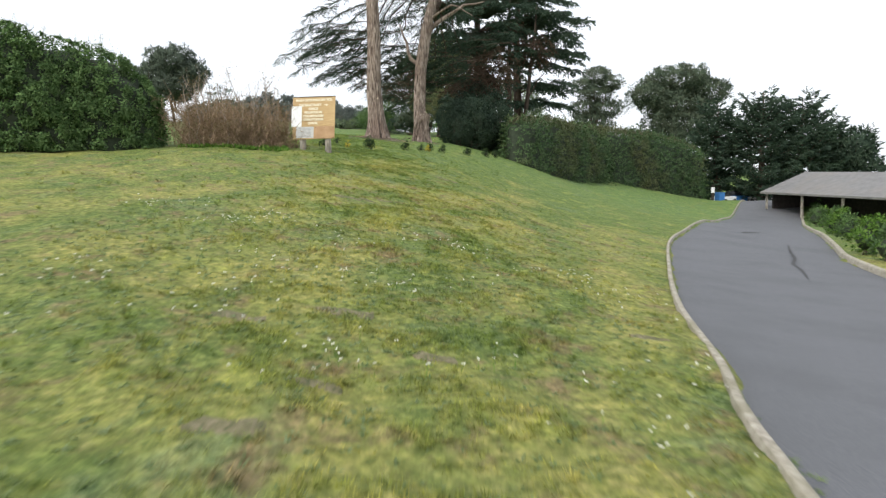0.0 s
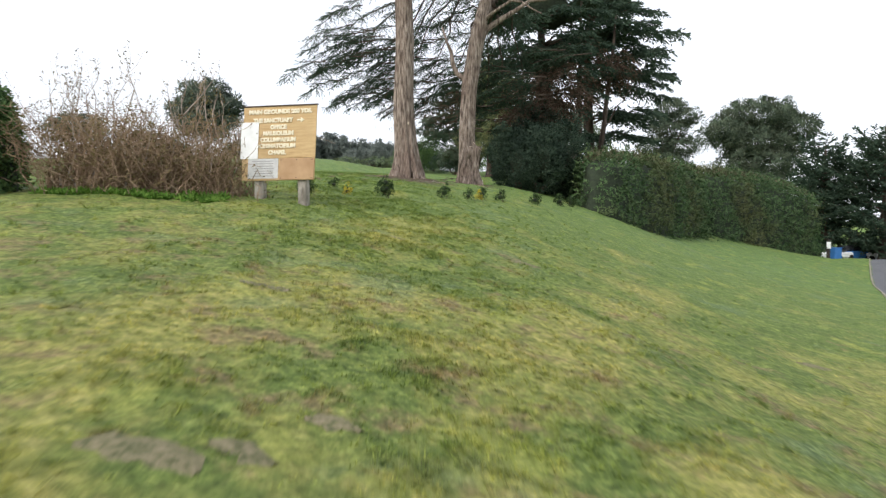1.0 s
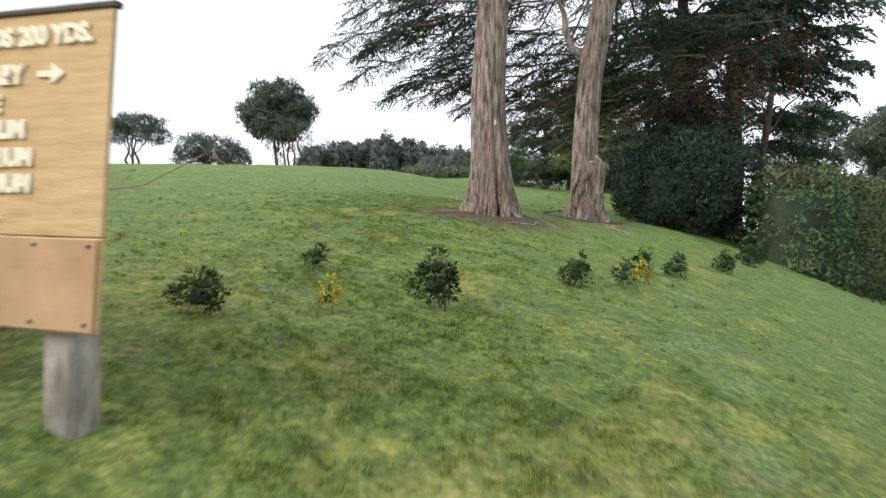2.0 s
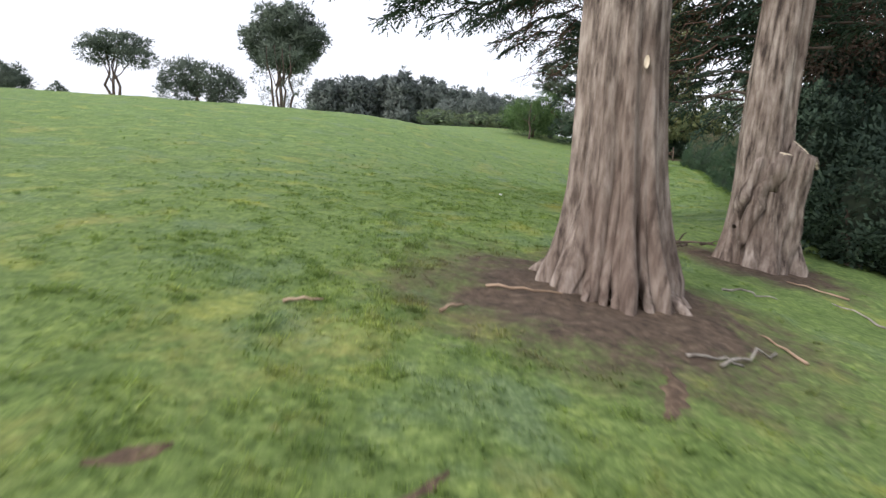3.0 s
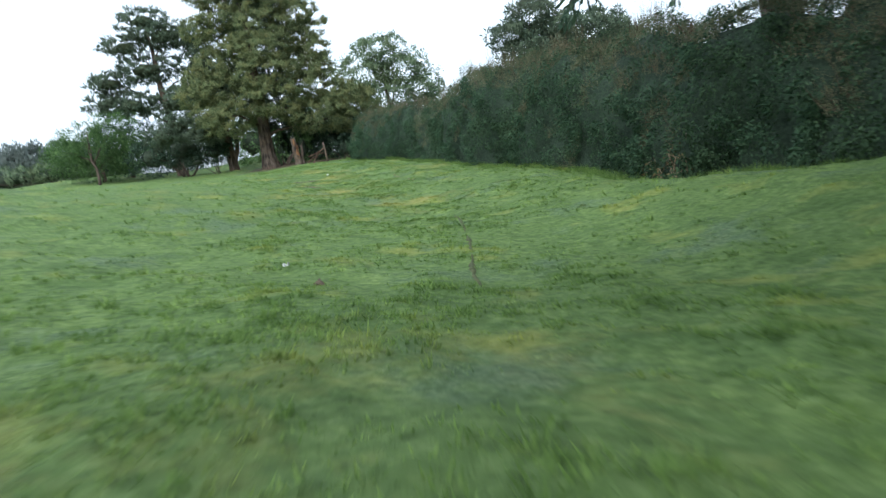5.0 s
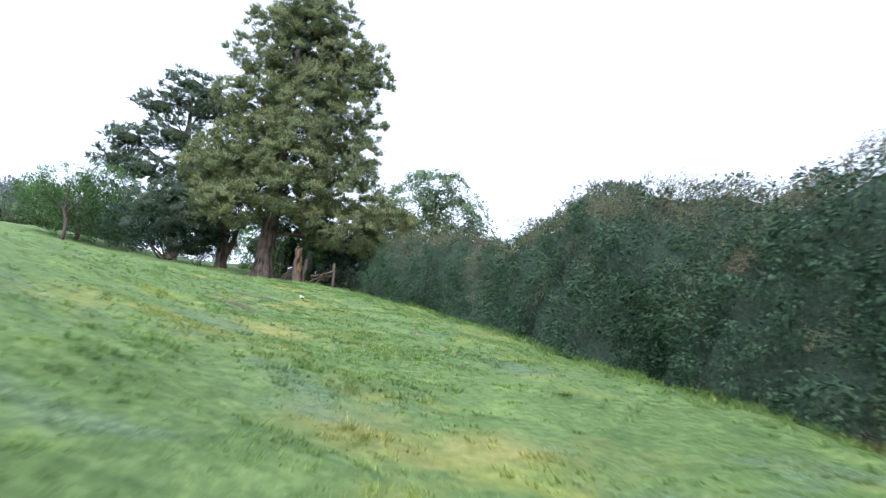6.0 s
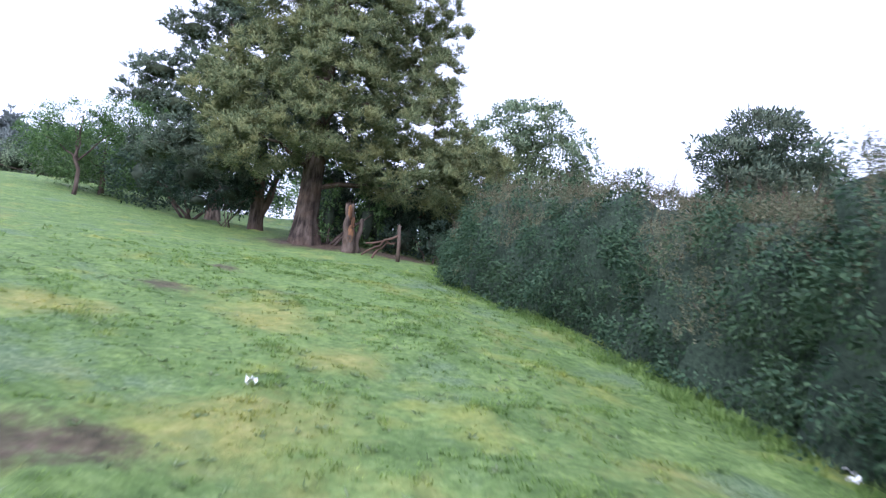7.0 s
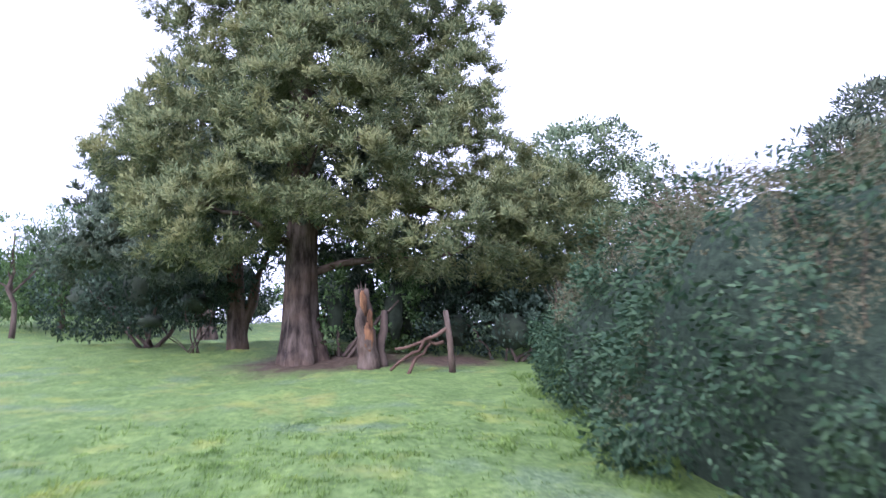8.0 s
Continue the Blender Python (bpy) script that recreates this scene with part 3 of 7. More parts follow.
def boughs(specs, rng, gap, reach, fingers, finger, width, droop=0.3, leaflets=5, twigs=True, arch=0.10):
    """Layered conifer boughs: each (start, end, radius) becomes a limb with side shoots, every shoot set with
    short drooping fingers of leaflets. Gives the limbs, the fine shoots and the leaves."""
    limbs, fine, ps, ds, ls = [], [], [], [], []
    for a, b, rad in specs:
        a, b = np.array(a, float), np.array(b, float)
        size = np.linalg.norm(b - a)
        line = bent(a, b, arch * size, rng, 9, 0.05)
        limbs.append(tube(line, np.linspace(rad, 0.012, 9), 6))
        k = max(4, int(size * 0.8 / gap))
        s = np.linspace(0.2, 1.0, k) * 8
        i0 = np.minimum(s.astype(int), 7)
        p = line[i0] + (line[i0 + 1] - line[i0]) * (s - i0)[:, None]
        tang = line[i0 + 1] - line[i0]
        tang /= np.linalg.norm(tang, axis=1)[:, None]
        lat = np.cross(tang, np.array([0, 0, 1.0]))
        lat /= np.linalg.norm(lat, axis=1)[:, None] + 1e-9
        ang = np.radians(rng.uniform(30, 68, k)) * np.where(np.arange(k) % 2, 1, -1)
        ang[-1] = 0
        d = tang * np.cos(ang)[:, None] + lat * np.sin(ang)[:, None]
        d[:, 2] += rng.normal(0, 0.12, k)
        ps.append(p), ds.append(d), ls.append(reach * (0.55 + 0.6 * rng.random(k)) * (1.2 - 0.75 * s / 8))
    p, d, ln = np.vstack(ps), np.vstack(ds), np.concatenate(ls)
    if twigs:
        t = np.linspace(0, 1, 4)[:, None]
        for q, w, size in zip(p, d, ln):
            line = q + w * size * t
            line[:, 2] -= droop * size * t[:, 0] ** 2
            fine.append(tube(line, (0.010, 0.008, 0.006, 0.003), 3))
    n = len(p)
    t = ((np.arange(fingers) + 0.6) / fingers)[None] + rng.normal(0, 0.03, (n, fingers))
    base = p[:, None] + d[:, None] * (ln[:, None] * t)[..., None]
    base[..., 2] -= droop * ln[:, None] * t**2
    lat = np.cross(d, np.array([0, 0, 1.0]))
    lat /= np.linalg.norm(lat, axis=1)[:, None] + 1e-9
    sgn = np.where(np.arange(fingers) % 2, 1.0, -1.0)[None] * rng.uniform(0.3, 1.0, (n, fingers))
    sgn[:, -1] = 0
    fd = d[:, None] * 0.8 + lat[:, None] * sgn[..., None] + rng.normal(0, 0.12, (n, fingers, 3))
    fd[..., 2] += rng.uniform(-0.45, 0.2, (n, fingers)) - droop * 0.5 * t
    fd /= np.linalg.norm(fd, axis=2)[..., None]
    fl = finger * (0.6 + 0.8 * rng.random((n, fingers))) * (1.15 - 0.5 * t)
    u = (np.arange(leaflets) / leaflets)[None, None]
    pos = base[:, :, None] + fd[:, :, None] * (fl[..., None] * u)[..., None]
    pos[..., 2] -= droop * fl[..., None] * u**2 * 0.8
    way = fd[:, :, None] + rng.normal(0, 0.22, (n, fingers, leaflets, 3))
    way[..., 2] -= droop * u * 0.9
    k = n * fingers * leaflets
    size = np.repeat((fl / leaflets * 2.0).ravel(), leaflets) * (0.8 + 0.5 * rng.random(k))
    lv = leaves(pos.reshape(-1, 3), way.reshape(-1, 3), size, width * (0.7 + 0.6 * rng.random(k)), rng)
    return limbs, fine, lv


def whorls(base, levels, rng, stem=0.0, lean_off=1.0):
    """Bough specs round a stem: levels of (height, length, how many, rise)."""
    bz = float(land(base[0], base[1]))
    out = []
    for h, size, n, rise in levels:
        a0 = rng.uniform(0, 6.28)
        for k in range(n):
            a = a0 + k * 2 * np.pi / n + rng.normal(0, 0.25)
            s = size * rng.uniform(0.72, 1.08) * (lean_off if math.cos(a) < -0.1 and h < 9 else 1.0)
            z = bz + h + rng.normal(0, 0.25)
            out.append(((base[0] + stem, base[1], z), (base[0] + stem + s * math.cos(a), base[1] + s * math.sin(a), z + rise * s + rng.normal(0, 0.2)), 0.02 + 0.012 * size))
    return out


def off_lawn(base, levels):
    """Whorls without the boughs that would reach over the hedge to the lawn."""
    return [s for s in whorls(base, levels, BR) if not (s[1][0] < 5.2 and s[1][1] > 55.0) and not (s[1][0] < 10.0 and s[1][1] > 60.5 and s[0][2] < 17.0)]


def add_boughs(t, made, bark, leaf_mat, leaf_name="foliage"):
    """Hang the pieces that boughs() made on a tree: every limb a part, shoots and leaves one part each."""
    limbs, fine, (v, f) = made
    for lv, lf in limbs:
        part("limb", lv, lf, bark, t, "", True)
    if fine:
        tv, tf = joined(fine)
        part("twig_growth", tv, tf, bark, t, "thin shoots between the leaves")
    part(leaf_name, v, f, leaf_mat, t)


def solid_box(cx, cy, cz, sx, sy, sz, turn=0.0, bevel=0.01, lean=0.0):
    """A bevelled block centred at a place: verts and faces."""
    bm = bmesh.new()
    bmesh.ops.create_cube(bm, size=1)
    bmesh.ops.scale(bm, vec=(sx, sy, sz), verts=bm.verts)
    if bevel:
        bmesh.ops.bevel(bm, geom=bm.edges[:], offset=min(bevel, 0.4 * min(sx, sy, sz)), segments=1, affect='EDGES')
    m = pose(cx, cy, cz, 0, lean, math.degrees(turn))
    v = np.array([tuple(m @ q.co) for q in bm.verts])
    bm.verts.index_update()
    quads = np.array([[q.index for q in f.verts] for f in bm.faces if len(f.verts) == 4]).reshape(-1, 4)
    tris = np.array([[q.index for q in f.verts] for f in bm.faces if len(f.verts) == 3]).reshape(-1, 3)
    bm.free()
    return v, [quads, tris]


# ---------- ground, road, kerb ----------
KERB = [(-1.6, -30), (-0.2, -16), (0.9, -5), (1.9, 3.5), (2.5, 6.2), (3.25, 9.6), (4.85, 15), (7.4, 22.9), (9.7, 28), (14.6, 38.5), (23.4, 57), (30, 70), (38, 85), (50, 105)]
ROAD_W = 5.2
kerb_line = smooth_path(KERB, 0.5)


def road_frame():
    d = np.gradient(kerb_line, axis=0)
    d /= np.linalg.norm(d, axis=1)[:, None]
    return np.stack([d[:, 1], -d[:, 0]], 1)


kerb_right = road_frame()


def road_depth(x, y):
    """How far (x, y) lies inside the road strip, for arrays: distance right of the kerb, or a large number away from it."""
    p = np.stack([x, y], -1)
    out = np.full(x.shape, 99.0)
    near = (x > -8) & (x < 70) & (y < 115)
    q = p[near]
    best = np.empty(len(q))
    for k in range(0, len(q), 4000):
        d = q[k:k + 4000, None] - kerb_line[None]
        i = (d**2).sum(-1).argmin(1)
        best[k:k + 4000] = (d[np.arange(len(i)), i] * kerb_right[i]).sum(1)
    out[near] = best
    return out


def ground_z(x, y):
    """Height of the turf with its small humps."""
    z = land(x, y)
    return z + 0.035 * wob(x, y, x * 0, 0.55) + 0.016 * wob(x, y, x * 0, 1.9, 2.0) + 0.10 * (tussock(x, y) - 0.5)


def build_ground():
    gx = np.concatenate([-30 - np.geomspace(1, 900, 26)[::-1], np.linspace(-30, -8, 70)[1:-1], np.linspace(-8, 3.4, 115), np.linspace(3.4, 12, 44)[1:], np.linspace(12, 40, 57)[1:], 40 + np.geomspace(1, 900, 26)])
    gy = np.concatenate([-14 - np.geomspace(1, 500, 20)[::-1], np.linspace(-14, 1, 50), np.linspace(1, 82, 811)[1:], np.linspace(82, 125, 110)[1:], 125 + np.geomspace(1, 1500, 30)])
    x, y = np.meshgrid(gx, gy, indexing="ij")
    z = ground_z(x, y)
    dep = road_depth(x, y)
    z = z - 0.22 * np.clip(np.minimum(dep / 0.25, (ROAD_W + 0.1 - dep) / 0.25), 0, 1) * (dep < 50)
    n, m = x.shape
    i, j = np.meshgrid(np.arange(n - 1), np.arange(m - 1), indexing="ij")
    f = np.stack([i * m + j, (i + 1) * m + j, (i + 1) * m + j + 1, i * m + j + 1], -1).reshape(-1, 4)
    ob = obj("ground", mesh_of("ground", np.stack([x, y, z], -1).reshape(-1, 3), f, True), M_GROUND)
    tagged(ob, "sloping green and yellowed lawn of a hillside cemetery", "lawn", kind="structure")


def strip(name, line, rights, offsets, heights, material, label, category, kind="structure", parent=None):
    """A ribbon along a plan line: columns at sideways offsets with heights over the land."""
    cols = []
    for o, h in zip(offsets, heights):
        xy = line + rights * o
        cols.append(np.column_stack([xy, land(xy[:, 0], xy[:, 1]) + h]))
    v = np.stack(cols, 1)
    n, m = v.shape[:2]
    i, j = np.meshgrid(np.arange(n - 1), np.arange(m - 1), indexing="ij")
    f = np.stack([i * m + j, i * m + j + 1, (i + 1) * m + j + 1, (i + 1) * m + j], -1).reshape(-1, 4)
    ob = obj(name, mesh_of(name, v.reshape(-1, 3), f, True), material, parent)
    return tagged(ob, label, category, kind=kind)


build_ground()
strip("road", kerb_line, kerb_right, np.linspace(0.02, ROAD_W + 0.05, 9), [-0.07, -0.05, -0.045, -0.04, -0.04, -0.04, -0.05, -0.06, -0.08], M_ROAD, "grey asphalt cemetery drive curving uphill", "road")
strip("kerb", kerb_line, kerb_right, [-0.075, -0.07, -0.06, 0.0, 0.012, 0.018], [-0.20, 0.045, 0.06, 0.06, 0.045, -0.25], M_CONC, "worn pale concrete kerb along the drive", "kerb")
strip("kerb_far_side", kerb_line, kerb_right, [ROAD_W, ROAD_W + 0.01, ROAD_W + 0.04, ROAD_W + 0.17, ROAD_W + 0.20, ROAD_W + 0.2], [-0.25, 0.07, 0.10, 0.10, 0.07, -0.3], M_CONC, "low grey edging on the far side of the drive", "kerb")


def seam(pts, width, name, material, label, height=-0.034, category="road crack", rough_edge=0.5, seed=1):
    """A thin ragged ribbon laid on the land."""
    rng = np.random.default_rng(seed)
    p = smooth_path(pts, 0.08 if width < 0.5 else 0.12)
    d = np.gradient(p[:, :2], axis=0)
    d /= np.linalg.norm(d, axis=1)[:, None] + 1e-9
    s = np.stack([d[:, 1], -d[:, 0]], 1)
    fade = np.sin(np.linspace(0.05, np.pi - 0.05, len(p))) ** 0.5
    wl = width / 2 * fade * (1 + rough_edge * rng.normal(0, 0.5, len(p)))
    wr = width / 2 * fade * (1 + rough_edge * rng.normal(0, 0.5, len(p)))
    a, b = p[:, :2] - s * np.abs(wl)[:, None], p[:, :2] + s * np.abs(wr)[:, None]
    zf = land if height < 0 else ground_z
    mid = p[:, :2]
    v = np.stack([np.column_stack([q, zf(q[:, 0], q[:, 1]) + height - e]) for q, e in ((a, 0.02 * (height > 0)), (mid, 0.0), (b, 0.02 * (height > 0)))], 1)
    n = len(p)
    i, j = np.meshgrid(np.arange(n - 1), np.arange(2), indexing="ij")
    f = np.stack([i * 3 + j, i * 3 + j + 1, (i + 1) * 3 + j + 1, (i + 1) * 3 + j], -1).reshape(-1, 4)
    ob = obj(name, mesh_of(name, v.reshape(-1, 3), f, True), material)
    return tagged(ob, label, category, kind="structure")


# ---------- clipped and loose hedges ----------
def shaggy_growth(t, quad, area, nrm, leaf_mat, density, leaf, top_mat, top_density, top_reach, rng, seed):
    """Overlapping drooping bunches of leaves on a hedge's flanks, and fine upright shoots along its top."""
    def spots(ok, n):
        pick = rng.choice(ok, n, p=area[ok] / area[ok].sum())
        u, w = rng.random((n, 1)), rng.random((n, 1))
        q = quad[pick]
        return (q[:, 0] * (1 - u) + q[:, 1] * u) * (1 - w) + (q[:, 3] * (1 - u) + q[:, 2] * u) * w, nrm[pick]

    every = np.arange(len(area))
    n, k = int(area.sum() * density), 78
    c, nn = spots(every, n)
    stay = (nn[:, 2] < 0.45) | (rng.random(n) < 0.4)
    c, nn, n = c[stay], nn[stay], int(stay.sum())
    size = 0.14 + 0.19 * rng.random((n, 1)) ** 1.4
    c = c + nn * (0.14 * wob(c[:, 0], c[:, 1], c[:, 2], 2.6, seed)[:, None] - 0.12 + 0.16 * rng.random((n, 1)))
    out = nn * 0.9 + rng.normal(0, 0.3, (n, 3)) + np.array([0, 0, -0.22])
    u = ball(n * k, rng) + np.repeat(out, k, 0) * 0.9
    u /= np.linalg.norm(u, axis=1)[:, None]
    r = np.repeat(size, k, 0) * rng.random((n * k, 1)) ** 0.45
    p = np.repeat(c, k, 0) + u * r
    p[:, 2] -= 0.35 * (r[:, 0] ** 2) / 0.2
    way = u * 0.7 + np.repeat(out, k, 0) * 0.4 + rng.normal(0, 0.4, u.shape) + np.array([0, 0, -0.35])
    v, f = leaves(p, way, leaf * (0.6 + 0.8 * rng.random(n * k)), leaf * 0.52 * (0.7 + 0.6 * rng.random(n * k)), rng, rng.normal(0, 0.6, u.shape) + np.repeat(nn, k, 0))
    q = v.reshape(-1, 4, 3)
    low = q[:, :, 2].min(1) > land(q[:, 0, 0], q[:, 0, 1]) + 0.02
    v, f, ln = facing(q[low].reshape(-1, 3), np.arange(4 * low.sum()).reshape(-1, 4), (u * 1.1 + np.repeat(nn, k, 0) * 0.15 + np.array([0, 0, 0.30]))[low], 0.2)
    part("leaves", v, f, leaf_mat, t, "", False, ln)
    # shoots
    ok = np.where(nrm[:, 2] > 0.4)[0]
    n, k = int(area[ok].sum() * top_density), 14
    c, nn = spots(ok, n)
    reach = top_reach * (0.25 + 0.9 * rng.random((n, 1)) ** 1.6) * (0.75 + 0.55 * wob(c[:, 0], c[:, 1], c[:, 2], 1.3, seed))[:, None]
    ax = nn * 0.35 + rng.normal(0, 0.28, (n, 3)) + np.array([0, 0, 0.75])
    ax /= np.linalg.norm(ax, axis=1)[:, None]
    step = (np.arange(k) + 0.3) / k
    p = (c[:, None] - 0.06 * nn[:, None] + ax[:, None] * (reach * step)[..., None]).reshape(-1, 3)
    p += rng.normal(0, 0.012, p.shape)
    way = np.repeat(ax, k, 0) * 0.55 + rng.normal(0, 0.55, p.shape)
    m = len(p)
    shrink = np.tile(1.15 - 0.6 * step, n)
    v, f = leaves(p, way, leaf * 0.62 * shrink * (0.6 + 0.8 * rng.random(m)), leaf * 0.27 * shrink * (0.7 + 0.6 * rng.random(m)), rng)
    v, f, ln = facing(v, f, rng.normal(0, 0.35, (m, 3)) + np.repeat(nn, k, 0) * 0.6 + np.array([0, 0, 0.5]), 0.2)
    part("shoot_growth", v, f, top_mat, t, "brownish new shoots along the top", False, ln)
    sprigs = [tube(bent(q, q + w * l * 1.1, 0, rng, 4, 0.08), (0.004, 0.0035, 0.003, 0.0015), 3) for q, w, l in zip(c[::12], ax[::12], reach[::12])]
    v, f = joined(sprigs)
    tagged(part("twig_growth", v, f, M_DEADTWIG, t, "thin bare brown twigs"), "thin bare brown twigs", kind="stuff")


def hedge(name, label, rows, leaf_mat, core_mat, density, leaf, seed, top_mat=None, top_density=0, top_reach=0.35, lump=0.16, group="", shaggy=False):
    """rows: x, y, height, width along the hedge's middle line."""
    rng = np.random.default_rng(seed)
    p = smooth_path(rows, 0.35)
    d = np.gradient(p[:, :2], axis=0)
    d /= np.linalg.norm(d, axis=1)[:, None]
    s = np.stack([d[:, 1], -d[:, 0]], 1)
    run = np.concatenate([[0], np.cumsum(np.linalg.norm(np.diff(p[:, :2], axis=0), axis=1))])
    cap = np.clip(np.minimum(run, run[-1] - run) / 0.9, 0.0, 1)
    cap = 0.25 + 0.75 * np.sqrt(1 - (1 - cap) ** 2)
    a = np.linspace(0, np.pi, 17)
    side = np.sign(np.cos(a)) * np.abs(np.cos(a)) ** (0.62 if shaggy else 0.45)
    rise = np.abs(np.sin(a)) ** (0.8 if shaggy else 0.62)
    base = land(p[:, 0], p[:, 1])
    x = p[:, 0, None] + s[:, 0, None] * side * (p[:, 3] * cap)[:, None] / 2
    y = p[:, 1, None] + s[:, 1, None] * side * (p[:, 3] * cap)[:, None] / 2
    zb = land(x, y) - 0.05
    z = zb * (1 - rise) + (base[:, None] + p[:, 2, None] * (0.8 + 0.2 * cap[:, None])) * rise
    w = lump * wob(x, y, z, 0.9, seed) + lump * 0.6 * wob(x, y, z, 2.2, seed + 3)
    if shaggy:
        w = w + 0.15 * wob(x, y, z, 3.6, seed + 5) + 0.12 * np.sin(a)[None] ** 2 * np.cos(2 * a)[None]
    nx, ny, nz = s[:, 0, None] * side * 0.9, s[:, 1, None] * side * 0.9, rise * 0.8
    x, y, z = x + nx * w, y + ny * w, z + nz * w * (rise > 0.3)
    v = np.stack([x, y, z], -1)
    n, m = x.shape
    i, j = np.meshgrid(np.arange(n - 1), np.arange(m - 1), indexing="ij")
    f = np.stack([i * m + j, i * m + j + 1, (i + 1) * m + j + 1, (i + 1) * m + j], -1).reshape(-1, 4)
    e0, e1 = np.arange(m)[None, ::-1], ((n - 1) * m + np.arange(m))[None]
    t = thing(name, label, "hedge", (float(p[len(p) // 2, 0]), float(p[len(p) // 2, 1]), float(base[len(p) // 2])), group)
    vf = v.reshape(-1, 3)
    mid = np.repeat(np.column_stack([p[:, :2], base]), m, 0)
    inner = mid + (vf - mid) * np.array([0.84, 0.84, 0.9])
    # closed dark shell behind the leaves, painted as shade in their gaps
    part("shade_core", inner, [f, e0, e1], core_mat, t, "dark solid core with inner shade in its colour", True)
    # leaves over the surface
    quad = vf[f]
    nrm = np.cross(quad[:, 2] - quad[:, 0], quad[:, 3] - quad[:, 1])
    area = np.linalg.norm(nrm, axis=1) / 2
    nrm /= np.linalg.norm(nrm, axis=1)[:, None] + 1e-9
    out = vf[f].mean(1) - mid[f[:, 0]] - np.array([0, 0, 0.4])
    nrm *= np.sign((nrm * out).sum(1))[:, None]
    if shaggy:
        shaggy_growth(t, quad, area, nrm, leaf_mat, density, leaf, top_mat, top_density, top_reach, rng, seed)
        return t
    # leafy shoots: each a short axis set with leaves
    per = 8
    total = int(area.sum() * density / per)
    pick = rng.choice(len(f), total, p=area / area.sum())
    u, w2 = rng.random((total, 1)), rng.random((total, 1))
    q = quad[pick]
    c = (q[:, 0] * (1 - u) + q[:, 1] * u) * (1 - w2) + (q[:, 3] * (1 - u) + q[:, 2] * u) * w2
    nn = nrm[pick]
    c = c - nn * (0.02 + 0.2 * rng.random((total, 1)) ** 2) + nn * (0.13 * wob(c[:, 0], c[:, 1], c[:, 2], 3.1, seed))[:, None]
    axis = nn * 0.55 + rng.normal(0, 0.45, (total, 3)) + np.array([0, 0, 0.1])
    axis /= np.linalg.norm(axis, axis=1)[:, None]
    step = (np.arange(per) + 0.5) / per
    reach = leaf * 4.2 * (0.4 + rng.random((total, 1)))
    c = (c[:, None] + axis[:, None] * (reach * step)[..., None]).reshape(-1, 3)
    c[:, 2] -= np.tile(step**2, total) * leaf * 0.8
    axis = np.repeat(axis, per, 0)
    total *= per
    c += rng.normal(0, leaf * 0.22, c.shape)
    way = axis * 0.6 + rng.normal(0, 0.55, (total, 3))
    lv, lf = leaves(c, way, leaf * (0.6 + 0.8 * rng.random(total)), leaf * 0.55 * (0.7 + 0.6 * rng.random(total)), rng)
    lv, lf, ln = facing(lv, lf, np.repeat(nn, per, 0) * 0.7 + axis * 0.6 + np.array([0, 0, 0.25]))
    part("leaves", lv, lf, leaf_mat, t, "", False, ln)
    ends = np.concatenate([v[0], v[-1]]).reshape(-1, 3)
    if top_mat:
        ok = np.where(nrm[:, 2] > 0.45)[0]
        total = int(area[ok].sum() * top_density)
        pick = rng.choice(ok, total, p=area[ok] / area[ok].sum())
        q = quad[pick]
        u, w2 = rng.random((total, 1)), rng.random((total, 1))
        c = (q[:, 0] * (1 - u) + q[:, 1] * u) * (1 - w2) + (q[:, 3] * (1 - u) + q[:, 2] * u) * w2
        c[:, 2] += top_reach * rng.random(total) ** 2.2 * (0.6 + 0.5 * wob(c[:, 0], c[:, 1], c[:, 2], 1.6, seed))
        way = rng.normal(0, 0.4, (total, 3)) + np.array([0, 0, 0.9])
        lv, lf = leaves(c, way, leaf * (0.7 + 0.9 * rng.random(total)), leaf * 0.38 * (0.7 + 0.6 * rng.random(total)), rng)
        lv, lf, ln = facing(lv, lf, rng.normal(0, 0.5, (total, 3)) + np.array([0, 0, 0.8]))
        part("shoot_growth", lv, lf, top_mat, t, "brownish new shoots along the top", False, ln)
    return t


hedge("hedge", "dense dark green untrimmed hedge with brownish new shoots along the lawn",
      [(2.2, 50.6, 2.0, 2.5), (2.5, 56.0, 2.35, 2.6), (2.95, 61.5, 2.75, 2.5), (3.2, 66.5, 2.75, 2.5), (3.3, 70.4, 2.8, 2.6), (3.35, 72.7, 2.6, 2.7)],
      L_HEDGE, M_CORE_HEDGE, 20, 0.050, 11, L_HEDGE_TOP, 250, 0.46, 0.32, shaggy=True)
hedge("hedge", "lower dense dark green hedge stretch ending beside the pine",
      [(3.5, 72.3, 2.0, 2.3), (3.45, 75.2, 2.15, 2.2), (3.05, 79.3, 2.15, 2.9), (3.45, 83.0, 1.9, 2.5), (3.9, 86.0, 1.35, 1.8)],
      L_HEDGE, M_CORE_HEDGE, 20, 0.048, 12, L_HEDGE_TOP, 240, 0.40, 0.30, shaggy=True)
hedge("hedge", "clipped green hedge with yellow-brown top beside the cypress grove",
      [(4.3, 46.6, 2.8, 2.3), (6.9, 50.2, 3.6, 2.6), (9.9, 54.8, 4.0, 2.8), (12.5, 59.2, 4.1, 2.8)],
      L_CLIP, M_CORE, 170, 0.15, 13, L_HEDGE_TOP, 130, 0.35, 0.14)
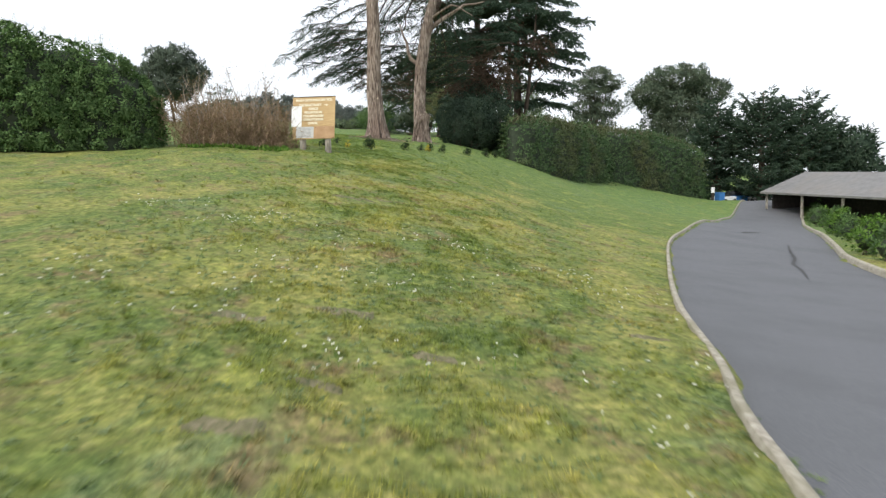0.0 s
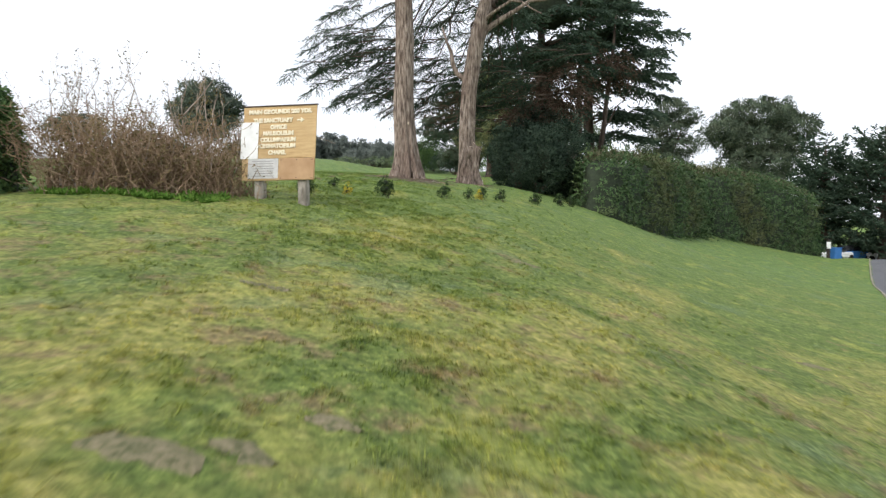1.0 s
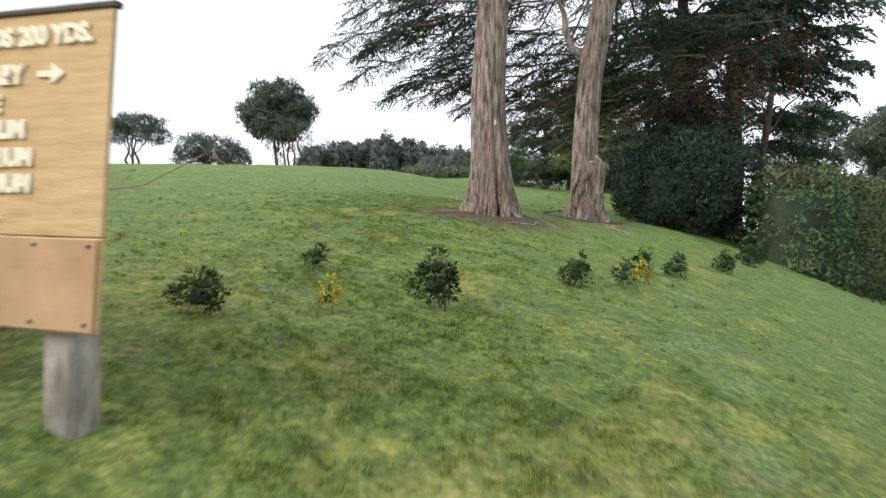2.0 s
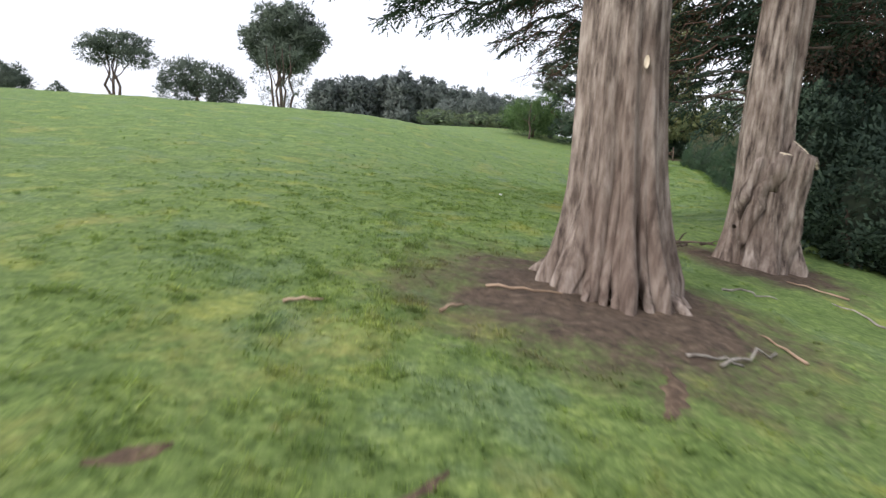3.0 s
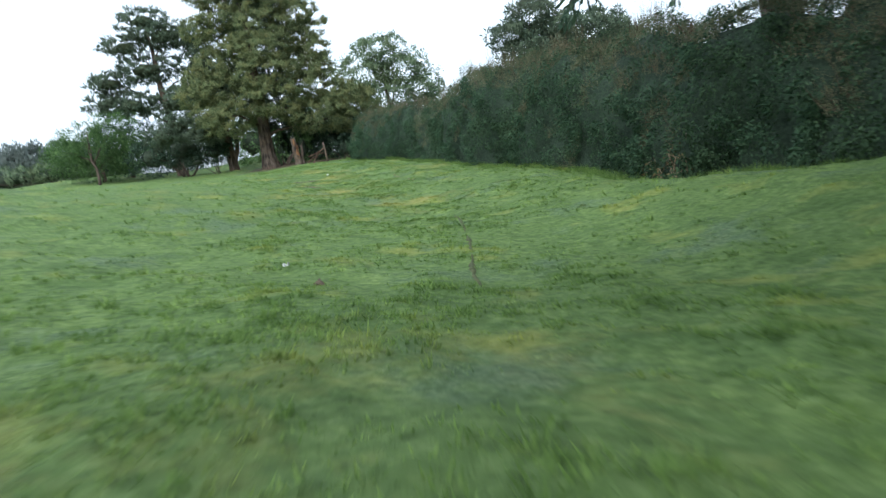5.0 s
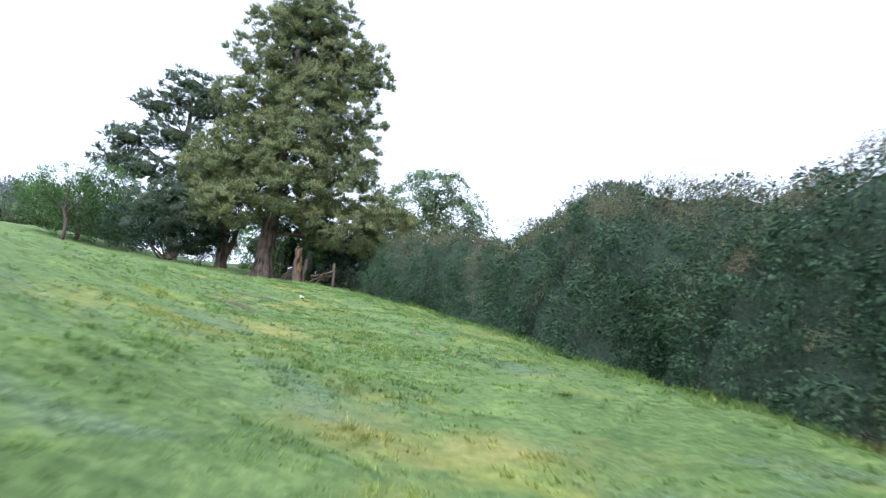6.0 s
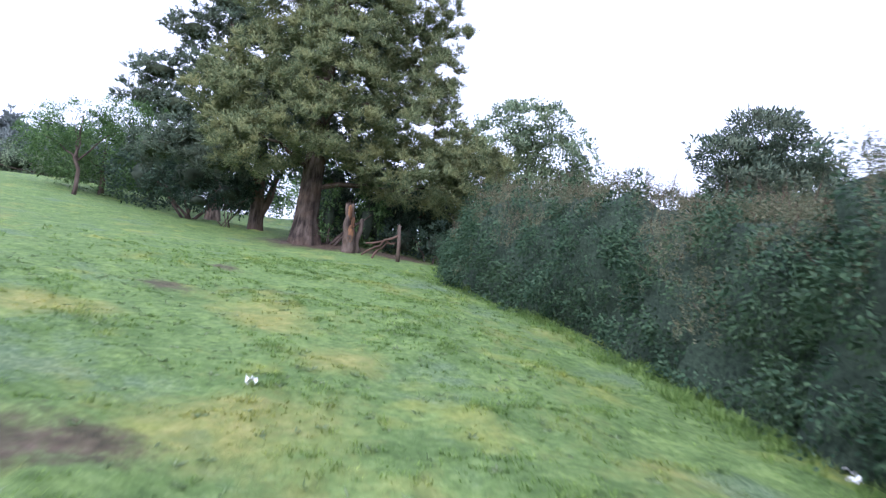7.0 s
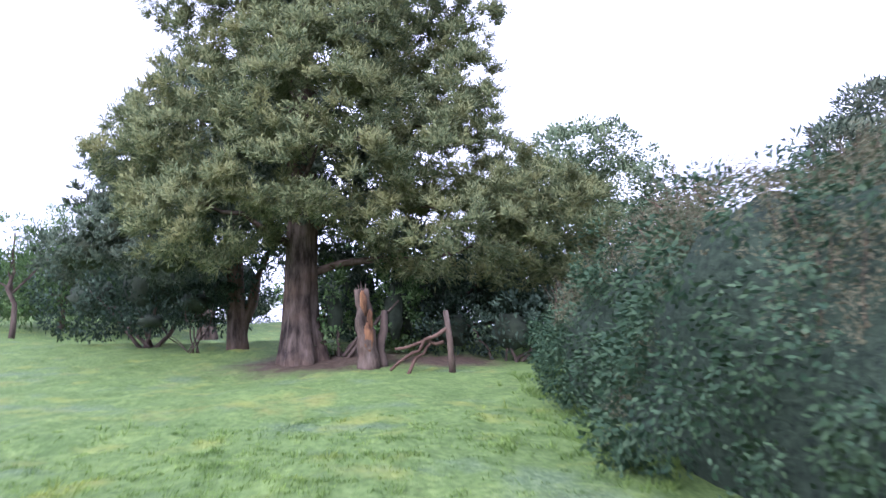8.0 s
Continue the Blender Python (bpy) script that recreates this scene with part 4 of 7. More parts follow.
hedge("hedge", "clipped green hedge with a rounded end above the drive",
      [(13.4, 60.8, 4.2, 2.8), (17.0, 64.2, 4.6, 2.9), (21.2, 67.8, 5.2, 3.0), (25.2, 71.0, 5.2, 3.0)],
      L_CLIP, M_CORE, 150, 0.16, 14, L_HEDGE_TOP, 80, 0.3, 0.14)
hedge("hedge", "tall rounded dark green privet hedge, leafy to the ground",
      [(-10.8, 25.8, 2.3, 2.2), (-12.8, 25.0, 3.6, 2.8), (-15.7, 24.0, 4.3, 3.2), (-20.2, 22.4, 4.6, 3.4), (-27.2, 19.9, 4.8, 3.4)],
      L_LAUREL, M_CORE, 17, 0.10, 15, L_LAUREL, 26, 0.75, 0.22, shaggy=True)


# ---------- trees ----------
def trunk_flutes(height_of_base, flare, n, seed, strength=0.16):
    def f(th, k, p):
        h = np.maximum(p[:, 2] - height_of_base, 0)[:, None]
        root = flare * np.exp(-h / 0.55)
        a = np.cos(n * th + 0.8 * np.sin(th * 2 + seed) + 0.25 * h)
        b = np.cos((n - 4) * th + 1.7 * seed + 0.5 * np.sin(th * 3 + seed) - 0.2 * h)
        ridge = (0.6 * a + 0.55 * b) * (strength * np.exp(-h / 1.6) + 0.04)
        fine = 0.022 * np.cos((2 * n + 3) * th + seed + 0.9 * np.sin(h * 1.7)) + 0.014 * np.cos((3 * n + 5) * th + 1.3 * h)
        return 1 + root * (1 + 0.30 * a + 0.35 * b) + ridge + fine
    return f


def tree(name, label, base, trunk, limbs, crown, bark, leaf_sets, seed, seg=28, flare=0.7, flutes=9, category="tree", group="", flute_depth=0.16):
    """trunk: [(dx, dy, dz, radius)] from the base; limbs: [(from dz, to dx, dy, dz, radius, sag)];
    leaf_sets: [(part name, material, verts and faces)]."""
    rng = np.random.default_rng(seed)
    bz = float(land(base[0], base[1]))
    t = thing(name, label, category, (base[0], base[1], bz), group)
    p = smooth_path([(base[0] + a, base[1] + b, bz + c - 0.15, r) for a, b, c, r in trunk], 10)
    q = np.array([(base[0] + a, base[1] + b, bz + c, r) for a, b, c, r in trunk])
    hs = np.linspace(0, 1, 40) ** 1.6 * q[-1, 2] + (1 - np.linspace(0, 1, 40) ** 1.6) * (bz - 0.7)
    path = np.column_stack([np.interp(hs, q[:, 2], q[:, k]) for k in range(2)] + [hs])
    path[:, 0] += 0.03 * np.sin(hs * 1.3 + seed)
    rad = np.interp(hs, q[:, 2], q[:, 3])
    v, f = tube(path, rad, seg, trunk_flutes(bz, flare, flutes, seed, flute_depth))
    part("trunk", v, f, bark, t, "", True)
    for dz, x, y, z, r, sag in limbs:
        a = np.array([np.interp(bz + dz, q[:, 2], q[:, 0]), np.interp(bz + dz, q[:, 2], q[:, 1]), bz + dz])
        line = bent(a, (base[0] + x, base[1] + y, bz + z), sag, rng)
        v, f = tube(line, np.linspace(r, r * 0.25, len(line)), 8)
        part("limb", v, f, bark, t, "", True)
    for pname, material, (v, f, *n) in leaf_sets:
        part(pname, v, f, material, t, "", False, *n)
    return t


def lobes_at(base, lobes):
    bz = float(land(base[0], base[1]))
    return [(base[0] + a, base[1] + b, bz + c, rx, ry, rz) for a, b, c, rx, ry, rz in lobes]


def shade_lumps(lobes, parent, scale=0.62, material=None):
    """Dark filling that paints the inner shade of a dense crown, one rough lump a lobe."""
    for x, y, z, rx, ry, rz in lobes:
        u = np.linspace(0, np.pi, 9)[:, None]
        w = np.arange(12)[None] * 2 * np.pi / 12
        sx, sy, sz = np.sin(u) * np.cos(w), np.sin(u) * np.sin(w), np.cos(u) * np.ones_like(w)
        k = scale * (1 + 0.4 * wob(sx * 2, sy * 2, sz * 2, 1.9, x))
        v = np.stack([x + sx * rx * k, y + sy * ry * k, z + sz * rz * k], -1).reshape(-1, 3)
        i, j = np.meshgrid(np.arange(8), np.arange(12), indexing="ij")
        part("shade_lump", v, np.stack([i * 12 + j, (i + 1) * 12 + j, (i + 1) * 12 + (j + 1) % 12, i * 12 + (j + 1) % 12], -1).reshape(-1, 4), material or M_CORE, parent, "dark lump with the crown's inner shade in its colour", True)


RNG = np.random.default_rng(5)

# two old cypresses with bare fluted trunks
B1 = (-4.12, 39.75)
BR = np.random.default_rng(6)
cypress_1 = tree("cypress", "old cypress with bare fluted grey-brown trunk and pale pruning scar", B1,
     [(0, 0, 0, 0.45), (-0.04, 0, 0.8, 0.42), (-0.10, 0, 2.5, 0.385), (-0.10, 0.05, 6, 0.35), (-0.05, 0.1, 10, 0.29), (0.0, 0.1, 15, 0.2), (0, 0, 20, 0.06)],
     [], None, M_BARK, [], 1, 88, 0.42, 13)
add_boughs(cypress_1, boughs(whorls(B1, [(12.5, 3.4, 6, 0.05), (14.5, 3.4, 6, 0.05), (16.5, 3.0, 6, 0.1), (18.3, 2.2, 5, 0.2), (19.6, 1.4, 5, 0.5)], BR), BR, 0.3, 1.2, 7, 0.42, 0.075, 0.3, 4, False), M_BARK_DARK, L_CYP)


def root_buttresses(t, base, angles, seed):
    """Roots that flare out of a trunk and dive into the ground, each a part."""
    rng = np.random.default_rng(seed)
    for deg, far, fat in angles:
        a = radians(deg)
        w = np.array([math.cos(a), math.sin(a)])
        rows = []
        for r, h in ((0.30, 1.7), (0.34, 1.25), (0.385, 0.80), (0.46, 0.42), (0.56, 0.15), (0.58 + 0.6 * far, 0.02), (0.60 + 1.2 * far, -0.12)):
            q = np.array(base) + w * r + rng.normal(0, 0.012, 2)
            rows.append((q[0], q[1], float(land(*q)) + h))
        line = smooth_path(rows, 0.06)[:, :3]
        u = np.linspace(0, 1, len(line))
        v, f = tube(line, fat * np.interp(u, [0, 0.3, 0.6, 0.8, 1.0], [0.5, 0.85, 1.0, 0.8, 0.4]), 14, lambda th, k, p: 1 + 0.10 * np.cos(3 * th + 0.12 * k) + 0.06 * np.cos(7 * th - 0.2 * k))
        part("root", v, f, M_BARK, t, "", True)


ROOTS = np.random.default_rng(18)
root_buttresses(cypress_1, B1, [(deg + ROOTS.uniform(-5, 5), far * ROOTS.uniform(0.7, 1.2), ROOTS.uniform(0.05, 0.08)) for deg, far in
                                ((150, 0.18), (168, 0.2), (184, 0.1), (200, 0.06), (213, 0.06), (225, 0.06), (237, 0.12), (249, 0.12), (261, 0.14), (273, 0.12), (285, 0.14), (297, 0.14), (309, 0.2), (322, 0.25), (335, 0.32), (352, 0.3), (15, 0.3), (45, 0.2), (80, 0.2), (120, 0.2))], 17)
B2 = (-1.8, 44.2)
cypress_2 = tree("cypress", "old cypress with burred trunk, sawn stub and forked bare limbs", B2,
     [(0, 0, 0, 0.42), (0.0, 0, 0.9, 0.40), (-0.02, 0, 2.2, 0.36), (0.02, 0.1, 4.5, 0.35), (0.50, 0.2, 7.0, 0.34), (0.95, 0.3, 9.0, 0.26), (1.6, 0.4, 13, 0.18), (1.7, 0.4, 18, 0.06)],
     [(6.6, 4.2, 0.6, 8.8, 0.17, 0.5), (7.2, 3.4, -0.8, 7.6, 0.10, 0.9), (4.6, -1.2, 0.2, 7.4, 0.16, -0.45), (6.9, 2.4, 1.2, 11.5, 0.2, 0.0)],
     None, M_BARK, [], 2, 72, 0.36, 9)


def cypress_2_boughs():
    """Long boughs sweeping out over the lawn in flat drooping layers, and the crown above them."""
    z = float(land(*B2))
    out = []
    tips = smooth_path([(-11.0, 47.4, 10.6), (-10.4, 48.0, 9.8), (-9.6, 48.8, 9.2), (-8.6, 49.4, 9.1), (-7.9, 50.0, 9.4), (-6.9, 50.6, 9.1), (-5.6, 50.4, 8.4), (-4.8, 50.4, 7.4), (-3.8, 50.6, 7.6), (-2.8, 50.2, 8.1), (-1.6, 50.4, 8.6)], 0.75)
    top = np.array([B2[0] + 1.2, B2[1] + 0.4, z + 9.5])
    for tip in tips:
        for k in range(7):
            b = tip + k * np.array([0.30, -0.22, 0.42]) + BR.normal(0, 0.28, 3)
            a = b + BR.uniform(2.6, 4.2) * np.array([0.90, -0.42 + BR.normal(0, 0.12), 0.16])
            out.append((a, b, 0.032))
        out.append((top + np.array([0, 0, BR.uniform(-1, 2)]), tip + 3.0 * np.array([0.90, -0.42, 0.2]) + np.array([0, 0, 1.0]), 0.09))
    for (dx, dy, dz, rx, ry, rz), n in (((-1, 1.5, 12, 4.0, 3.4, 1.4), 12), ((1, 1.5, 16, 3.0, 3.0, 1.8), 12), ((1.5, 4.8, 8.8, 2.4, 2.2, 1.2), 8)):
        for k in range(n):
            q = BR.normal(0, 0.6, 3)
            b = np.array([B2[0] + dx + q[0] * rx, B2[1] + dy + q[1] * ry, z + dz + q[2] * rz])
            out.append((np.array([B2[0] + 1.4, B2[1] + 0.3, b[2] - 0.4]), b, 0.05))
    return out


add_boughs(cypress_2, boughs(cypress_2_boughs(), BR, 0.13, 0.95, 8, 0.30, 0.042, 0.22, 6, True, 0.08), M_BARK_DARK, L_CYP)


def dead_shoots(t, x0, x1, y0, y1, z0, z1, n, rng):
    """Leafless reddish shoots hanging inside the crown, each a kinked twig with finer ones."""
    pieces = []
    for k in range(n):
        a = rng.uniform((x0, y0, z0), (x1, y1, z1))
        d = rng.normal(0, 0.45, 3) + np.array([-0.9, 0.4, -0.45])
        line = bent(a, a + d, 0, rng, 7, 0.14)
        pieces.append(tube(line, np.linspace(0.016, 0.004, 7), 4))
        for m in range(5):
            q = line[rng.integers(1, 7)]
            pieces.append(tube(bent(q, q + rng.normal(0, 0.22, 3) + np.array([0, 0, -0.1]), 0, rng, 4, 0.2), np.linspace(0.007, 0.003, 4), 3))
    v, f = joined(pieces)
    part("dead_twig_growth", v, f, M_DEADTWIG, t, "bare reddish dead twigs")


dead_shoots(cypress_2, -6.0, -1.5, 47.5, 51.0, 8.2, 10.2, 80, np.random.default_rng(72))

# dark grove behind them
B3 = (2.6, 55.0)
cypress_3 = tree("cypress", "dark crowded cypress with a brown dead interior, behind the bare trunks", B3,
     [(0, 0, 0, 0.4), (0, 0, 3, 0.33), (-0.2, 0.3, 8, 0.27), (-0.3, 0.3, 14, 0.12), (0, 0, 18, 0.04)], [], None, M_BARK_DARK,
     [("dead_sprays", L_BROWN, sprays(lobes_at(B3, [(-1.0, -2.2, 4.2, 1.7, 1.4, 2.2), (0.8, -2.6, 5.6, 1.6, 1.3, 1.6)]), 9, 30, 0.7, 0.17, 0.045, RNG, 0.9))], 3, 14, 0.4, 6)
add_boughs(cypress_3, boughs(whorls(B3, [(3.6, 2.6, 7, 0.0), (4.8, 3.0, 8, 0.0), (6.2, 3.6, 9, 0.02), (7.6, 3.9, 10, 0.03), (9.0, 4.0, 10, 0.03), (10.4, 4.0, 10, 0.04), (11.8, 3.8, 9, 0.05), (13.2, 3.4, 8, 0.1), (14.8, 2.8, 8, 0.15), (16.4, 2.0, 6, 0.3)], BR),
           BR, 0.17, 1.2, 9, 0.38, 0.10, 0.28, 4, False), M_BARK_DARK, L_CYP)
add_boughs(cypress_3, boughs([((2.5, 55.2, 9.6), (-0.9, 58.3, 7.75), 0.05), ((2.5, 55.2, 10.4), (-0.4, 58.9, 8.6), 0.05), ((2.6, 55.0, 9.2), (-0.2, 57.2, 7.6), 0.04)], BR, 0.14, 0.9, 8, 0.30, 0.05, 0.3, 5, True), M_BARK_DARK, L_CYP)
B4 = (6.3, 62.0)
cypress_4 = tree("cypress", "tall dark spreading cypress in the grove with layered drooping boughs", B4,
     [(0, 0, 0, 0.45), (0, 0, 3, 0.4), (-0.2, 0, 9, 0.3), (0, 0, 15, 0.14), (0, 0, 20, 0.05)], [], None, M_BARK_DARK, [], 4, 14, 0.4, 6)
add_boughs(cypress_4, boughs(off_lawn(B4, [(4.2, 4.2, 8, 0.02), (5.6, 5.0, 9, 0.03), (7.0, 5.6, 9, 0.04), (8.4, 6.2, 10, 0.04), (9.8, 6.4, 10, 0.05), (11.2, 6.0, 10, 0.05), (12.6, 5.6, 10, 0.06), (14.2, 4.8, 9, 0.1), (15.8, 4.0, 8, 0.12), (17.4, 3.0, 7, 0.2), (18.8, 1.8, 6, 0.4)]),
           BR, 0.18, 1.6, 10, 0.48, 0.125, 0.28, 4, False), M_BARK_DARK, L_CYP)


for at, lean_x, high, thick in (((3.9, 56.6), -1.6, 12.0, 0.24), ((5.0, 58.6), 0.3, 14.0, 0.28), ((6.0, 57.4), 1.4, 12.5, 0.22)):
    tree("cypress", "dark bare-stemmed cypress leaning in the shade of the grove", at,
         [(0, 0, 0, thick), (lean_x * 0.2, 0, high * 0.25, thick * 0.85), (lean_x * 0.6, 0.1, high * 0.6, thick * 0.6), (lean_x, 0.2, high, 0.05)],
         [(high * 0.4, lean_x * 0.4 + 1.8, -0.6, high * 0.62, 0.06, 0.1), (high * 0.5, lean_x * 0.5 - 1.6, -0.8, high * 0.6, 0.05, -0.1), (high * 0.62, lean_x * 0.6 + 1.2, 0.6, high * 0.85, 0.05, 0.1)],
         None, M_BARK_DARK, [("dead_sprays", L_BROWN, sprays(lobes_at(at, [(lean_x * 0.7, 0, high * 0.72, 1.5, 1.3, 1.2)]), 7, 30, 0.6, 0.16, 0.045, RNG, 0.9))], 40, 12, 0.3, 5)


# dark lumps that paint the shade inside the grove's crowns
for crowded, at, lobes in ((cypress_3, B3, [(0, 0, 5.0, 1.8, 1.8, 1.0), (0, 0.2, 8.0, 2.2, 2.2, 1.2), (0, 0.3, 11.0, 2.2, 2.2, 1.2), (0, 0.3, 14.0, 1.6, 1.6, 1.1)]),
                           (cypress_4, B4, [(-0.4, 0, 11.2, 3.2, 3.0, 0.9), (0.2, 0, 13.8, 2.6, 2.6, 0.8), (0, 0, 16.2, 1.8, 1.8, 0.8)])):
    shade_lumps(lobes_at(at, lobes), crowded, 0.7)


def bush(name, label, lobes, leaf_mat, seed, per_area=3.0, count=22, size=0.35, length=0.11, width=0.06, stems=5, core=0.45, stem_mat=None, category="shrub", group=""):
    """A shrub: leafy lobes round dark solid cores painted as inner shade, on a few stems. lobes in world x, y, height
    over ground.
    """
    rng = np.random.default_rng(seed)
    x0, y0 = lobes[0][0], lobes[0][1]
    bz = float(land(x0, y0))
    t = thing(name, label, category, (x0, y0, bz), group)
    lb = [(x, y, float(land(x, y)) + h, rx, ry, rz) for x, y, h, rx, ry, rz in lobes]
    pieces = []
    for k in range(stems):
        l = lb[k % len(lb)]
        a = (x0 + rng.normal(0, 0.12), y0 + rng.normal(0, 0.12), bz - 0.1)
        line = bent(a, (l[0] + rng.normal(0, 0.3 * l[3]), l[1] + rng.normal(0, 0.3 * l[4]), l[2] + 0.2 * l[5]), 0.05, rng)
        pieces.append(tube(line, np.linspace(0.05, 0.015, len(line)) * max(0.1, min(2.0, l[5])), 6))
    for v, f in pieces:
        part("stem", v, f, stem_mat or M_BARK_DARK, t, "", True)
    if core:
        # one dark lump a lobe, its colour standing for shade between the leaves
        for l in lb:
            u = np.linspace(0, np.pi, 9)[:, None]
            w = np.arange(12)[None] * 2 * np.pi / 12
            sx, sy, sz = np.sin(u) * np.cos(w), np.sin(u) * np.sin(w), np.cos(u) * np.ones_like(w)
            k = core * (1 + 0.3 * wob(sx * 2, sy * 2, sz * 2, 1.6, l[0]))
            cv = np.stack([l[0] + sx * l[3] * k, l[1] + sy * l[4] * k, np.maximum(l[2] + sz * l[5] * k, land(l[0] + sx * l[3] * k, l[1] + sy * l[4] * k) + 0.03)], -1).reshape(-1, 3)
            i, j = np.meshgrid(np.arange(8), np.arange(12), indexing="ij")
            part("shade_core", cv, np.stack([i * 12 + j, (i + 1) * 12 + j, (i + 1) * 12 + (j + 1) % 12, i * 12 + (j + 1) % 12], -1).reshape(-1, 4), M_CORE, t, "dark solid core with inner shade in its colour", True)
    v, f, nn = puffs(lb, per_area * 1.4, count, size, length, width, rng, 0.25, 0.35)
    q = v.reshape(-1, 4, 3)
    ok = q[:, :, 2].min(1) > land(q[:, 0, 0], q[:, 0, 1]) + 0.01
    v = q[ok].reshape(-1, 3)
    part("leaves", v, np.arange(len(v)).reshape(-1, 4), leaf_mat, t, "", False, nn.reshape(-1, 4, 3)[ok].reshape(-1, 3))
    return t


bush("evergreen_shrub", "tall dark evergreen shrub filling the shade under the grove",
     [(1.7, 48.0, 1.6, 1.4, 1.2, 1.9), (3.2, 50.0, 1.9, 1.5, 1.5, 2.2), (1.2, 51.2, 1.6, 1.2, 1.4, 2.0), (2.6, 53.0, 2.4, 1.5, 1.7, 2.4)],
     L_CYP, 21, 6, 40, 0.34, 0.14, 0.07)
bush("evergreen_shrub", "dark glossy shrub beside the leaning cypress",
     [(0.7, 47.2, 1.2, 0.9, 0.9, 1.4), (0.2, 49.0, 1.5, 1.0, 1.0, 1.7)], L_CYP, 22, 10, 46, 0.28, 0.11, 0.055)

# the great pine and its companions on the crest
B5 = (-1.1, 89.4)
PINE_LOBES = [(2.9, -1.0, 2.3, 1.9, 1.5, 0.75), (4.9, -0.3, 2.2, 1.2, 1.2, 0.8), (-1.7, -1.0, 2.6, 1.3, 1.3, 0.7), (-2.6, -0.2, 3.2, 0.9, 1.0, 0.6), (0.5, -2.0, 3.3, 1.9, 1.1, 0.7),
              (3.0, -0.8, 3.9, 1.5, 1.4, 0.75), (4.4, 0.2, 3.4, 1.0, 1.0, 0.6), (-2.1, -0.4, 4.3, 1.1, 1.3, 0.65), (0.3, -1.8, 4.7, 1.7, 1.2, 0.7), (2.6, 0.1, 5.2, 1.2, 1.2, 0.65),
              (-1.9, 0.0, 5.6, 1.0, 1.2, 0.6), (0.5, -1.2, 6.0, 1.6, 1.2, 0.7), (2.8, 0.3, 6.6, 1.0, 1.2, 0.6), (-1.4, 0.0, 6.9, 1.1, 1.1, 0.6), (0.8, -0.8, 7.3, 1.5, 1.2, 0.65), (2.9, 0.2, 8.0, 1.1, 1.1, 0.7),
              (-1.1, 0.2, 8.2, 1.1, 1.2, 0.6), (1.2, 0.0, 8.7, 1.5, 1.3, 0.7), (2.9, 0.3, 9.4, 1.0, 1.0, 0.6), (0.0, 0.2, 9.8, 1.4, 1.2, 0.6), (2.0, 0.3, 10.4, 1.0, 1.0, 0.6),
              (-0.6, 0.2, 11.2, 0.9, 0.9, 0.55), (1.0, 0.2, 11.8, 1.1, 1.0, 0.6), (0.6, 0.2, 13.1, 0.7, 0.7, 0.6)]
PINE_LOBES += [(5.4, -0.6, 2.7, 1.1, 1.1, 0.6), (5.9, -0.1, 1.8, 0.9, 0.9, 0.5), (4.6, -0.9, 3.0, 1.2, 1.1, 0.6), (-2.7, 0.1, 5.0, 0.8, 0.9, 0.5), (-2.3, 0.3, 7.6, 0.8, 0.9, 0.5), (3.4, 0.0, 5.9, 0.9, 1.0, 0.5), (3.6, 0.1, 7.2, 0.8, 1.0, 0.5)]
PINE_LOBES += [(3.7, 0.2, 9.7, 0.9, 0.9, 0.6), (3.4, 0.2, 10.6, 0.8, 0.8, 0.5), (3.6, 0.0, 5.0, 0.9, 1.0, 0.5), (-3.1, 0.0, 4.2, 0.9, 0.9, 0.5), (-1.7, 0.2, 9.6, 1.1, 1.1, 0.55), (-1.2, 0.1, 11.0, 1.0, 1.0, 0.5), (2.3, 0.1, 9.2, 1.2, 1.1, 0.6), (2.4, 0.2, 10.8, 1.1, 1.0, 0.55), (1.6, 0.2, 12.1, 1.1, 1.0, 0.5), (-0.3, 0.2, 12.4, 1.0, 0.9, 0.5)]
PINE_LOBES = [(a, b, c, rx, ry, rz * 1.15) for a, b, c, rx, ry, rz in PINE_LOBES]
pine = tree("pine_tree", "large old pine with stout trunk and dense clumped yellow-green needles", B5,
     [(0, 0, 0, 0.42), (0, 0, 0.7, 0.35), (0.0, 0, 2.0, 0.31), (0.05, 0.1, 5, 0.28), (0.1, 0.2, 9, 0.19), (0.3, 0.2, 13.3, 0.05)],
     [(1.7, 4.8, -0.4, 2.2, 0.09, 0.15), (2.2, -2.2, -1.0, 3.1, 0.08, 0.2), (2.6, 3.0, -1.0, 2.8, 0.08, 0.3), (3.2, 0.4, -2.0, 3.8, 0.07, 0.2), (4.2, 2.8, -0.8, 4.6, 0.07, 0.3),
      (4.6, -2.5, -0.3, 4.9, 0.07, 0.3), (5.6, 3.3, 0.3, 6.2, 0.07, 0.3), (6.6, 1.6, -0.6, 7.0, 0.06, 0.2), (7.6, 3.2, 0.2, 8.4, 0.06, 0.2), (9, 2.2, 0.3, 10.4, 0.05, 0.2), (8, -1.6, 0.2, 8.6, 0.05, 0.2)],
     None, M_BARK_PINE,
     [("crown", L_PINE, brushes(lobes_at(B5, PINE_LOBES), 5.6, 19, 10, 0.30, 0.115, 0.024, RNG, 0.55, 0.3)),
      # filling of darker needles at the back: the crown's shade put into their colour
      ("inner_shade_crown", L_PINE_DARK, brushes(lobes_at(B5, [(0.6, 1.0, 2.9 + 1.3 * k, 2.3 - 0.14 * k, 1.2, 0.95) for k in range(8)]), 5.0, 16, 9, 0.34, 0.13, 0.04, RNG, 0.4, 0.6))], 6, 60, 0.22, 7, flute_depth=0.05)
B6 = (-2.75, 92.6)
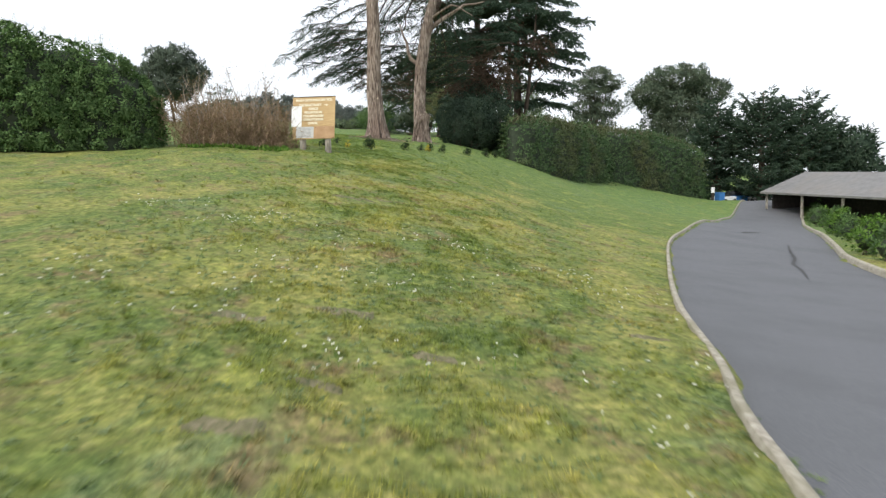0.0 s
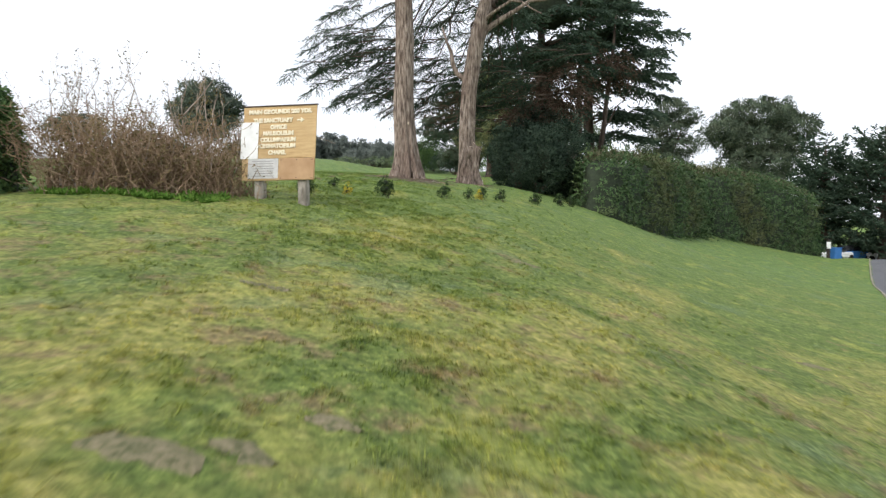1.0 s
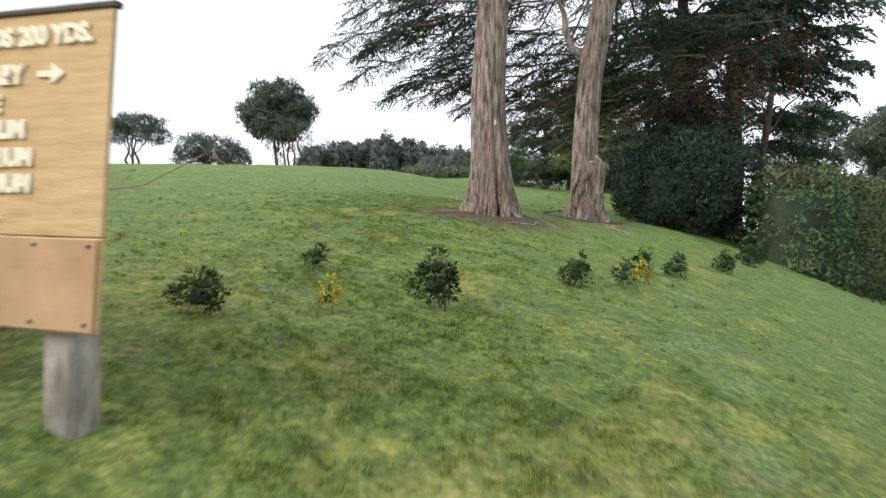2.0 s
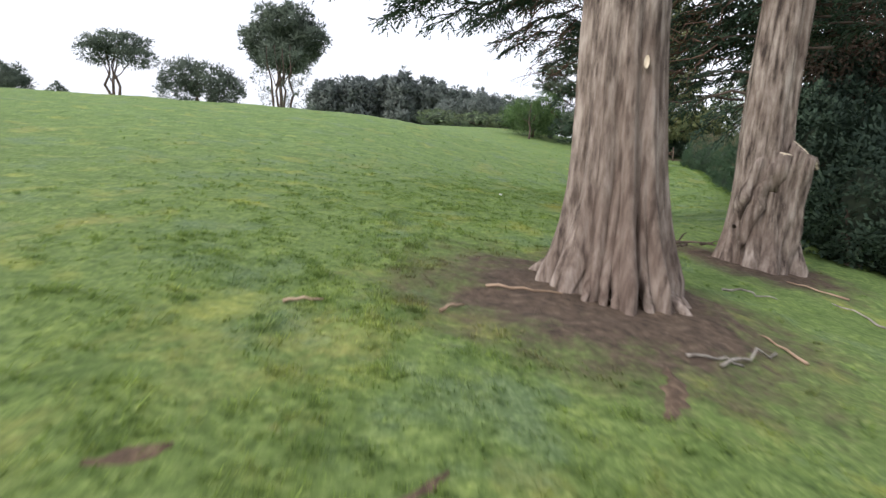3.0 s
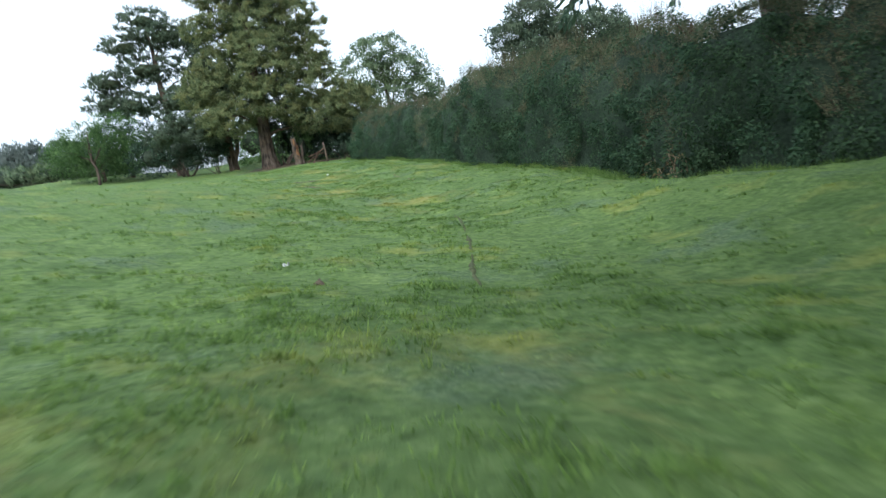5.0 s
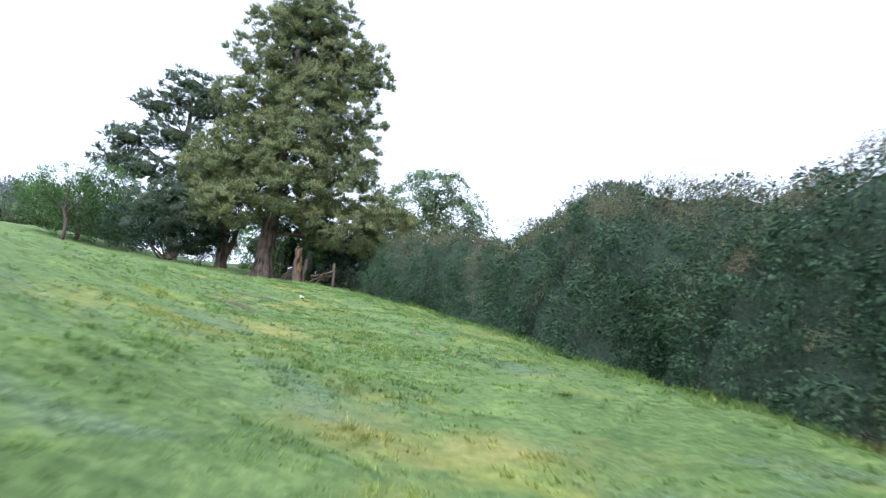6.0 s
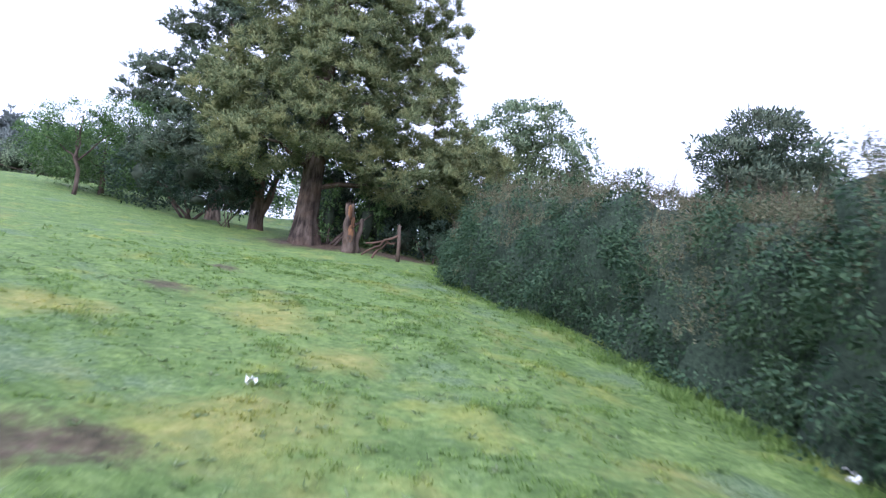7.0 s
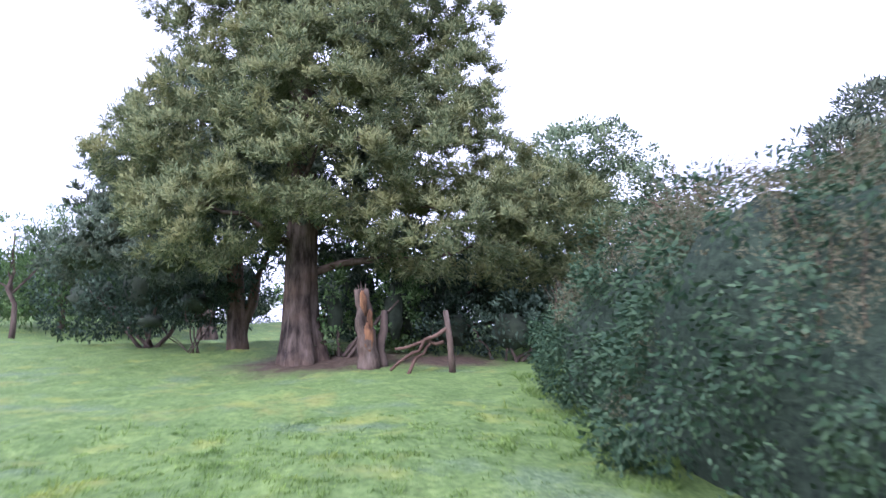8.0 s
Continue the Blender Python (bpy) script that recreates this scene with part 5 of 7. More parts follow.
DARK_LOBES = [(-3.4, -0.6, 2.3, 1.1, 1.0, 0.55), (-1.4, -1.3, 2.0, 1.0, 0.8, 0.45), (-1.4, -0.8, 2.5, 1.4, 1.1, 0.6), (-2.6, -0.4, 2.9, 1.0, 1.0, 0.5), (-0.2, -0.6, 3.4, 1.2, 1.1, 0.6), (0.4, 0.2, 5, 1.3, 1.2, 0.8), (-1.0, 0.2, 4.4, 1.2, 1.1, 0.6)]
dark_pine = tree("pine_tree", "darker twin-stemmed pine standing behind the great pine", B6,
     [(0, 0, 0, 0.24), (-0.1, 0, 1.5, 0.22), (-0.2, 0, 4, 0.16), (-0.3, 0, 5.2, 0.05)],
     [(0.2, 1.0, -0.2, 3.2, 0.17, 0.0), (2.0, -2.4, -0.4, 2.9, 0.07, 0.2), (2.2, -1.3, -0.8, 2.5, 0.06, 0.2), (3.0, -1.0, 0.2, 4.3, 0.06, 0.1)],
     None, M_BARK_PINE,
     [("crown", L_PINE_DARK, brushes(lobes_at(B6, DARK_LOBES), 8.0, 8, 12, 0.28, 0.10, 0.034, RNG, 0.4, 0.4))], 7, 24, 0.25, 6)
shade_lumps(lobes_at(B6, DARK_LOBES), dark_pine, 0.5, M_CORE_PINE)
B8 = (-5.6, 104.6)
TALL_LOBES = [(-2.4, -0.3, 5.5, 2, 1.7, 0.8), (0.6, -1, 5.2, 1.8, 1.6, 1), (-3.4, 0, 7.2, 1.5, 1.4, 0.7), (-0.8, 0, 7.9, 2, 1.8, 0.9), (-2, 0, 9.6, 1.6, 1.5, 0.75), (0.8, 0, 10.2, 2.1, 1.8, 0.9), (-0.4, 0, 11.3, 1.6, 1.5, 0.75), (2.8, 0.2, 7.9, 1.9, 1.7, 1.1), (2.7, 0, 9.7, 1.7, 1.6, 0.8), (2.6, 0, 6.0, 1.8, 1.6, 0.9), (-3.9, 0, 5.9, 1.3, 1.2, 0.6)]
tall_pine = tree("pine_tree", "tall dark open-branched pine beyond the great pine", B8,
     [(0, 0, 0, 0.3), (0, 0, 3.3, 0.26), (-0.2, 0, 7.3, 0.18), (-0.3, 0, 11.6, 0.05)],
     [(3.9, -2.4, -0.3, 5.4, 0.09, 0.2), (5.5, -3.3, 0, 7.1, 0.08, 0.2), (6.7, -0.8, 0, 7.7, 0.08, 0.1), (7.9, -1.9, 0, 9.4, 0.07, 0.1), (8.5, 0.8, 0, 10.0, 0.07, 0.1), (3.7, 0.6, -1, 5.1, 0.07, 0.1), (6.1, 2.6, 0.2, 7.7, 0.08, 0.2)],
     None, M_BARK_PINE,
     [("crown", L_PINE_DARK, brushes(lobes_at(B8, TALL_LOBES), 4.5, 8, 11, 0.36, 0.13, 0.05, RNG, 0.4, 0.45))], 9, 20, 0.25, 6)
shade_lumps(lobes_at(B8, TALL_LOBES), tall_pine, 0.45, M_CORE_PINE)
B7 = (9.8, 100.3)
BROAD_LOBES = [(-2.2, -0.5, 5.8, 1.9, 1.7, 1.4), (1.2, 0, 6.0, 2.0, 1.8, 1.4), (-0.4, 0, 7.5, 2.0, 1.8, 1.1), (2.6, 0, 4.6, 1.5, 1.4, 1.3), (-3.2, 0, 4.2, 1.5, 1.4, 1.2), (-0.4, -0.5, 4.2, 2.0, 1.6, 1.2), (3.4, 0, 3.0, 1.3, 1.2, 1.1)]
tree("broadleaf_tree", "round-headed pale green broadleaf tree behind the pine", B7,
     [(0, 0, 0, 0.3), (0, 0, 2, 0.24), (-0.2, 0, 4, 0.14), (-0.3, 0, 6.6, 0.05)],
     [(1.5, 1.8, 0, 4.8, 0.1, 0.2), (1.5, -2.2, 0, 4.8, 0.1, 0.2), (2.5, 0.2, -1.0, 6.0, 0.08, 0.2)],
     None, M_BARK_DARK,
     [("crown", L_BROAD, puffs(lobes_at(B7, BROAD_LOBES), 3.6, 36, 0.36, 0.16, 0.095, RNG, 0.3, 0.5))], 8, 12, 0.3, 5)


def far_tree(name, label, base, height, lobes, leaf_mat, seed, leaf=0.5, per_area=1.4, count=26, trunk_r=0.35, bare=0.45, base_z=None, group="", clump=0.8, stems=1):
    rng = np.random.default_rng(seed)
    bz = float(land(*base)) if base_z is None else base_z
    t = thing(name, label, "tree", (base[0], base[1], bz), group)
    for k in range(stems):
        lean = (k - (stems - 1) / 2) * 0.22 * height * 0.5
        line = bent((base[0] + 0.4 * k, base[1], bz - 0.3), (base[0] + lean, base[1], bz + height * 0.85), 0, rng)
        v, f = tube(line, np.linspace(trunk_r, trunk_r * 0.2, len(line)), 8)
        part("trunk", v, f, M_BARK_DARK, t, "", True)
    for a, b, c, rx, ry, rz in lobes[:4]:
        line = bent((base[0], base[1], bz + height * bare * 0.8), (base[0] + a, base[1] + b, bz + c), 0.2, rng)
        v, f = tube(line, np.linspace(trunk_r * 0.4, trunk_r * 0.08, len(line)), 6)
        part("limb", v, f, M_BARK_DARK, t, "", True)
    lb = [(base[0] + a, base[1] + b, bz + c, rx, ry, rz) for a, b, c, rx, ry, rz in lobes]
    v, f, nn = puffs(lb, per_area, count, clump, leaf, leaf * 0.32, rng, 0.3, 0.55)
    part("crown", v, f, leaf_mat, t, "", False, nn)
    return t


far_tree("pine_tree", "broad flat-topped dark pine far beyond the hedge", (38.5, 117.0), 17, [(0, 0, 16.0, 5.4, 4.2, 2.2), (-4.4, 0, 13.6, 3.8, 3.4, 2.0), (4.4, 0, 14.0, 4.2, 3.4, 2.0), (0, 0, 11.8, 6, 4.2, 2.2), (1.0, 0, 9.0, 6.2, 4.2, 2.4), (-2.0, 0, 6.0, 6.0, 4.0, 2.6)], L_PINE_DARK, 31, 0.40, 2.4, 30, 0.5, clump=0.6)
far_tree("pine_tree", "dark round-headed pine rising behind the hedge", (20.4, 97.5), 15.8, [(0.4, 0, 15.0, 2.0, 1.9, 1.0), (-1.4, 0.4, 13.8, 1.5, 1.5, 0.8), (2.2, -0.4, 13.9, 1.8, 1.8, 0.9), (0.4, 0, 12.4, 2.6, 2.2, 1.0), (-1.4, 0, 10.4, 2.0, 2.0, 0.9), (2.0, 0, 10.3, 2.4, 2.2, 1.0), (0, 0, 8.6, 2.8, 2.4, 1.2), (0, 0, 6.2, 3.0, 2.6, 1.4)], L_PINE_DARK, 32, 0.26, 4.0, 34, 0.4, 0.6, clump=0.42)
# trees beyond the drive
for sx, sy, sh, wide in ((31.0, 80.0, 11.5, 0.9), (34.6, 76.5, 12.4, 1.0), (39.4, 77.5, 11.6, 1.0), (43.6, 79.0, 9.4, 0.8)):
    spiky = tree("cypress", "wide dark spiky-topped cypress behind the long shed", (sx, sy),
                 [(0, 0, 0, 0.4), (0, 0, 3, 0.32), (0, 0, sh - 1, 0.08), (0, 0, sh, 0.03)], [], None, M_BARK_DARK, [], 33, 12, 0.3, 5)
    add_boughs(spiky, boughs(whorls((sx, sy), [(sh * q, s * wide, n, u) for q, s, n, u in ((0.06, 3.6, 9, 0.3), (0.15, 4.0, 10, 0.35), (0.25, 4.2, 11, 0.4), (0.36, 4.2, 12, 0.5), (0.47, 3.9, 12, 0.6), (0.58, 3.3, 11, 0.7), (0.69, 2.6, 10, 0.85), (0.8, 2.0, 8, 1.1))], BR),
                             BR, 0.2, 1.1, 8, 0.55, 0.14, 0.08, 4, False, -0.05), M_BARK_DARK, L_CYP)
far_tree("cypress", "tall thin dark cypress at the end of the shed", (45.0, 76.5), 8, [(0, 0, 5.6, 1.6, 1.5, 2.4), (0.6, 0, 3.0, 2.2, 1.8, 2.2)], L_CYP, 34, 0.5, 2.4, 30, 0.25)
far_tree("cypress", "dark cypress filling the end of the drive", (25.5, 86.0), 7, [(0, 0, 4.2, 3.0, 2.0, 2.6), (3.2, 0, 3.6, 2.6, 2.0, 2.4), (-2.4, 0, 3.0, 2.4, 2.0, 2.4)], L_CYP, 35, 0.45, 2.4, 30, 0.3)
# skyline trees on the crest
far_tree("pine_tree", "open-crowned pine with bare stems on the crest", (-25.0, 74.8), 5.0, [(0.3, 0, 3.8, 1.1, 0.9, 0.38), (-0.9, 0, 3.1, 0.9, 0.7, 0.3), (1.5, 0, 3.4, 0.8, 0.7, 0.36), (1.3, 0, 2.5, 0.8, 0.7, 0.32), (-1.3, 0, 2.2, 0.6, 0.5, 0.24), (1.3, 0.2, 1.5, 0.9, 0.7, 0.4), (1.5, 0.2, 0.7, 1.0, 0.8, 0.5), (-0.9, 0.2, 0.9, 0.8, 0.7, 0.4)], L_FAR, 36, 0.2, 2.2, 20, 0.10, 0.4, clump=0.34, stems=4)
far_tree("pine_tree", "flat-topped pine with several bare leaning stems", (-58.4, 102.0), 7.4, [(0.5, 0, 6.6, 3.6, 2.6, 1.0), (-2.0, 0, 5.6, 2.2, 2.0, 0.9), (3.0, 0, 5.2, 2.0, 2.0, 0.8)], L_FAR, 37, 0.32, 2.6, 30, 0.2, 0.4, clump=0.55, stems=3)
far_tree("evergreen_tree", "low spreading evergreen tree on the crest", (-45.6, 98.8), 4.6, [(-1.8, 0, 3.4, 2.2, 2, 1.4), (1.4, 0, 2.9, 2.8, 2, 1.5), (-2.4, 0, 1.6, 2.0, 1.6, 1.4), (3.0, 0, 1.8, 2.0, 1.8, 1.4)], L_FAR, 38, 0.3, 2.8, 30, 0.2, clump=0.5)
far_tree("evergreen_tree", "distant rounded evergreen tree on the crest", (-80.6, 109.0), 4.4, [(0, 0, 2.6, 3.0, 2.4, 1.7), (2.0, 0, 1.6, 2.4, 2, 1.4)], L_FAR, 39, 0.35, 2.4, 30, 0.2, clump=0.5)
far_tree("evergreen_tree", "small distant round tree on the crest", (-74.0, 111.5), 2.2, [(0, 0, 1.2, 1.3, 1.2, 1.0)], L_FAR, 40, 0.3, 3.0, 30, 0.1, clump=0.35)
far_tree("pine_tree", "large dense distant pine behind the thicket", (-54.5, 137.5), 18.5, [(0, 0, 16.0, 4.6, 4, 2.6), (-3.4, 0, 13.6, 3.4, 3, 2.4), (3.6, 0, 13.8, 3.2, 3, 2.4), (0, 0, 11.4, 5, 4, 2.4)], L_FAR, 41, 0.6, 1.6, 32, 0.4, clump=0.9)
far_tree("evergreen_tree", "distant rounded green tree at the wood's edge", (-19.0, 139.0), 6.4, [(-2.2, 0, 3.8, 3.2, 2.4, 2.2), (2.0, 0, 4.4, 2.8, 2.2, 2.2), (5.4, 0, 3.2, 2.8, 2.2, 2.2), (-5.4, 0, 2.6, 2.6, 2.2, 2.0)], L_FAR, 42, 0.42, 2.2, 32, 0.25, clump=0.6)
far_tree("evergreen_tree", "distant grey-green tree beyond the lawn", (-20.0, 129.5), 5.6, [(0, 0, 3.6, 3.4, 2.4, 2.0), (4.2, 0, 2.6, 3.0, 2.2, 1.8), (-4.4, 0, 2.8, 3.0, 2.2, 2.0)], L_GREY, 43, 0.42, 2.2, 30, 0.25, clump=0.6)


def woods():
    """A far ridge of conifers, too distant to pick apart."""
    rng = np.random.default_rng(44)
    lobes = []
    for k in range(46):
        u = k / 45
        x, y = -78 + 42 * u + rng.normal(0, 0.8), 205 + 22 * u + rng.normal(0, 5)
        z0 = float(land(x, y))
        top = np.interp(u, [0, 0.1, 0.35, 0.6, 0.85, 1], [23.0, 25.5, 28.6, 28.4, 27.6, 24.5]) + rng.normal(0, 0.8)
        if rng.random() < 0.7:
            for h, r in ((0.96, 0.6), (0.86, 1.2), (0.72, 1.8), (0.55, 2.3), (0.35, 2.6)):
                lobes.append((x, y, z0 + (top - z0) * h, r, r, (top - z0) * 0.10))
        else:
            lobes.append((x, y, z0 + (top - z0) * 0.75, 3.0, 2.6, (top - z0) * 0.22))
            lobes.append((x, y, z0 + (top - z0) * 0.4, 3.4, 2.8, (top - z0) * 0.3))
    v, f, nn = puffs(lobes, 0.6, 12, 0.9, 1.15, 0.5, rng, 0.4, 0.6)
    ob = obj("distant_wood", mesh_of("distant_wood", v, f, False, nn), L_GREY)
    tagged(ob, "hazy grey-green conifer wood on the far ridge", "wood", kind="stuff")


woods()

# ---------- signboard ----------
SIGN_AT, SIGN_TURN = (-5.09, 26.08), radians(-7.0)


def signboard():
    x0, y0 = SIGN_AT
    gz = float(land(x0, y0))
    t = thing("signboard", "weathered wooden signboard on two grey posts, with pinned notices", "sign", (x0, y0, gz))
    ux, uy = math.cos(SIGN_TURN), math.sin(SIGN_TURN)
    W, H, zb = 1.65, 1.56, gz + 0.46
    sk = 0.06

    def at(a, b, out):
        """Board coordinates: a across, b up from the lower edge, out towards the reader."""
        a = a + sk * (b - H / 2)
        return (x0 + ux * a + uy * out, y0 + uy * a - ux * out, zb + b)

    def slab(name, a, b, w, h, thick, out, material, label="", bevel=0.006, parent=None):
        cx, cy, cz = at(a, b, out)
        v, f = solid_box(cx, cy, cz, w, thick, h, SIGN_TURN, bevel)
        v[:, 0] += ux * sk * (v[:, 2] - cz)
        v[:, 1] += uy * sk * (v[:, 2] - cz)
        return part(name, v, f, material, parent or t, label)

    for a in (-0.50, 0.485):
        v, f = solid_box(x0 + ux * a - uy * 0.13, y0 + uy * a + ux * 0.13, gz + 0.55, 0.20, 0.20, 1.75, SIGN_TURN, 0.02)
        v[:, :2] += 0.006 * np.sin(v[:, 2:3] * 7 + a * 9)
        part("post", v, f, M_POST, t, "weathered grey timber post")
    hs = [0.47, H - 0.47]
    b = 0.0
    for k, h in enumerate(hs):
        slab("board", 0.0, b + h / 2, W, h - 0.004, 0.03, 0.0 + (0.004 if k == 0 else 0), M_PLANK)
        b += h
    slab("cap", 0.0, H + 0.012, W + 0.03, 0.03, 0.06, 0.0, M_CAP, "thin dark capping strip")
    for a in (-0.6, 0.6):
        slab("batten", a, H / 2, 0.07, H - 0.04, 0.03, -0.032, M_POST)
    sheet = slab("blank_sheet", -0.664, 0.854, 0.40, 0.77, 0.008, 0.028, M_WHITE, "blank white sheet covering part of the board", 0.002)
    notice = slab("notice", -0.334, 0.255, 0.69, 0.42, 0.006, 0.028, M_PAPER, "greyish paper notice with unreadable print", 0.002)
    for k in range(7):
        slab("print_line", -0.334 + 0.02 * (k % 3), 0.41 - 0.052 * k, 0.5 - 0.07 * (k % 3), 0.014, 0.003, 0.034, M_INK, "", 0, notice)
    panel = slab("faded_panel", 0.43, 0.238, 0.77, 0.45, 0.012, 0.028, M_PANEL, "faded blank brown panel", 0.003)
    for a, bb in ((0.08, 0.05), (0.08, 0.43), (0.77, 0.05), (0.77, 0.43), (0.43, 0.43), (0.43, 0.05)):
        slab("nail", a, bb, 0.018, 0.018, 0.012, 0.036, M_CAP, "", 0, panel)
    lines = [("MAIN GROUNDS 200 YDS.", 0.01, 0.927, 0.088, 1.42), ("THE SANCTUARY", -0.146, 0.81, 0.090, 0.90), ("OFFICE", -0.02, 0.720, 0.085, 0.37),
             ("MAUSOLEUM", -0.02, 0.637, 0.088, 0.685), ("COLUMBARIUM", -0.02, 0.549, 0.088, 0.80), ("CREMATORIUM", -0.03, 0.466, 0.088, 0.815), ("CHAPEL", -0.03, 0.378, 0.088, 0.405)]
    for text, a, fb, size, width in lines:
        cu = bpy.data.curves.new("lettering", 'FONT')
        cu.body, cu.align_x, cu.align_y = text, 'CENTER', 'CENTER'
        cu.size, cu.extrude, cu.offset, cu.bevel_depth = size * 1.35, 0.008, 0.007, 0.0
        tmp = bpy.data.objects.new("lettering_source", cu)
        me = bpy.data.meshes.new_from_object(tmp)
        xs = [q.co.x for q in me.vertices]
        squeeze = width / (max(xs) - min(xs))
        cx, cy, cz = at(a, fb * H, 0.024)
        for q in me.vertices:
            q.co = Vector((q.co.x * squeeze + sk * q.co.y, q.co.y, q.co.z))
        me.transform(Matrix.Rotation(SIGN_TURN, 4, 'Z') @ Matrix.Rotation(radians(90), 4, 'X'))
        bpy.data.objects.remove(tmp)
        ob = obj("lettering", me, M_CREAM, t, "cream block lettering")
        ob.location = Vector((cx, cy, cz)) - Vector(t.location)
    # arrow after the second line
    slab("arrow_shaft", 0.44, 0.81 * H, 0.10, 0.03, 0.014, 0.022, M_CREAM, "cream arrow", 0)
    v = np.array([at(0.48, 0.81 * H + 0.05, 0.03), at(0.48, 0.81 * H - 0.05, 0.03), at(0.56, 0.81 * H, 0.03), at(0.48, 0.81 * H + 0.05, 0.016), at(0.48, 0.81 * H - 0.05, 0.016), at(0.56, 0.81 * H, 0.016)])
    part("arrow_head", v, [np.array([[0, 1, 4, 3], [1, 2, 5, 4], [2, 0, 3, 5]]), np.array([[0, 2, 1], [3, 4, 5]])], M_CREAM, t, "cream arrow")


signboard()


# ---------- bare thicket between hedge and sign ----------
def thicket(rows, seed, name, label, stems, height, material, leaf_mat, leaf_n, spread=0.5):
    rng = np.random.default_rng(seed)
    p = smooth_path(rows, 0.2)
    c = p[len(p) // 2]
    t = thing(name, label, "thicket", (float(c[0]), float(c[1]), float(land(c[0], c[1]))))
    groups = [[], []]
    tips = []
    for k in range(stems):
        q = p[rng.integers(len(p))]
        x, y = q[0] + rng.normal(0, q[3] * 0.3), q[1] + rng.normal(0, q[3] * 0.3)
        z = float(land(x, y)) - 0.03
        tall = rng.random() < 0.03
        h = q[2] * (rng.uniform(0.35, 1.0) if not tall else rng.uniform(1.0, 1.45))
        lean = rng.normal(0, 0.4 if tall else spread, 2) * h * 0.5
        line = bent((x, y, z), (x + lean[0], y + lean[1], z + h), 0.0, rng, 6, 0.16)
        groups[int(tall)].append(tube(line, np.linspace(0.011, 0.004, 6) * (2.2 if tall else 1), 4))
        for b in range(rng.integers(3, 6) + 5 * tall):
            s = rng.integers(1 + 2 * tall, 6)
            d = rng.normal(0, 0.35, 3) * h * (0.16 if tall else 0.50) + np.array([0, 0, (0.16 if tall else 0.02) * h])
            twig = bent(line[s], line[s] + d, 0, rng, 4, 0.12)
            groups[int(tall)].append(tube(twig, np.linspace(0.006, 0.0025, 4), 3))
            tips.append(twig[-1]), tips.append(twig[2])
    v, f = joined(groups[0])
    part("brushwood", v, f, material, t, "tangled brown stems")
    if groups[1]:
        v, f = joined(groups[1])
        part("tall_twig", v, f, M_PALETWIG, t, "taller bare grey twigs")
    tips = np.array(tips)
    pick = tips[rng.integers(len(tips), size=leaf_n)] + rng.normal(0, 0.05, (leaf_n, 3))
    v, f = leaves(pick, rng.normal(size=(leaf_n, 3)), 0.05 + 0.04 * rng.random(leaf_n), 0.03, rng)
    part("sparse_foliage", v, f, leaf_mat, t, "sparse dry leaves")
    return t


L_DRY = foliage("dry_leaves", (0.10, 0.075, 0.035), (0.17, 0.13, 0.06), (0.24, 0.21, 0.10))
thicket([(-9.7, 25.9, 1.9, 1.1), (-8.5, 26.0, 1.75, 1.2), (-7.2, 26.2, 1.65, 1.2), (-6.3, 26.6, 1.5, 1.0)], 51, "bramble_thicket",
        "tangled brown leafless thicket beside the signboard", 900, 1.9, M_TWIG, L_DRY, 11000, 0.95)

thicket([(1.45, 59.9, 0.7, 0.2), (1.55, 60.2, 0.8, 0.2), (1.6, 60.5, 0.6, 0.2)], 55, "dead_shrub",
        "dead grey-brown twiggy shrub at the foot of the hedge", 26, 0.8, M_TWIG, L_DRY, 260, 0.3)

# weeds at its foot
def weeds(x0, x1, y0, y1, n, seed, name, label, size=0.10, material=None, flat=0.55):
    rng = np.random.default_rng(seed)
    x, y = rng.uniform(x0, x1, n), rng.uniform(y0, y1, n)
    c = np.column_stack([x, y, ground_z(x, y)])
    k = 9
    base = np.repeat(c, k, 0)
    way = rng.normal(0, 0.6, (n * k, 3)) * np.array([1, 1, 0.3]) + np.array([0, 0, flat])
    v, f = leaves(base, way, size * (1 + rng.random(n * k)), size * 0.5, rng)
    ob = obj(name, mesh_of(name, v, f), material or L_WEED)
    tagged(ob, label, "weeds", kind="stuff")


weeds(-9.9, -6.0, 24.9, 25.7, 260, 52, "weed_growth", "rank green weeds along the foot of the thicket")
L_CLOVER = foliage("clover_leaves", (0.16, 0.23, 0.10), (0.22, 0.29, 0.14), (0.30, 0.36, 0.20), through_light=0.55)
weeds(-4.6, 0.6, 64.5, 76.0, 500, 53, "clover_growth", "low grey-green clover and plantain in the upper lawn", 0.03, L_CLOVER, 0.08)
weeds(-5.0, 2.2, 2.5, 12.0, 1800, 54, "clover_growth", "low grey-green clover in the lower lawn", 0.03, L_CLOVER, 0.12)


# ---------- row of young shrubs ----------
ROW = [(-5.1, 28.2, 0.34, 0.26, 0), (-4.95, 30.4, 0.26, 0.14, 0), (-4.28, 29.0, 0.26, 0.09, 1), (-3.46, 29.9, 0.52, 0.30, 0), (-2.05, 32.3, 0.42, 0.22, 0), (-1.36, 33.3, 0.34, 0.17, 0),
       (-1.05, 34.0, 0.30, 0.10, 1), (-0.95, 34.9, 0.42, 0.17, 0), (-0.35, 35.4, 0.40, 0.20, 0), (1.0, 38.2, 0.46, 0.24, 0), (2.2, 41.4, 0.52, 0.28, 0), (2.9, 43.2, 0.55, 0.28, 0)]
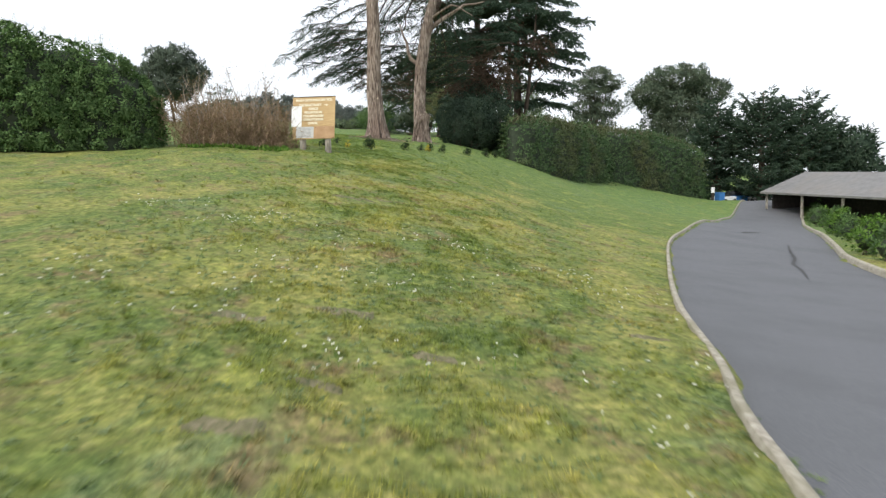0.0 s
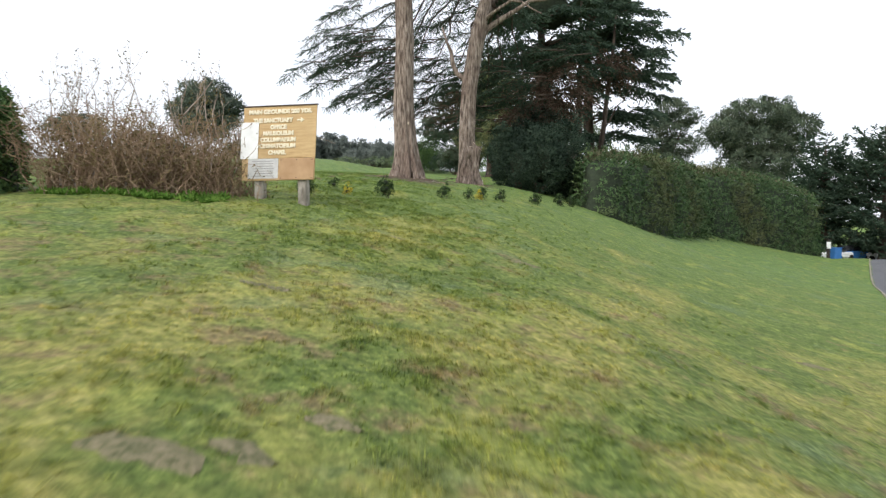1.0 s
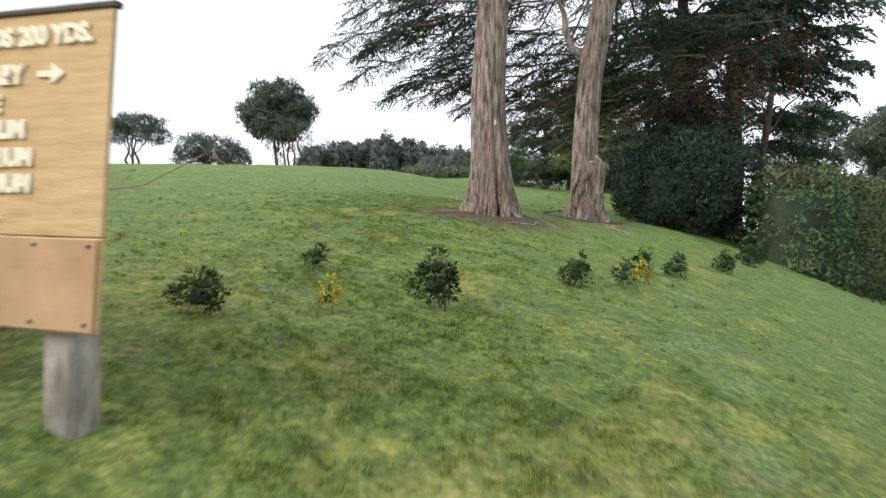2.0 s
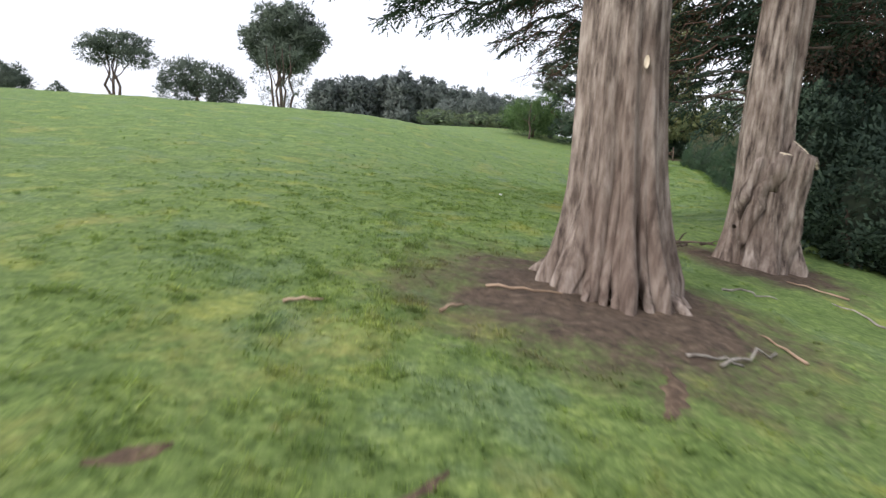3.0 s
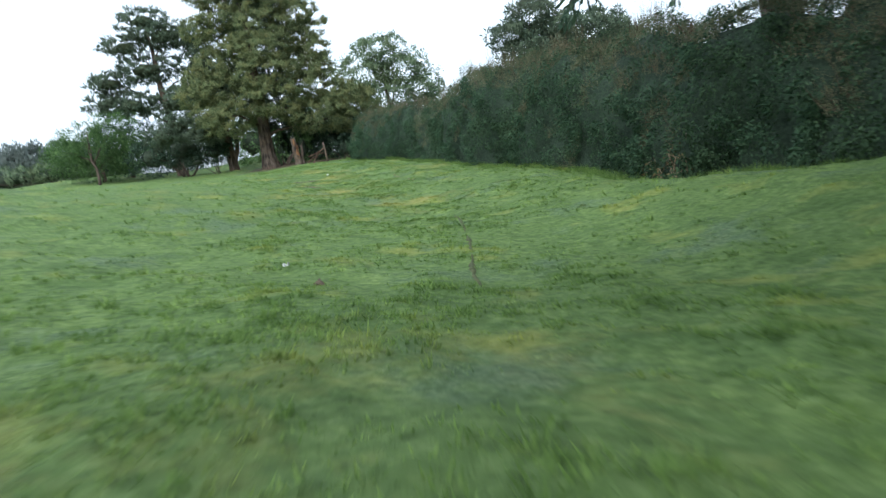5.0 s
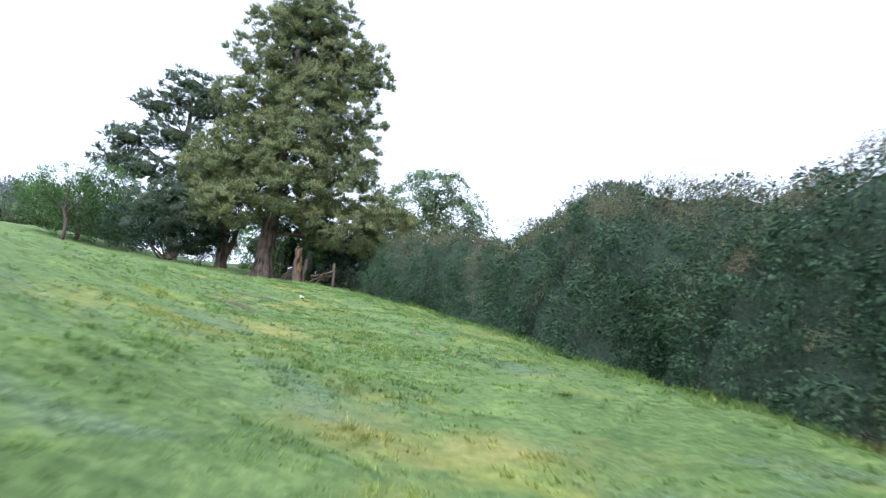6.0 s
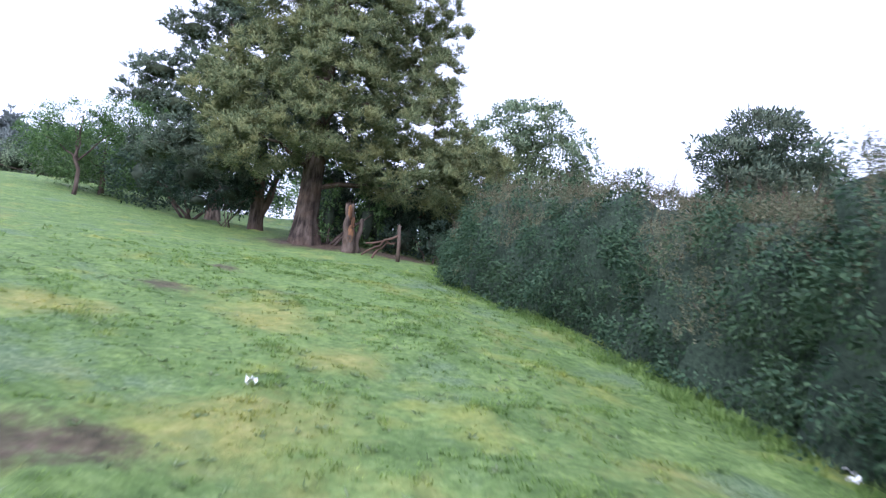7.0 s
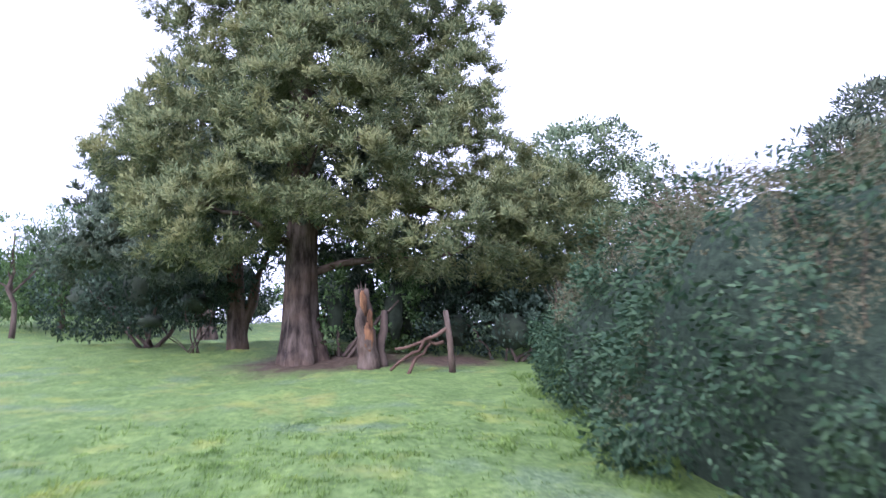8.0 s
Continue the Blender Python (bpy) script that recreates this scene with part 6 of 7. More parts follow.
for k, (x, y, h, r, gold) in enumerate(ROW):
    bush("young_shrub", "small golden-leaved planted shrub on the lawn" if gold else ("bushy dark young evergreen shrub planted in the lawn" if h > 0.4 else "small dark young evergreen shrub planted in the lawn"),
         [(x, y, h * 0.40, r * 0.8, r * 0.8, h * 0.36), (x + 0.02, y, h * 0.75, r * 0.45, r * 0.45, h * 0.27)], L_GOLD if gold else L_SHRUB, 60 + k, 70, 16, 0.055, 0.05, 0.02, 3, 0.45, group="row of young shrubs")


# ---------- details of the two old cypresses ----------
def trunk_details():
    rng = np.random.default_rng(71)
    z1 = float(land(*B1))
    scar = thing("pruning_scar", "pale healed pruning scar on the straight cypress trunk", "scar", (B1[0] + 0.2, B1[1] - 0.33, z1 + 2.1))
    th = np.linspace(0, 2 * np.pi, 13)[:-1]
    ring = np.stack([0.024 * np.cos(th), 0 * th - 0.02, 0.06 * np.sin(th)], -1) + np.array([B1[0] + 0.10, B1[1] - 0.365, z1 + 2.1])
    inner = ring + np.array([0, 0.06, 0])
    v = np.vstack([ring, inner, ring.mean(0)[None] + np.array([[0, 0.012, 0]])])
    j = np.arange(12)
    part("scar_wood", v, [np.stack([j, (j + 1) % 12, 12 + (j + 1) % 12, 12 + j], -1), np.stack([np.full(12, 24), (j + 1) % 12, j], -1)], M_CUT, scar)
    # the sawn stub and burrs of the leaning trunk
    z2 = float(land(*B2))
    stub = thing("sawn_stub", "thick sawn-off branch stub with a pale cut face", "branch stub", (B2[0] + 0.35, B2[1] - 0.3, z2 + 1.75))
    rows = [(0.20, -0.20, -0.25, 0.34), (0.22, -0.22, 0.15, 0.30), (0.27, -0.24, 0.55, 0.25), (0.30, -0.26, 0.95, 0.235), (0.33, -0.28, 1.30, 0.225), (0.40, -0.30, 1.58, 0.215), (0.47, -0.31, 1.80, 0.20)]
    fine = smooth_path([(z, dx, dy, r) for dx, dy, z, r in rows], 0.06)
    line = np.column_stack([B2[0] + fine[:, 1], B2[1] + fine[:, 2], z2 + fine[:, 0]])
    twisted = lambda a, k, p: 1 + 0.13 * np.cos(4 * a + 0.16 * k) + 0.09 * np.cos(7 * a - 0.22 * k) + 0.05 * np.cos(13 * a + 0.3 * k) + 0.06 * np.sin(0.5 * k + 2 * a)
    v, f = tube(line, fine[:, 3], 40, twisted)
    ring = v[(len(line) - 1) * 40:len(line) * 40]
    ring[:, 2] -= 0.62 * (ring[:, 0] - line[-1, 0]) + 0.10
    v[-1] = ring.mean(0)
    part("stub_wood", v, f, M_BARK, stub, "thick twisted second stem", True)
    lift = np.array([0.006, -0.004, 0.010])
    inset = ring.mean(0) + (ring - ring.mean(0)) * 0.97
    v = np.vstack([inset + lift, inset - 2 * lift, ring.mean(0)[None] + lift])
    j = np.arange(40)
    part("cut_face", v, [np.stack([j, 40 + j, 40 + (j + 1) % 40, (j + 1) % 40], -1), np.stack([np.full(40, 80), j, (j + 1) % 40], -1)], M_CUT, stub, "pale slanted sawn face")
    small = np.array([(B2[0] + 0.10, B2[1] - 0.34, z2 + 1.15), (B2[0] + 0.12, B2[1] - 0.40, z2 + 1.45), (B2[0] + 0.15, B2[1] - 0.43, z2 + 1.70)])
    v, f = tube(small, [0.13, 0.11, 0.095], 18, lambda a, k, p: 1 + 0.10 * np.cos(3 * a + k) + 0.05 * np.cos(8 * a))
    part("small_stub", v, f, M_BARK, stub, "smaller sawn stub beside it", True)
    v, f = tube(np.array([small[-1] - np.array([0, 0, 0.01]), small[-1] + np.array([0.003, -0.004, 0.012])]), [0.088, 0.085], 18)
    part("cut_face", v, f, M_CUT, stub, "pale sawn face")
    for k in range(9):
        a = rng.uniform(-2.6, 0.2)
        h = rng.uniform(0.4, 1.3)
        c = np.array([B2[0] + 0.38 * math.cos(a), B2[1] + 0.38 * math.sin(a), z2 + h])
        twist = 0.16 * np.array([-math.sin(a), math.cos(a), 0])
        line = bent(c - np.array([0, 0, 0.6]) - twist + 0.06 * np.array([math.cos(a), math.sin(a), 0]), c + np.array([0, 0, 0.6]) + twist, 0, rng, 9, 0.07)
        v, f = tube(line, 0.075 * np.sin(np.linspace(0.25, np.pi - 0.25, 9)) + 0.02, 12, lambda q, k2, p: 1 + 0.15 * np.cos(3 * q + k2))
        part("burr", v, f, M_BARK, stub, "", True)


trunk_details()


# ---------- things under the great pine ----------
def broken_trunk():
    x, y = 0.12, 87.5
    z = float(land(x, y))
    t = thing("broken_trunk", "broken dark trunk with torn orange wood beside the pine", "tree", (x, y, z))
    rng = np.random.default_rng(81)
    rough = lambda a, k, p: 1 + 0.16 * np.cos(3 * a + k * 0.6) + 0.09 * np.cos(8 * a + k) + 0.05 * np.cos(13 * a - k)
    v, f = tube(bent((x, y, z - 0.1), (x - 0.10, y, z + 1.38), 0, rng, 12, 0.04), np.linspace(0.19, 0.11, 12), 24, rough)
    part("bark_shell", v, f, M_BARK_PINE, t, "", True)
    for cx, h, w, tall in ((0.02, 0.52, 0.085, 0.26), (-0.06, 1.12, 0.06, 0.22), (0.05, 0.85, 0.045, 0.16)):
        v, f = tube(bent((x + cx, y - 0.13, z + h - tall), (x + cx - 0.03, y - 0.13, z + h + tall), 0, rng, 8, 0.05), w * np.sin(np.linspace(0.25, np.pi - 0.25, 8)) + 0.006, 12, rough)
        part("torn_wood", v, f, M_TORN, t, "torn orange heartwood", True)
    v, f = tube(bent((x + 0.22, y + 0.1, z - 0.1), (x + 0.30, y + 0.1, z + 1.0), 0, rng), np.linspace(0.12, 0.05, 7), 12, rough)
    part("bark_slab", v, f, M_BARK_DARK, t, "", True)
    for k in range(5):
        v, f = tube(bent((x - 0.17 + 0.035 * k, y, z + 1.28), (x - 0.2 + 0.045 * k, y + 0.02, z + 1.42 + 0.06 * (k % 3)), 0, rng, 4), [0.03, 0.02, 0.012, 0.003], 5)
        part("splinter", v, f, M_BARK_PINE, t)


broken_trunk()


def old_post():
    x, y = 1.42, 86.6
    z = float(land(x, y))
    t = thing("fence_post", "rough leaning timber post with a broken rail", "post", (x, y, z))
    v, f = tube(np.array([(x + 0.02, y, z - 0.2), (x, y, z + 0.5), (x - 0.05, y, z + 1.02)]), [0.06, 0.052, 0.045], 10, lambda a, k, p: 1 + 0.1 * np.cos(3 * a + k))
    part("post_wood", v, f, M_BARK_PINE, t, "weathered brown timber", True)
    rng = np.random.default_rng(82)
    for a, b in (((x - 0.05, y, z + 0.72), (x - 1.0, y + 0.1, z + 0.08)), ((x - 0.1, y + 0.05, z + 0.5), (x - 0.9, y + 0.2, z + 0.42)), ((x - 0.75, y, z - 0.05), (x - 0.3, y + 0.1, z + 0.5))):
        v, f = tube(bent(a, b, 0.02, rng), np.linspace(0.035, 0.025, 7), 7)
        part("rail", v, f, M_DEADTWIG, t, "", True)


old_post()
bush("evergreen_shrub", "dark low shrub in the shade beside the hedge end", [(3.0, 88.6, 0.55, 0.9, 0.7, 0.75), (4.2, 88.4, 0.7, 0.9, 0.8, 0.9), (2.0, 89.4, 0.5, 0.8, 0.7, 0.7)], L_CYP, 83, 6, 26, 0.2, 0.10, 0.05)
bush("ivy_clump", "hanging dark ivy beside the broken trunk", [(-0.45, 89.5, 0.9, 0.35, 0.3, 1.0), (0.75, 89.3, 0.9, 0.4, 0.35, 1.1), (1.0, 90.0, 0.8, 0.5, 0.4, 1.0)], L_LAUREL, 84, 8, 26, 0.16, 0.09, 0.05)
bush("evergreen_shrub", "low dark spreading shrub with bare stems under the pines", [(-3.75, 92.4, 1.15, 0.9, 0.8, 0.45), (-4.7, 92.3, 0.75, 0.6, 0.5, 0.3), (-3.0, 92.6, 1.5, 0.8, 0.7, 0.4)], L_CYP, 85, 7, 26, 0.16, 0.09, 0.045, 7)
bush("evergreen_shrub", "dark bushy growth between the pine stems", [(-5.2, 94.5, 1.6, 1.6, 1.2, 1.2), (-7.0, 95.5, 1.3, 1.4, 1.2, 1.1), (-3.4, 95.5, 1.7, 1.4, 1.2, 1.3)], L_CYP, 86, 5, 26, 0.25, 0.12, 0.06)
bush("evergreen_shrub", "dark shrubs filling the shade behind the broken trunk", [(1.6, 92.0, 1.3, 1.4, 1.0, 1.6), (3.6, 91.6, 1.2, 1.5, 1.0, 1.5), (5.2, 91.4, 1.2, 1.3, 1.0, 1.4), (0.2, 92.6, 1.2, 0.9, 0.9, 1.4)], L_CYP, 88, 7, 34, 0.26, 0.11, 0.055)
far_tree("evergreen_tree", "small green tree with a leaning pale trunk on the lawn", (-10.6, 99.0), 4.0, [(-0.4, 0.4, 3.0, 1.4, 1.1, 0.9), (1.4, 2.0, 3.6, 1.6, 1.3, 1.0), (-1.6, 0.5, 2.4, 1.1, 1.0, 0.7)], L_LAUREL, 87, 0.13, 6, 34, 0.11, clump=0.3)
far_tree("evergreen_tree", "dense low dark green tree at the edge of the lawn", (-10.6, 103.0), 3.2, [(0, 0, 2.2, 2.0, 1.5, 1.2), (1.8, 0, 1.9, 1.7, 1.4, 1.2), (-1.9, 0, 1.8, 1.6, 1.3, 1.1), (0.2, 0, 1.0, 2.6, 1.4, 0.9)], L_LAUREL, 89, 0.16, 6.0, 26, 0.16, clump=0.32)
far_tree("evergreen_tree", "dense dark rounded tree at the lawn's edge", (-9.0, 106.5), 4.4, [(-1.0, 0, 2.7, 1.8, 1.4, 1.4), (1.2, 0, 2.5, 2.0, 1.5, 1.5), (3.0, 0, 2.0, 1.6, 1.4, 1.3), (0.4, -0.4, 1.2, 2.4, 1.4, 1.0)], L_CYP, 88, 0.15, 5, 34, 0.16, clump=0.32)
bush("evergreen_shrub", "straggling pale shrubs at the far edge of the lawn", [(-14.5, 112.0, 0.7, 2.4, 1.0, 0.9), (-18.0, 112.0, 0.8, 2.4, 1.0, 1.0), (-10.0, 113.0, 0.8, 2.6, 1.0, 0.9), (-5.0, 113.0, 0.9, 2.6, 1.0, 1.0), (-22.5, 111.0, 0.8, 2.4, 1.0, 1.0)], L_BROAD, 89, 5, 26, 0.25, 0.14, 0.07)
bush("evergreen_shrub", "shrubbery closing the view beyond the pine", [(0.0, 104.0, 1.6, 2.6, 1.2, 1.8), (4.5, 104.0, 1.7, 2.6, 1.2, 1.9), (8.5, 103.0, 1.3, 2.4, 1.2, 1.5)], L_LAUREL, 90, 5, 26, 0.3, 0.15, 0.08)


# ---------- beyond the drive: shed, vehicles, plants ----------
def shed():
    p0, p1 = np.array([28.8, 62.2]), np.array([34.5, 36.0])
    d = (p1 - p0) / np.linalg.norm(p1 - p0)
    s = np.array([-d[1], d[0]])
    if s[0] < 0:
        s = -s
    L = float(np.linalg.norm(p1 - p0))
    z0, z1 = float(land(*p0)), float(land(*p1))
    t = thing("open_shed", "long low open-fronted shed with grey sheet roof and dark boards", "shed", (float(p0[0]), float(p0[1]), z0))

    def pt(a, b, z):
        q = p0 + d * a + s * b
        return (q[0], q[1], z)
    eave0, eave1, rise = 0.75, 0.15, 1.75
    def slab(quad, thick):
        q = np.array(quad, float)
        low = q - np.array([0, 0, thick])
        v = np.vstack([q, low])
        return v, np.array([[0, 1, 2, 3], [7, 6, 5, 4], [0, 4, 5, 1], [1, 5, 6, 2], [2, 6, 7, 3], [3, 7, 4, 0]])
    v, f = slab([pt(-0.3, -0.6, eave0), pt(L + 0.3, -0.6, eave1), pt(L + 0.3, 4, eave1 + rise), pt(-0.3, 4, eave0 + rise)], 0.16)
    part("roof", v, f, M_ROOF, t, "grey corrugated sheet roof")
    v, f = slab([pt(0, 4.0, eave0 + rise - 0.2), pt(L, 4.0, eave1 + rise - 0.2), pt(L, 4.2, eave1 + rise - 0.2), pt(0, 4.2, eave0 + rise - 0.2)], 4.2)
    part("back_wall", v, f, M_SHED, t)
    for a, e in ((0.0, eave0), (L - 0.15, eave1)):
        v, f = slab([pt(a, 0.4, e - 0.05), pt(a + 0.15, 0.4, e - 0.05), pt(a + 0.15, 4.0, e + rise - 0.35), pt(a, 4.0, e + rise - 0.35)], 3.2)
        part("end_wall", v, f, M_SHED, t)
    for k in range(7):
        a = 0.1 + (L - 0.2) * k / 6
        e = eave0 + (eave1 - eave0) * a / L
        zg = float(land(*(p0 + d * a)))
        v, f = solid_box(*pt(a, -0.2, (e + zg) / 2 - 0.1), 0.16, 0.16, e - zg - 0.1, math.atan2(d[1], d[0]))
        part("post", v, f, M_POST, t)


shed()


def verge_plants():
    rng = np.random.default_rng(95)
    n = len(kerb_line)
    idx = [i for i in range(n) if 14 < kerb_line[i, 1] < 64]
    for k in range(15):
        i = idx[int((k + 0.5) * len(idx) / 15)]
        q = kerb_line[i] + kerb_right[i] * (ROAD_W + rng.uniform(0.7, 1.5))
        h = rng.uniform(0.5, 1.2)
        bush("verge_shrub", "straggly green shrub on the verge before the shed" if h > 0.8 else "low green shrub on the verge before the shed", [(float(q[0]), float(q[1]), h * 0.5, h * 0.5, h * 0.5, h * 0.6), (float(q[0]) + 0.2, float(q[1]), h * 0.9, h * 0.35, h * 0.35, h * 0.4)],
             L_WEED if k % 3 == 0 else L_LAUREL, 96 + k, 9, 18, 0.16, 0.13, 0.05, 3, 0.55, group="verge shrubs")


verge_plants()


def vehicle(x, y, turn, material, name, label, length=3.6, h=1.4):
    """A far parked vehicle: body, cab glass, wheels."""
    z = float(land(x, y))
    t = thing(name, label, "vehicle", (x, y, z))
    v, f = solid_box(x, y, z + 0.30 + h * 0.25, length, 1.6, h * 0.5, turn, 0.12)
    part("body", v, f, material, t)
    c, s = math.cos(turn), math.sin(turn)
    v, f = solid_box(x - 0.2 * c, y - 0.2 * s, z + 0.30 + h * 0.68, length * 0.55, 1.4, h * 0.42, turn, 0.2)
    part("cabin", v, f, M_RED, t, "dark glazed cabin")
    for a in (-1, 1):
        for b in (-1, 1):
            wx, wy = x + a * length * 0.32 * c - b * 0.75 * s, y + a * length * 0.32 * s + b * 0.75 * c
            v, f = tube(np.array([(wx + 0.1 * s, wy - 0.1 * c, z + 0.3), (wx - 0.1 * s, wy + 0.1 * c, z + 0.3)]), [0.3, 0.3], 14)
            part("wheel", v, f, M_RUBBER, t)


vehicle(32.4, 77.8, 0.4, M_BLUE, "parked_van", "small blue vehicle parked at the end of the drive")
vehicle(35.0, 78.5, 0.2, M_WHITE, "parked_car", "white vehicle parked at the end of the drive", 3.4, 1.2)
vehicle(30.2, 75.8, 0.6, M_WHITE, "parked_car", "pale vehicle parked beside the hedge end", 2.6, 1.1)


def bin_thing(x, y):
    z = float(land(x, y))
    t = thing("wheeled_bin", "blue plastic bin at the end of the drive", "bin", (x, y, z))
    v, f = solid_box(x, y, z + 0.5, 0.8, 0.7, 1.0, 0.4, 0.05)
    part("body", v, f, M_BLUE, t)
    v, f = solid_box(x, y, z + 1.04, 0.86, 0.76, 0.07, 0.4, 0.02)
    part("lid", v, f, M_BLUE, t)


bin_thing(28.6, 72.8)


def marker(x, y):
    z = float(land(x, y))
    t = thing("marker_post", "dark post with a white plate beside the hedge end", "post", (x, y, z))
    v, f = solid_box(x, y, z + 0.8, 0.28, 0.14, 1.7, 0.3, 0.02)
    part("post_wood", v, f, M_SHED, t)
    v, f = solid_box(x - 0.02, y - 0.1, z + 1.15, 0.42, 0.03, 0.55, 0.3, 0.01)
    part("plate", v, f, M_WHITE, t, "blank white plate")


marker(27.0, 70.6)

# ---------- worn marks in the turf and on the drive ----------
seam([(8.2, 15.6), (8.7, 16.7), (9.2, 17.9), (9.7, 19.3), (10.7, 21.2), (11.6, 23.3), (12.7, 25.7)], 0.11, "tar_seam", M_TAR, "dark irregular tar-sealed crack in the asphalt", -0.033, seed=3)
seam([(12.6, 29.5), (13.2, 30.2), (13.9, 30.6)], 0.35, "tar_patch", M_TAR, "small dark stain on the asphalt", -0.033, seed=4)
for k, (pts, w, mat_) in enumerate([
        ([(-6.42, 34.2), (-6.3, 33.9), (-6.2, 33.55)], 0.16, M_SOIL), ([(-5.5, 33.45), (-5.2, 33.8), (-4.95, 34.05)], 0.12, M_SOIL), ([(-4.85, 34.0), (-4.7, 34.15)], 0.14, M_SOIL),
        ([(-5.1, 35.1), (-5.0, 35.5), (-4.9, 35.75)], 0.06, M_SOIL), ([(-3.8, 37.0), (-3.7, 37.5), (-3.72, 37.9)], 0.13, M_SOIL), ([(-6.3, 35.1), (-6.05, 35.35)], 0.08, M_SOIL),
        ([(-5.09, 55.55), (-5.04, 55.75), (-5.0, 55.95)], 0.07, M_SOIL), ([(-4.1, 55.2), (-3.9, 55.8), (-3.6, 56.5)], 0.04, M_TRACK), ([(-3.5, 56.75), (-3.3, 57.25), (-3.1, 57.8)], 0.035, M_TRACK), ([(-2.95, 58.2), (-2.6, 59.2), (-2.35, 60.0)], 0.04, M_TRACK),
        ([(-1.0, 65.6), (-0.85, 66.2), (-0.76, 66.8)], 0.05, M_STRAW), ([(-0.68, 67.6), (-0.62, 68.1), (-0.58, 68.5)], 0.06, M_STRAW),
        ([(-1.28, 6.35), (-1.01, 6.41), (-0.74, 6.32)], 0.3, M_THIN),
        ([(-2.11, 5.90), (-1.88, 5.96), (-1.65, 5.87)], 0.26, M_THIN),
        ([(-1.52, 3.67), (-1.29, 3.73), (-1.06, 3.64)], 0.26, M_THIN),
        ([(-1.09, 4.43), (-0.91, 4.49), (-0.73, 4.40)], 0.2, M_THIN),
        ([(1.80, 6.80), (2.00, 6.86), (2.20, 6.77)], 0.22, M_THIN),
        ([(-0.31, 5.29), (-0.13, 5.35), (0.05, 5.26)], 0.2, M_THIN),
        ([(-3.21, 18.83), (-2.94, 18.89), (-2.67, 18.80)], 0.3, M_THIN),
        ([(-2.58, 15.00), (-2.27, 15.06), (-1.96, 14.97)], 0.34, M_THIN),
        ([(-1.70, 15.91), (-1.52, 15.97), (-1.34, 15.88)], 0.2, M_THIN),
        ([(-2.03, 15.28), (-1.85, 15.34), (-1.67, 15.25)], 0.2, M_THIN),
        ([(4.40, 23.41), (4.67, 23.47), (4.94, 23.38)], 0.3, M_THIN),
        ([(-0.24, 24.56), (0.03, 24.62), (0.30, 24.53)], 0.3, M_THIN),
        ([(-2.56, 23.87), (-2.34, 23.93), (-2.11, 23.84)], 0.25, M_THIN)]):
    seam(pts, w, "bare_streak", mat_, "ragged streak of dry straw-coloured grass" if mat_ == M_STRAW else "ragged streak of bare brown soil in the turf", 0.02, "worn turf", 0.8, 100 + k)


# ---------- litter, sticks, flowers ----------
def stick(x, y, length, turn, r, seed, material, label):
    rng = np.random.default_rng(seed)
    dx, dy = length * math.cos(turn) / 2, length * math.sin(turn) / 2
    a = (x - dx, y - dy, float(ground_z(x - dx, y - dy)) + r)
    b = (x + dx, y + dy, float(ground_z(x + dx, y + dy)) + r)
    t = thing("fallen_stick", label, "stick", (x, y, a[2]))
    v, f = tube(bent(a, b, 0.02, rng, 7, 0.05), np.linspace(r, r * 0.5, 7), 6)
    part("stick_wood", v, f, material, t, "", True)


for k, (x, y, ln, tu) in enumerate([(-4.9, 39.0, 0.7, 0.1), (-3.0, 38.6, 0.9, 0.9), (-2.6, 39.2, 0.6, 2.0), (-3.3, 38.4, 0.5, 0.4), (-1.2, 43.0, 0.8, 2.6), (-2.4, 41.5, 0.7, 0.3), (-5.4, 38.2, 0.35, 1.2), (-1.0, 41.8, 0.9, 2.2), (-6.4, 37.5, 0.3, 0.5)]):
    stick(x, y, ln, tu, 0.016, 130 + k, M_POST if k % 2 else M_TWIG, "short dry fallen stick lying in the grass")


def fallen_branch(x, y):
    rng = np.random.default_rng(139)
    z = float(ground_z(x, y))
    t = thing("fallen_branch", "dark broken branch lying forked in the grass", "branch", (x, y, z))
    for a, b, rad in (((-0.55, 0.25, 0.03), (0.5, -0.2, 0.10), 0.035), ((-0.1, 0.05, 0.06), (0.15, 0.45, 0.22), 0.022), ((0.1, -0.05, 0.06), (-0.2, -0.45, 0.05), 0.02), ((0.3, -0.1, 0.08), (0.65, 0.2, 0.16), 0.018)):
        v, f = tube(bent((x + a[0], y + a[1], z + a[2]), (x + b[0], y + b[1], z + b[2]), 0, rng, 7, 0.1), np.linspace(rad, rad * 0.35, 7), 7)
        part("branch_wood", v, f, M_BARK_DARK, t, "", True)


fallen_branch(-2.9, 44.3)


def scrap(x, y, w, h, turn, material, label, seed):
    z = float(ground_z(x, y)) + 0.035
    t = thing("paper_scrap", label, "litter", (x, y, z))
    rng = np.random.default_rng(seed)
    g = np.linspace(-0.5, 0.5, 5)
    a, b = np.meshgrid(g, g, indexing="ij")
    c, s = math.cos(turn), math.sin(turn)
    bumps = rng.normal(0, 0.012, a.shape)
    top = np.stack([x + a * w * c - b * h * s, y + a * w * s + b * h * c, z + bumps + 0.01], -1).reshape(-1, 3)
    v = np.vstack([top, top - np.array([0, 0, 0.004])])
    i, j = np.meshgrid(np.arange(4), np.arange(4), indexing="ij")
    q = np.stack([i * 5 + j, (i + 1) * 5 + j, (i + 1) * 5 + j + 1, i * 5 + j + 1], -1).reshape(-1, 4)
    part("paper", v, np.vstack([q, q[:, ::-1] + 25]), material, t)


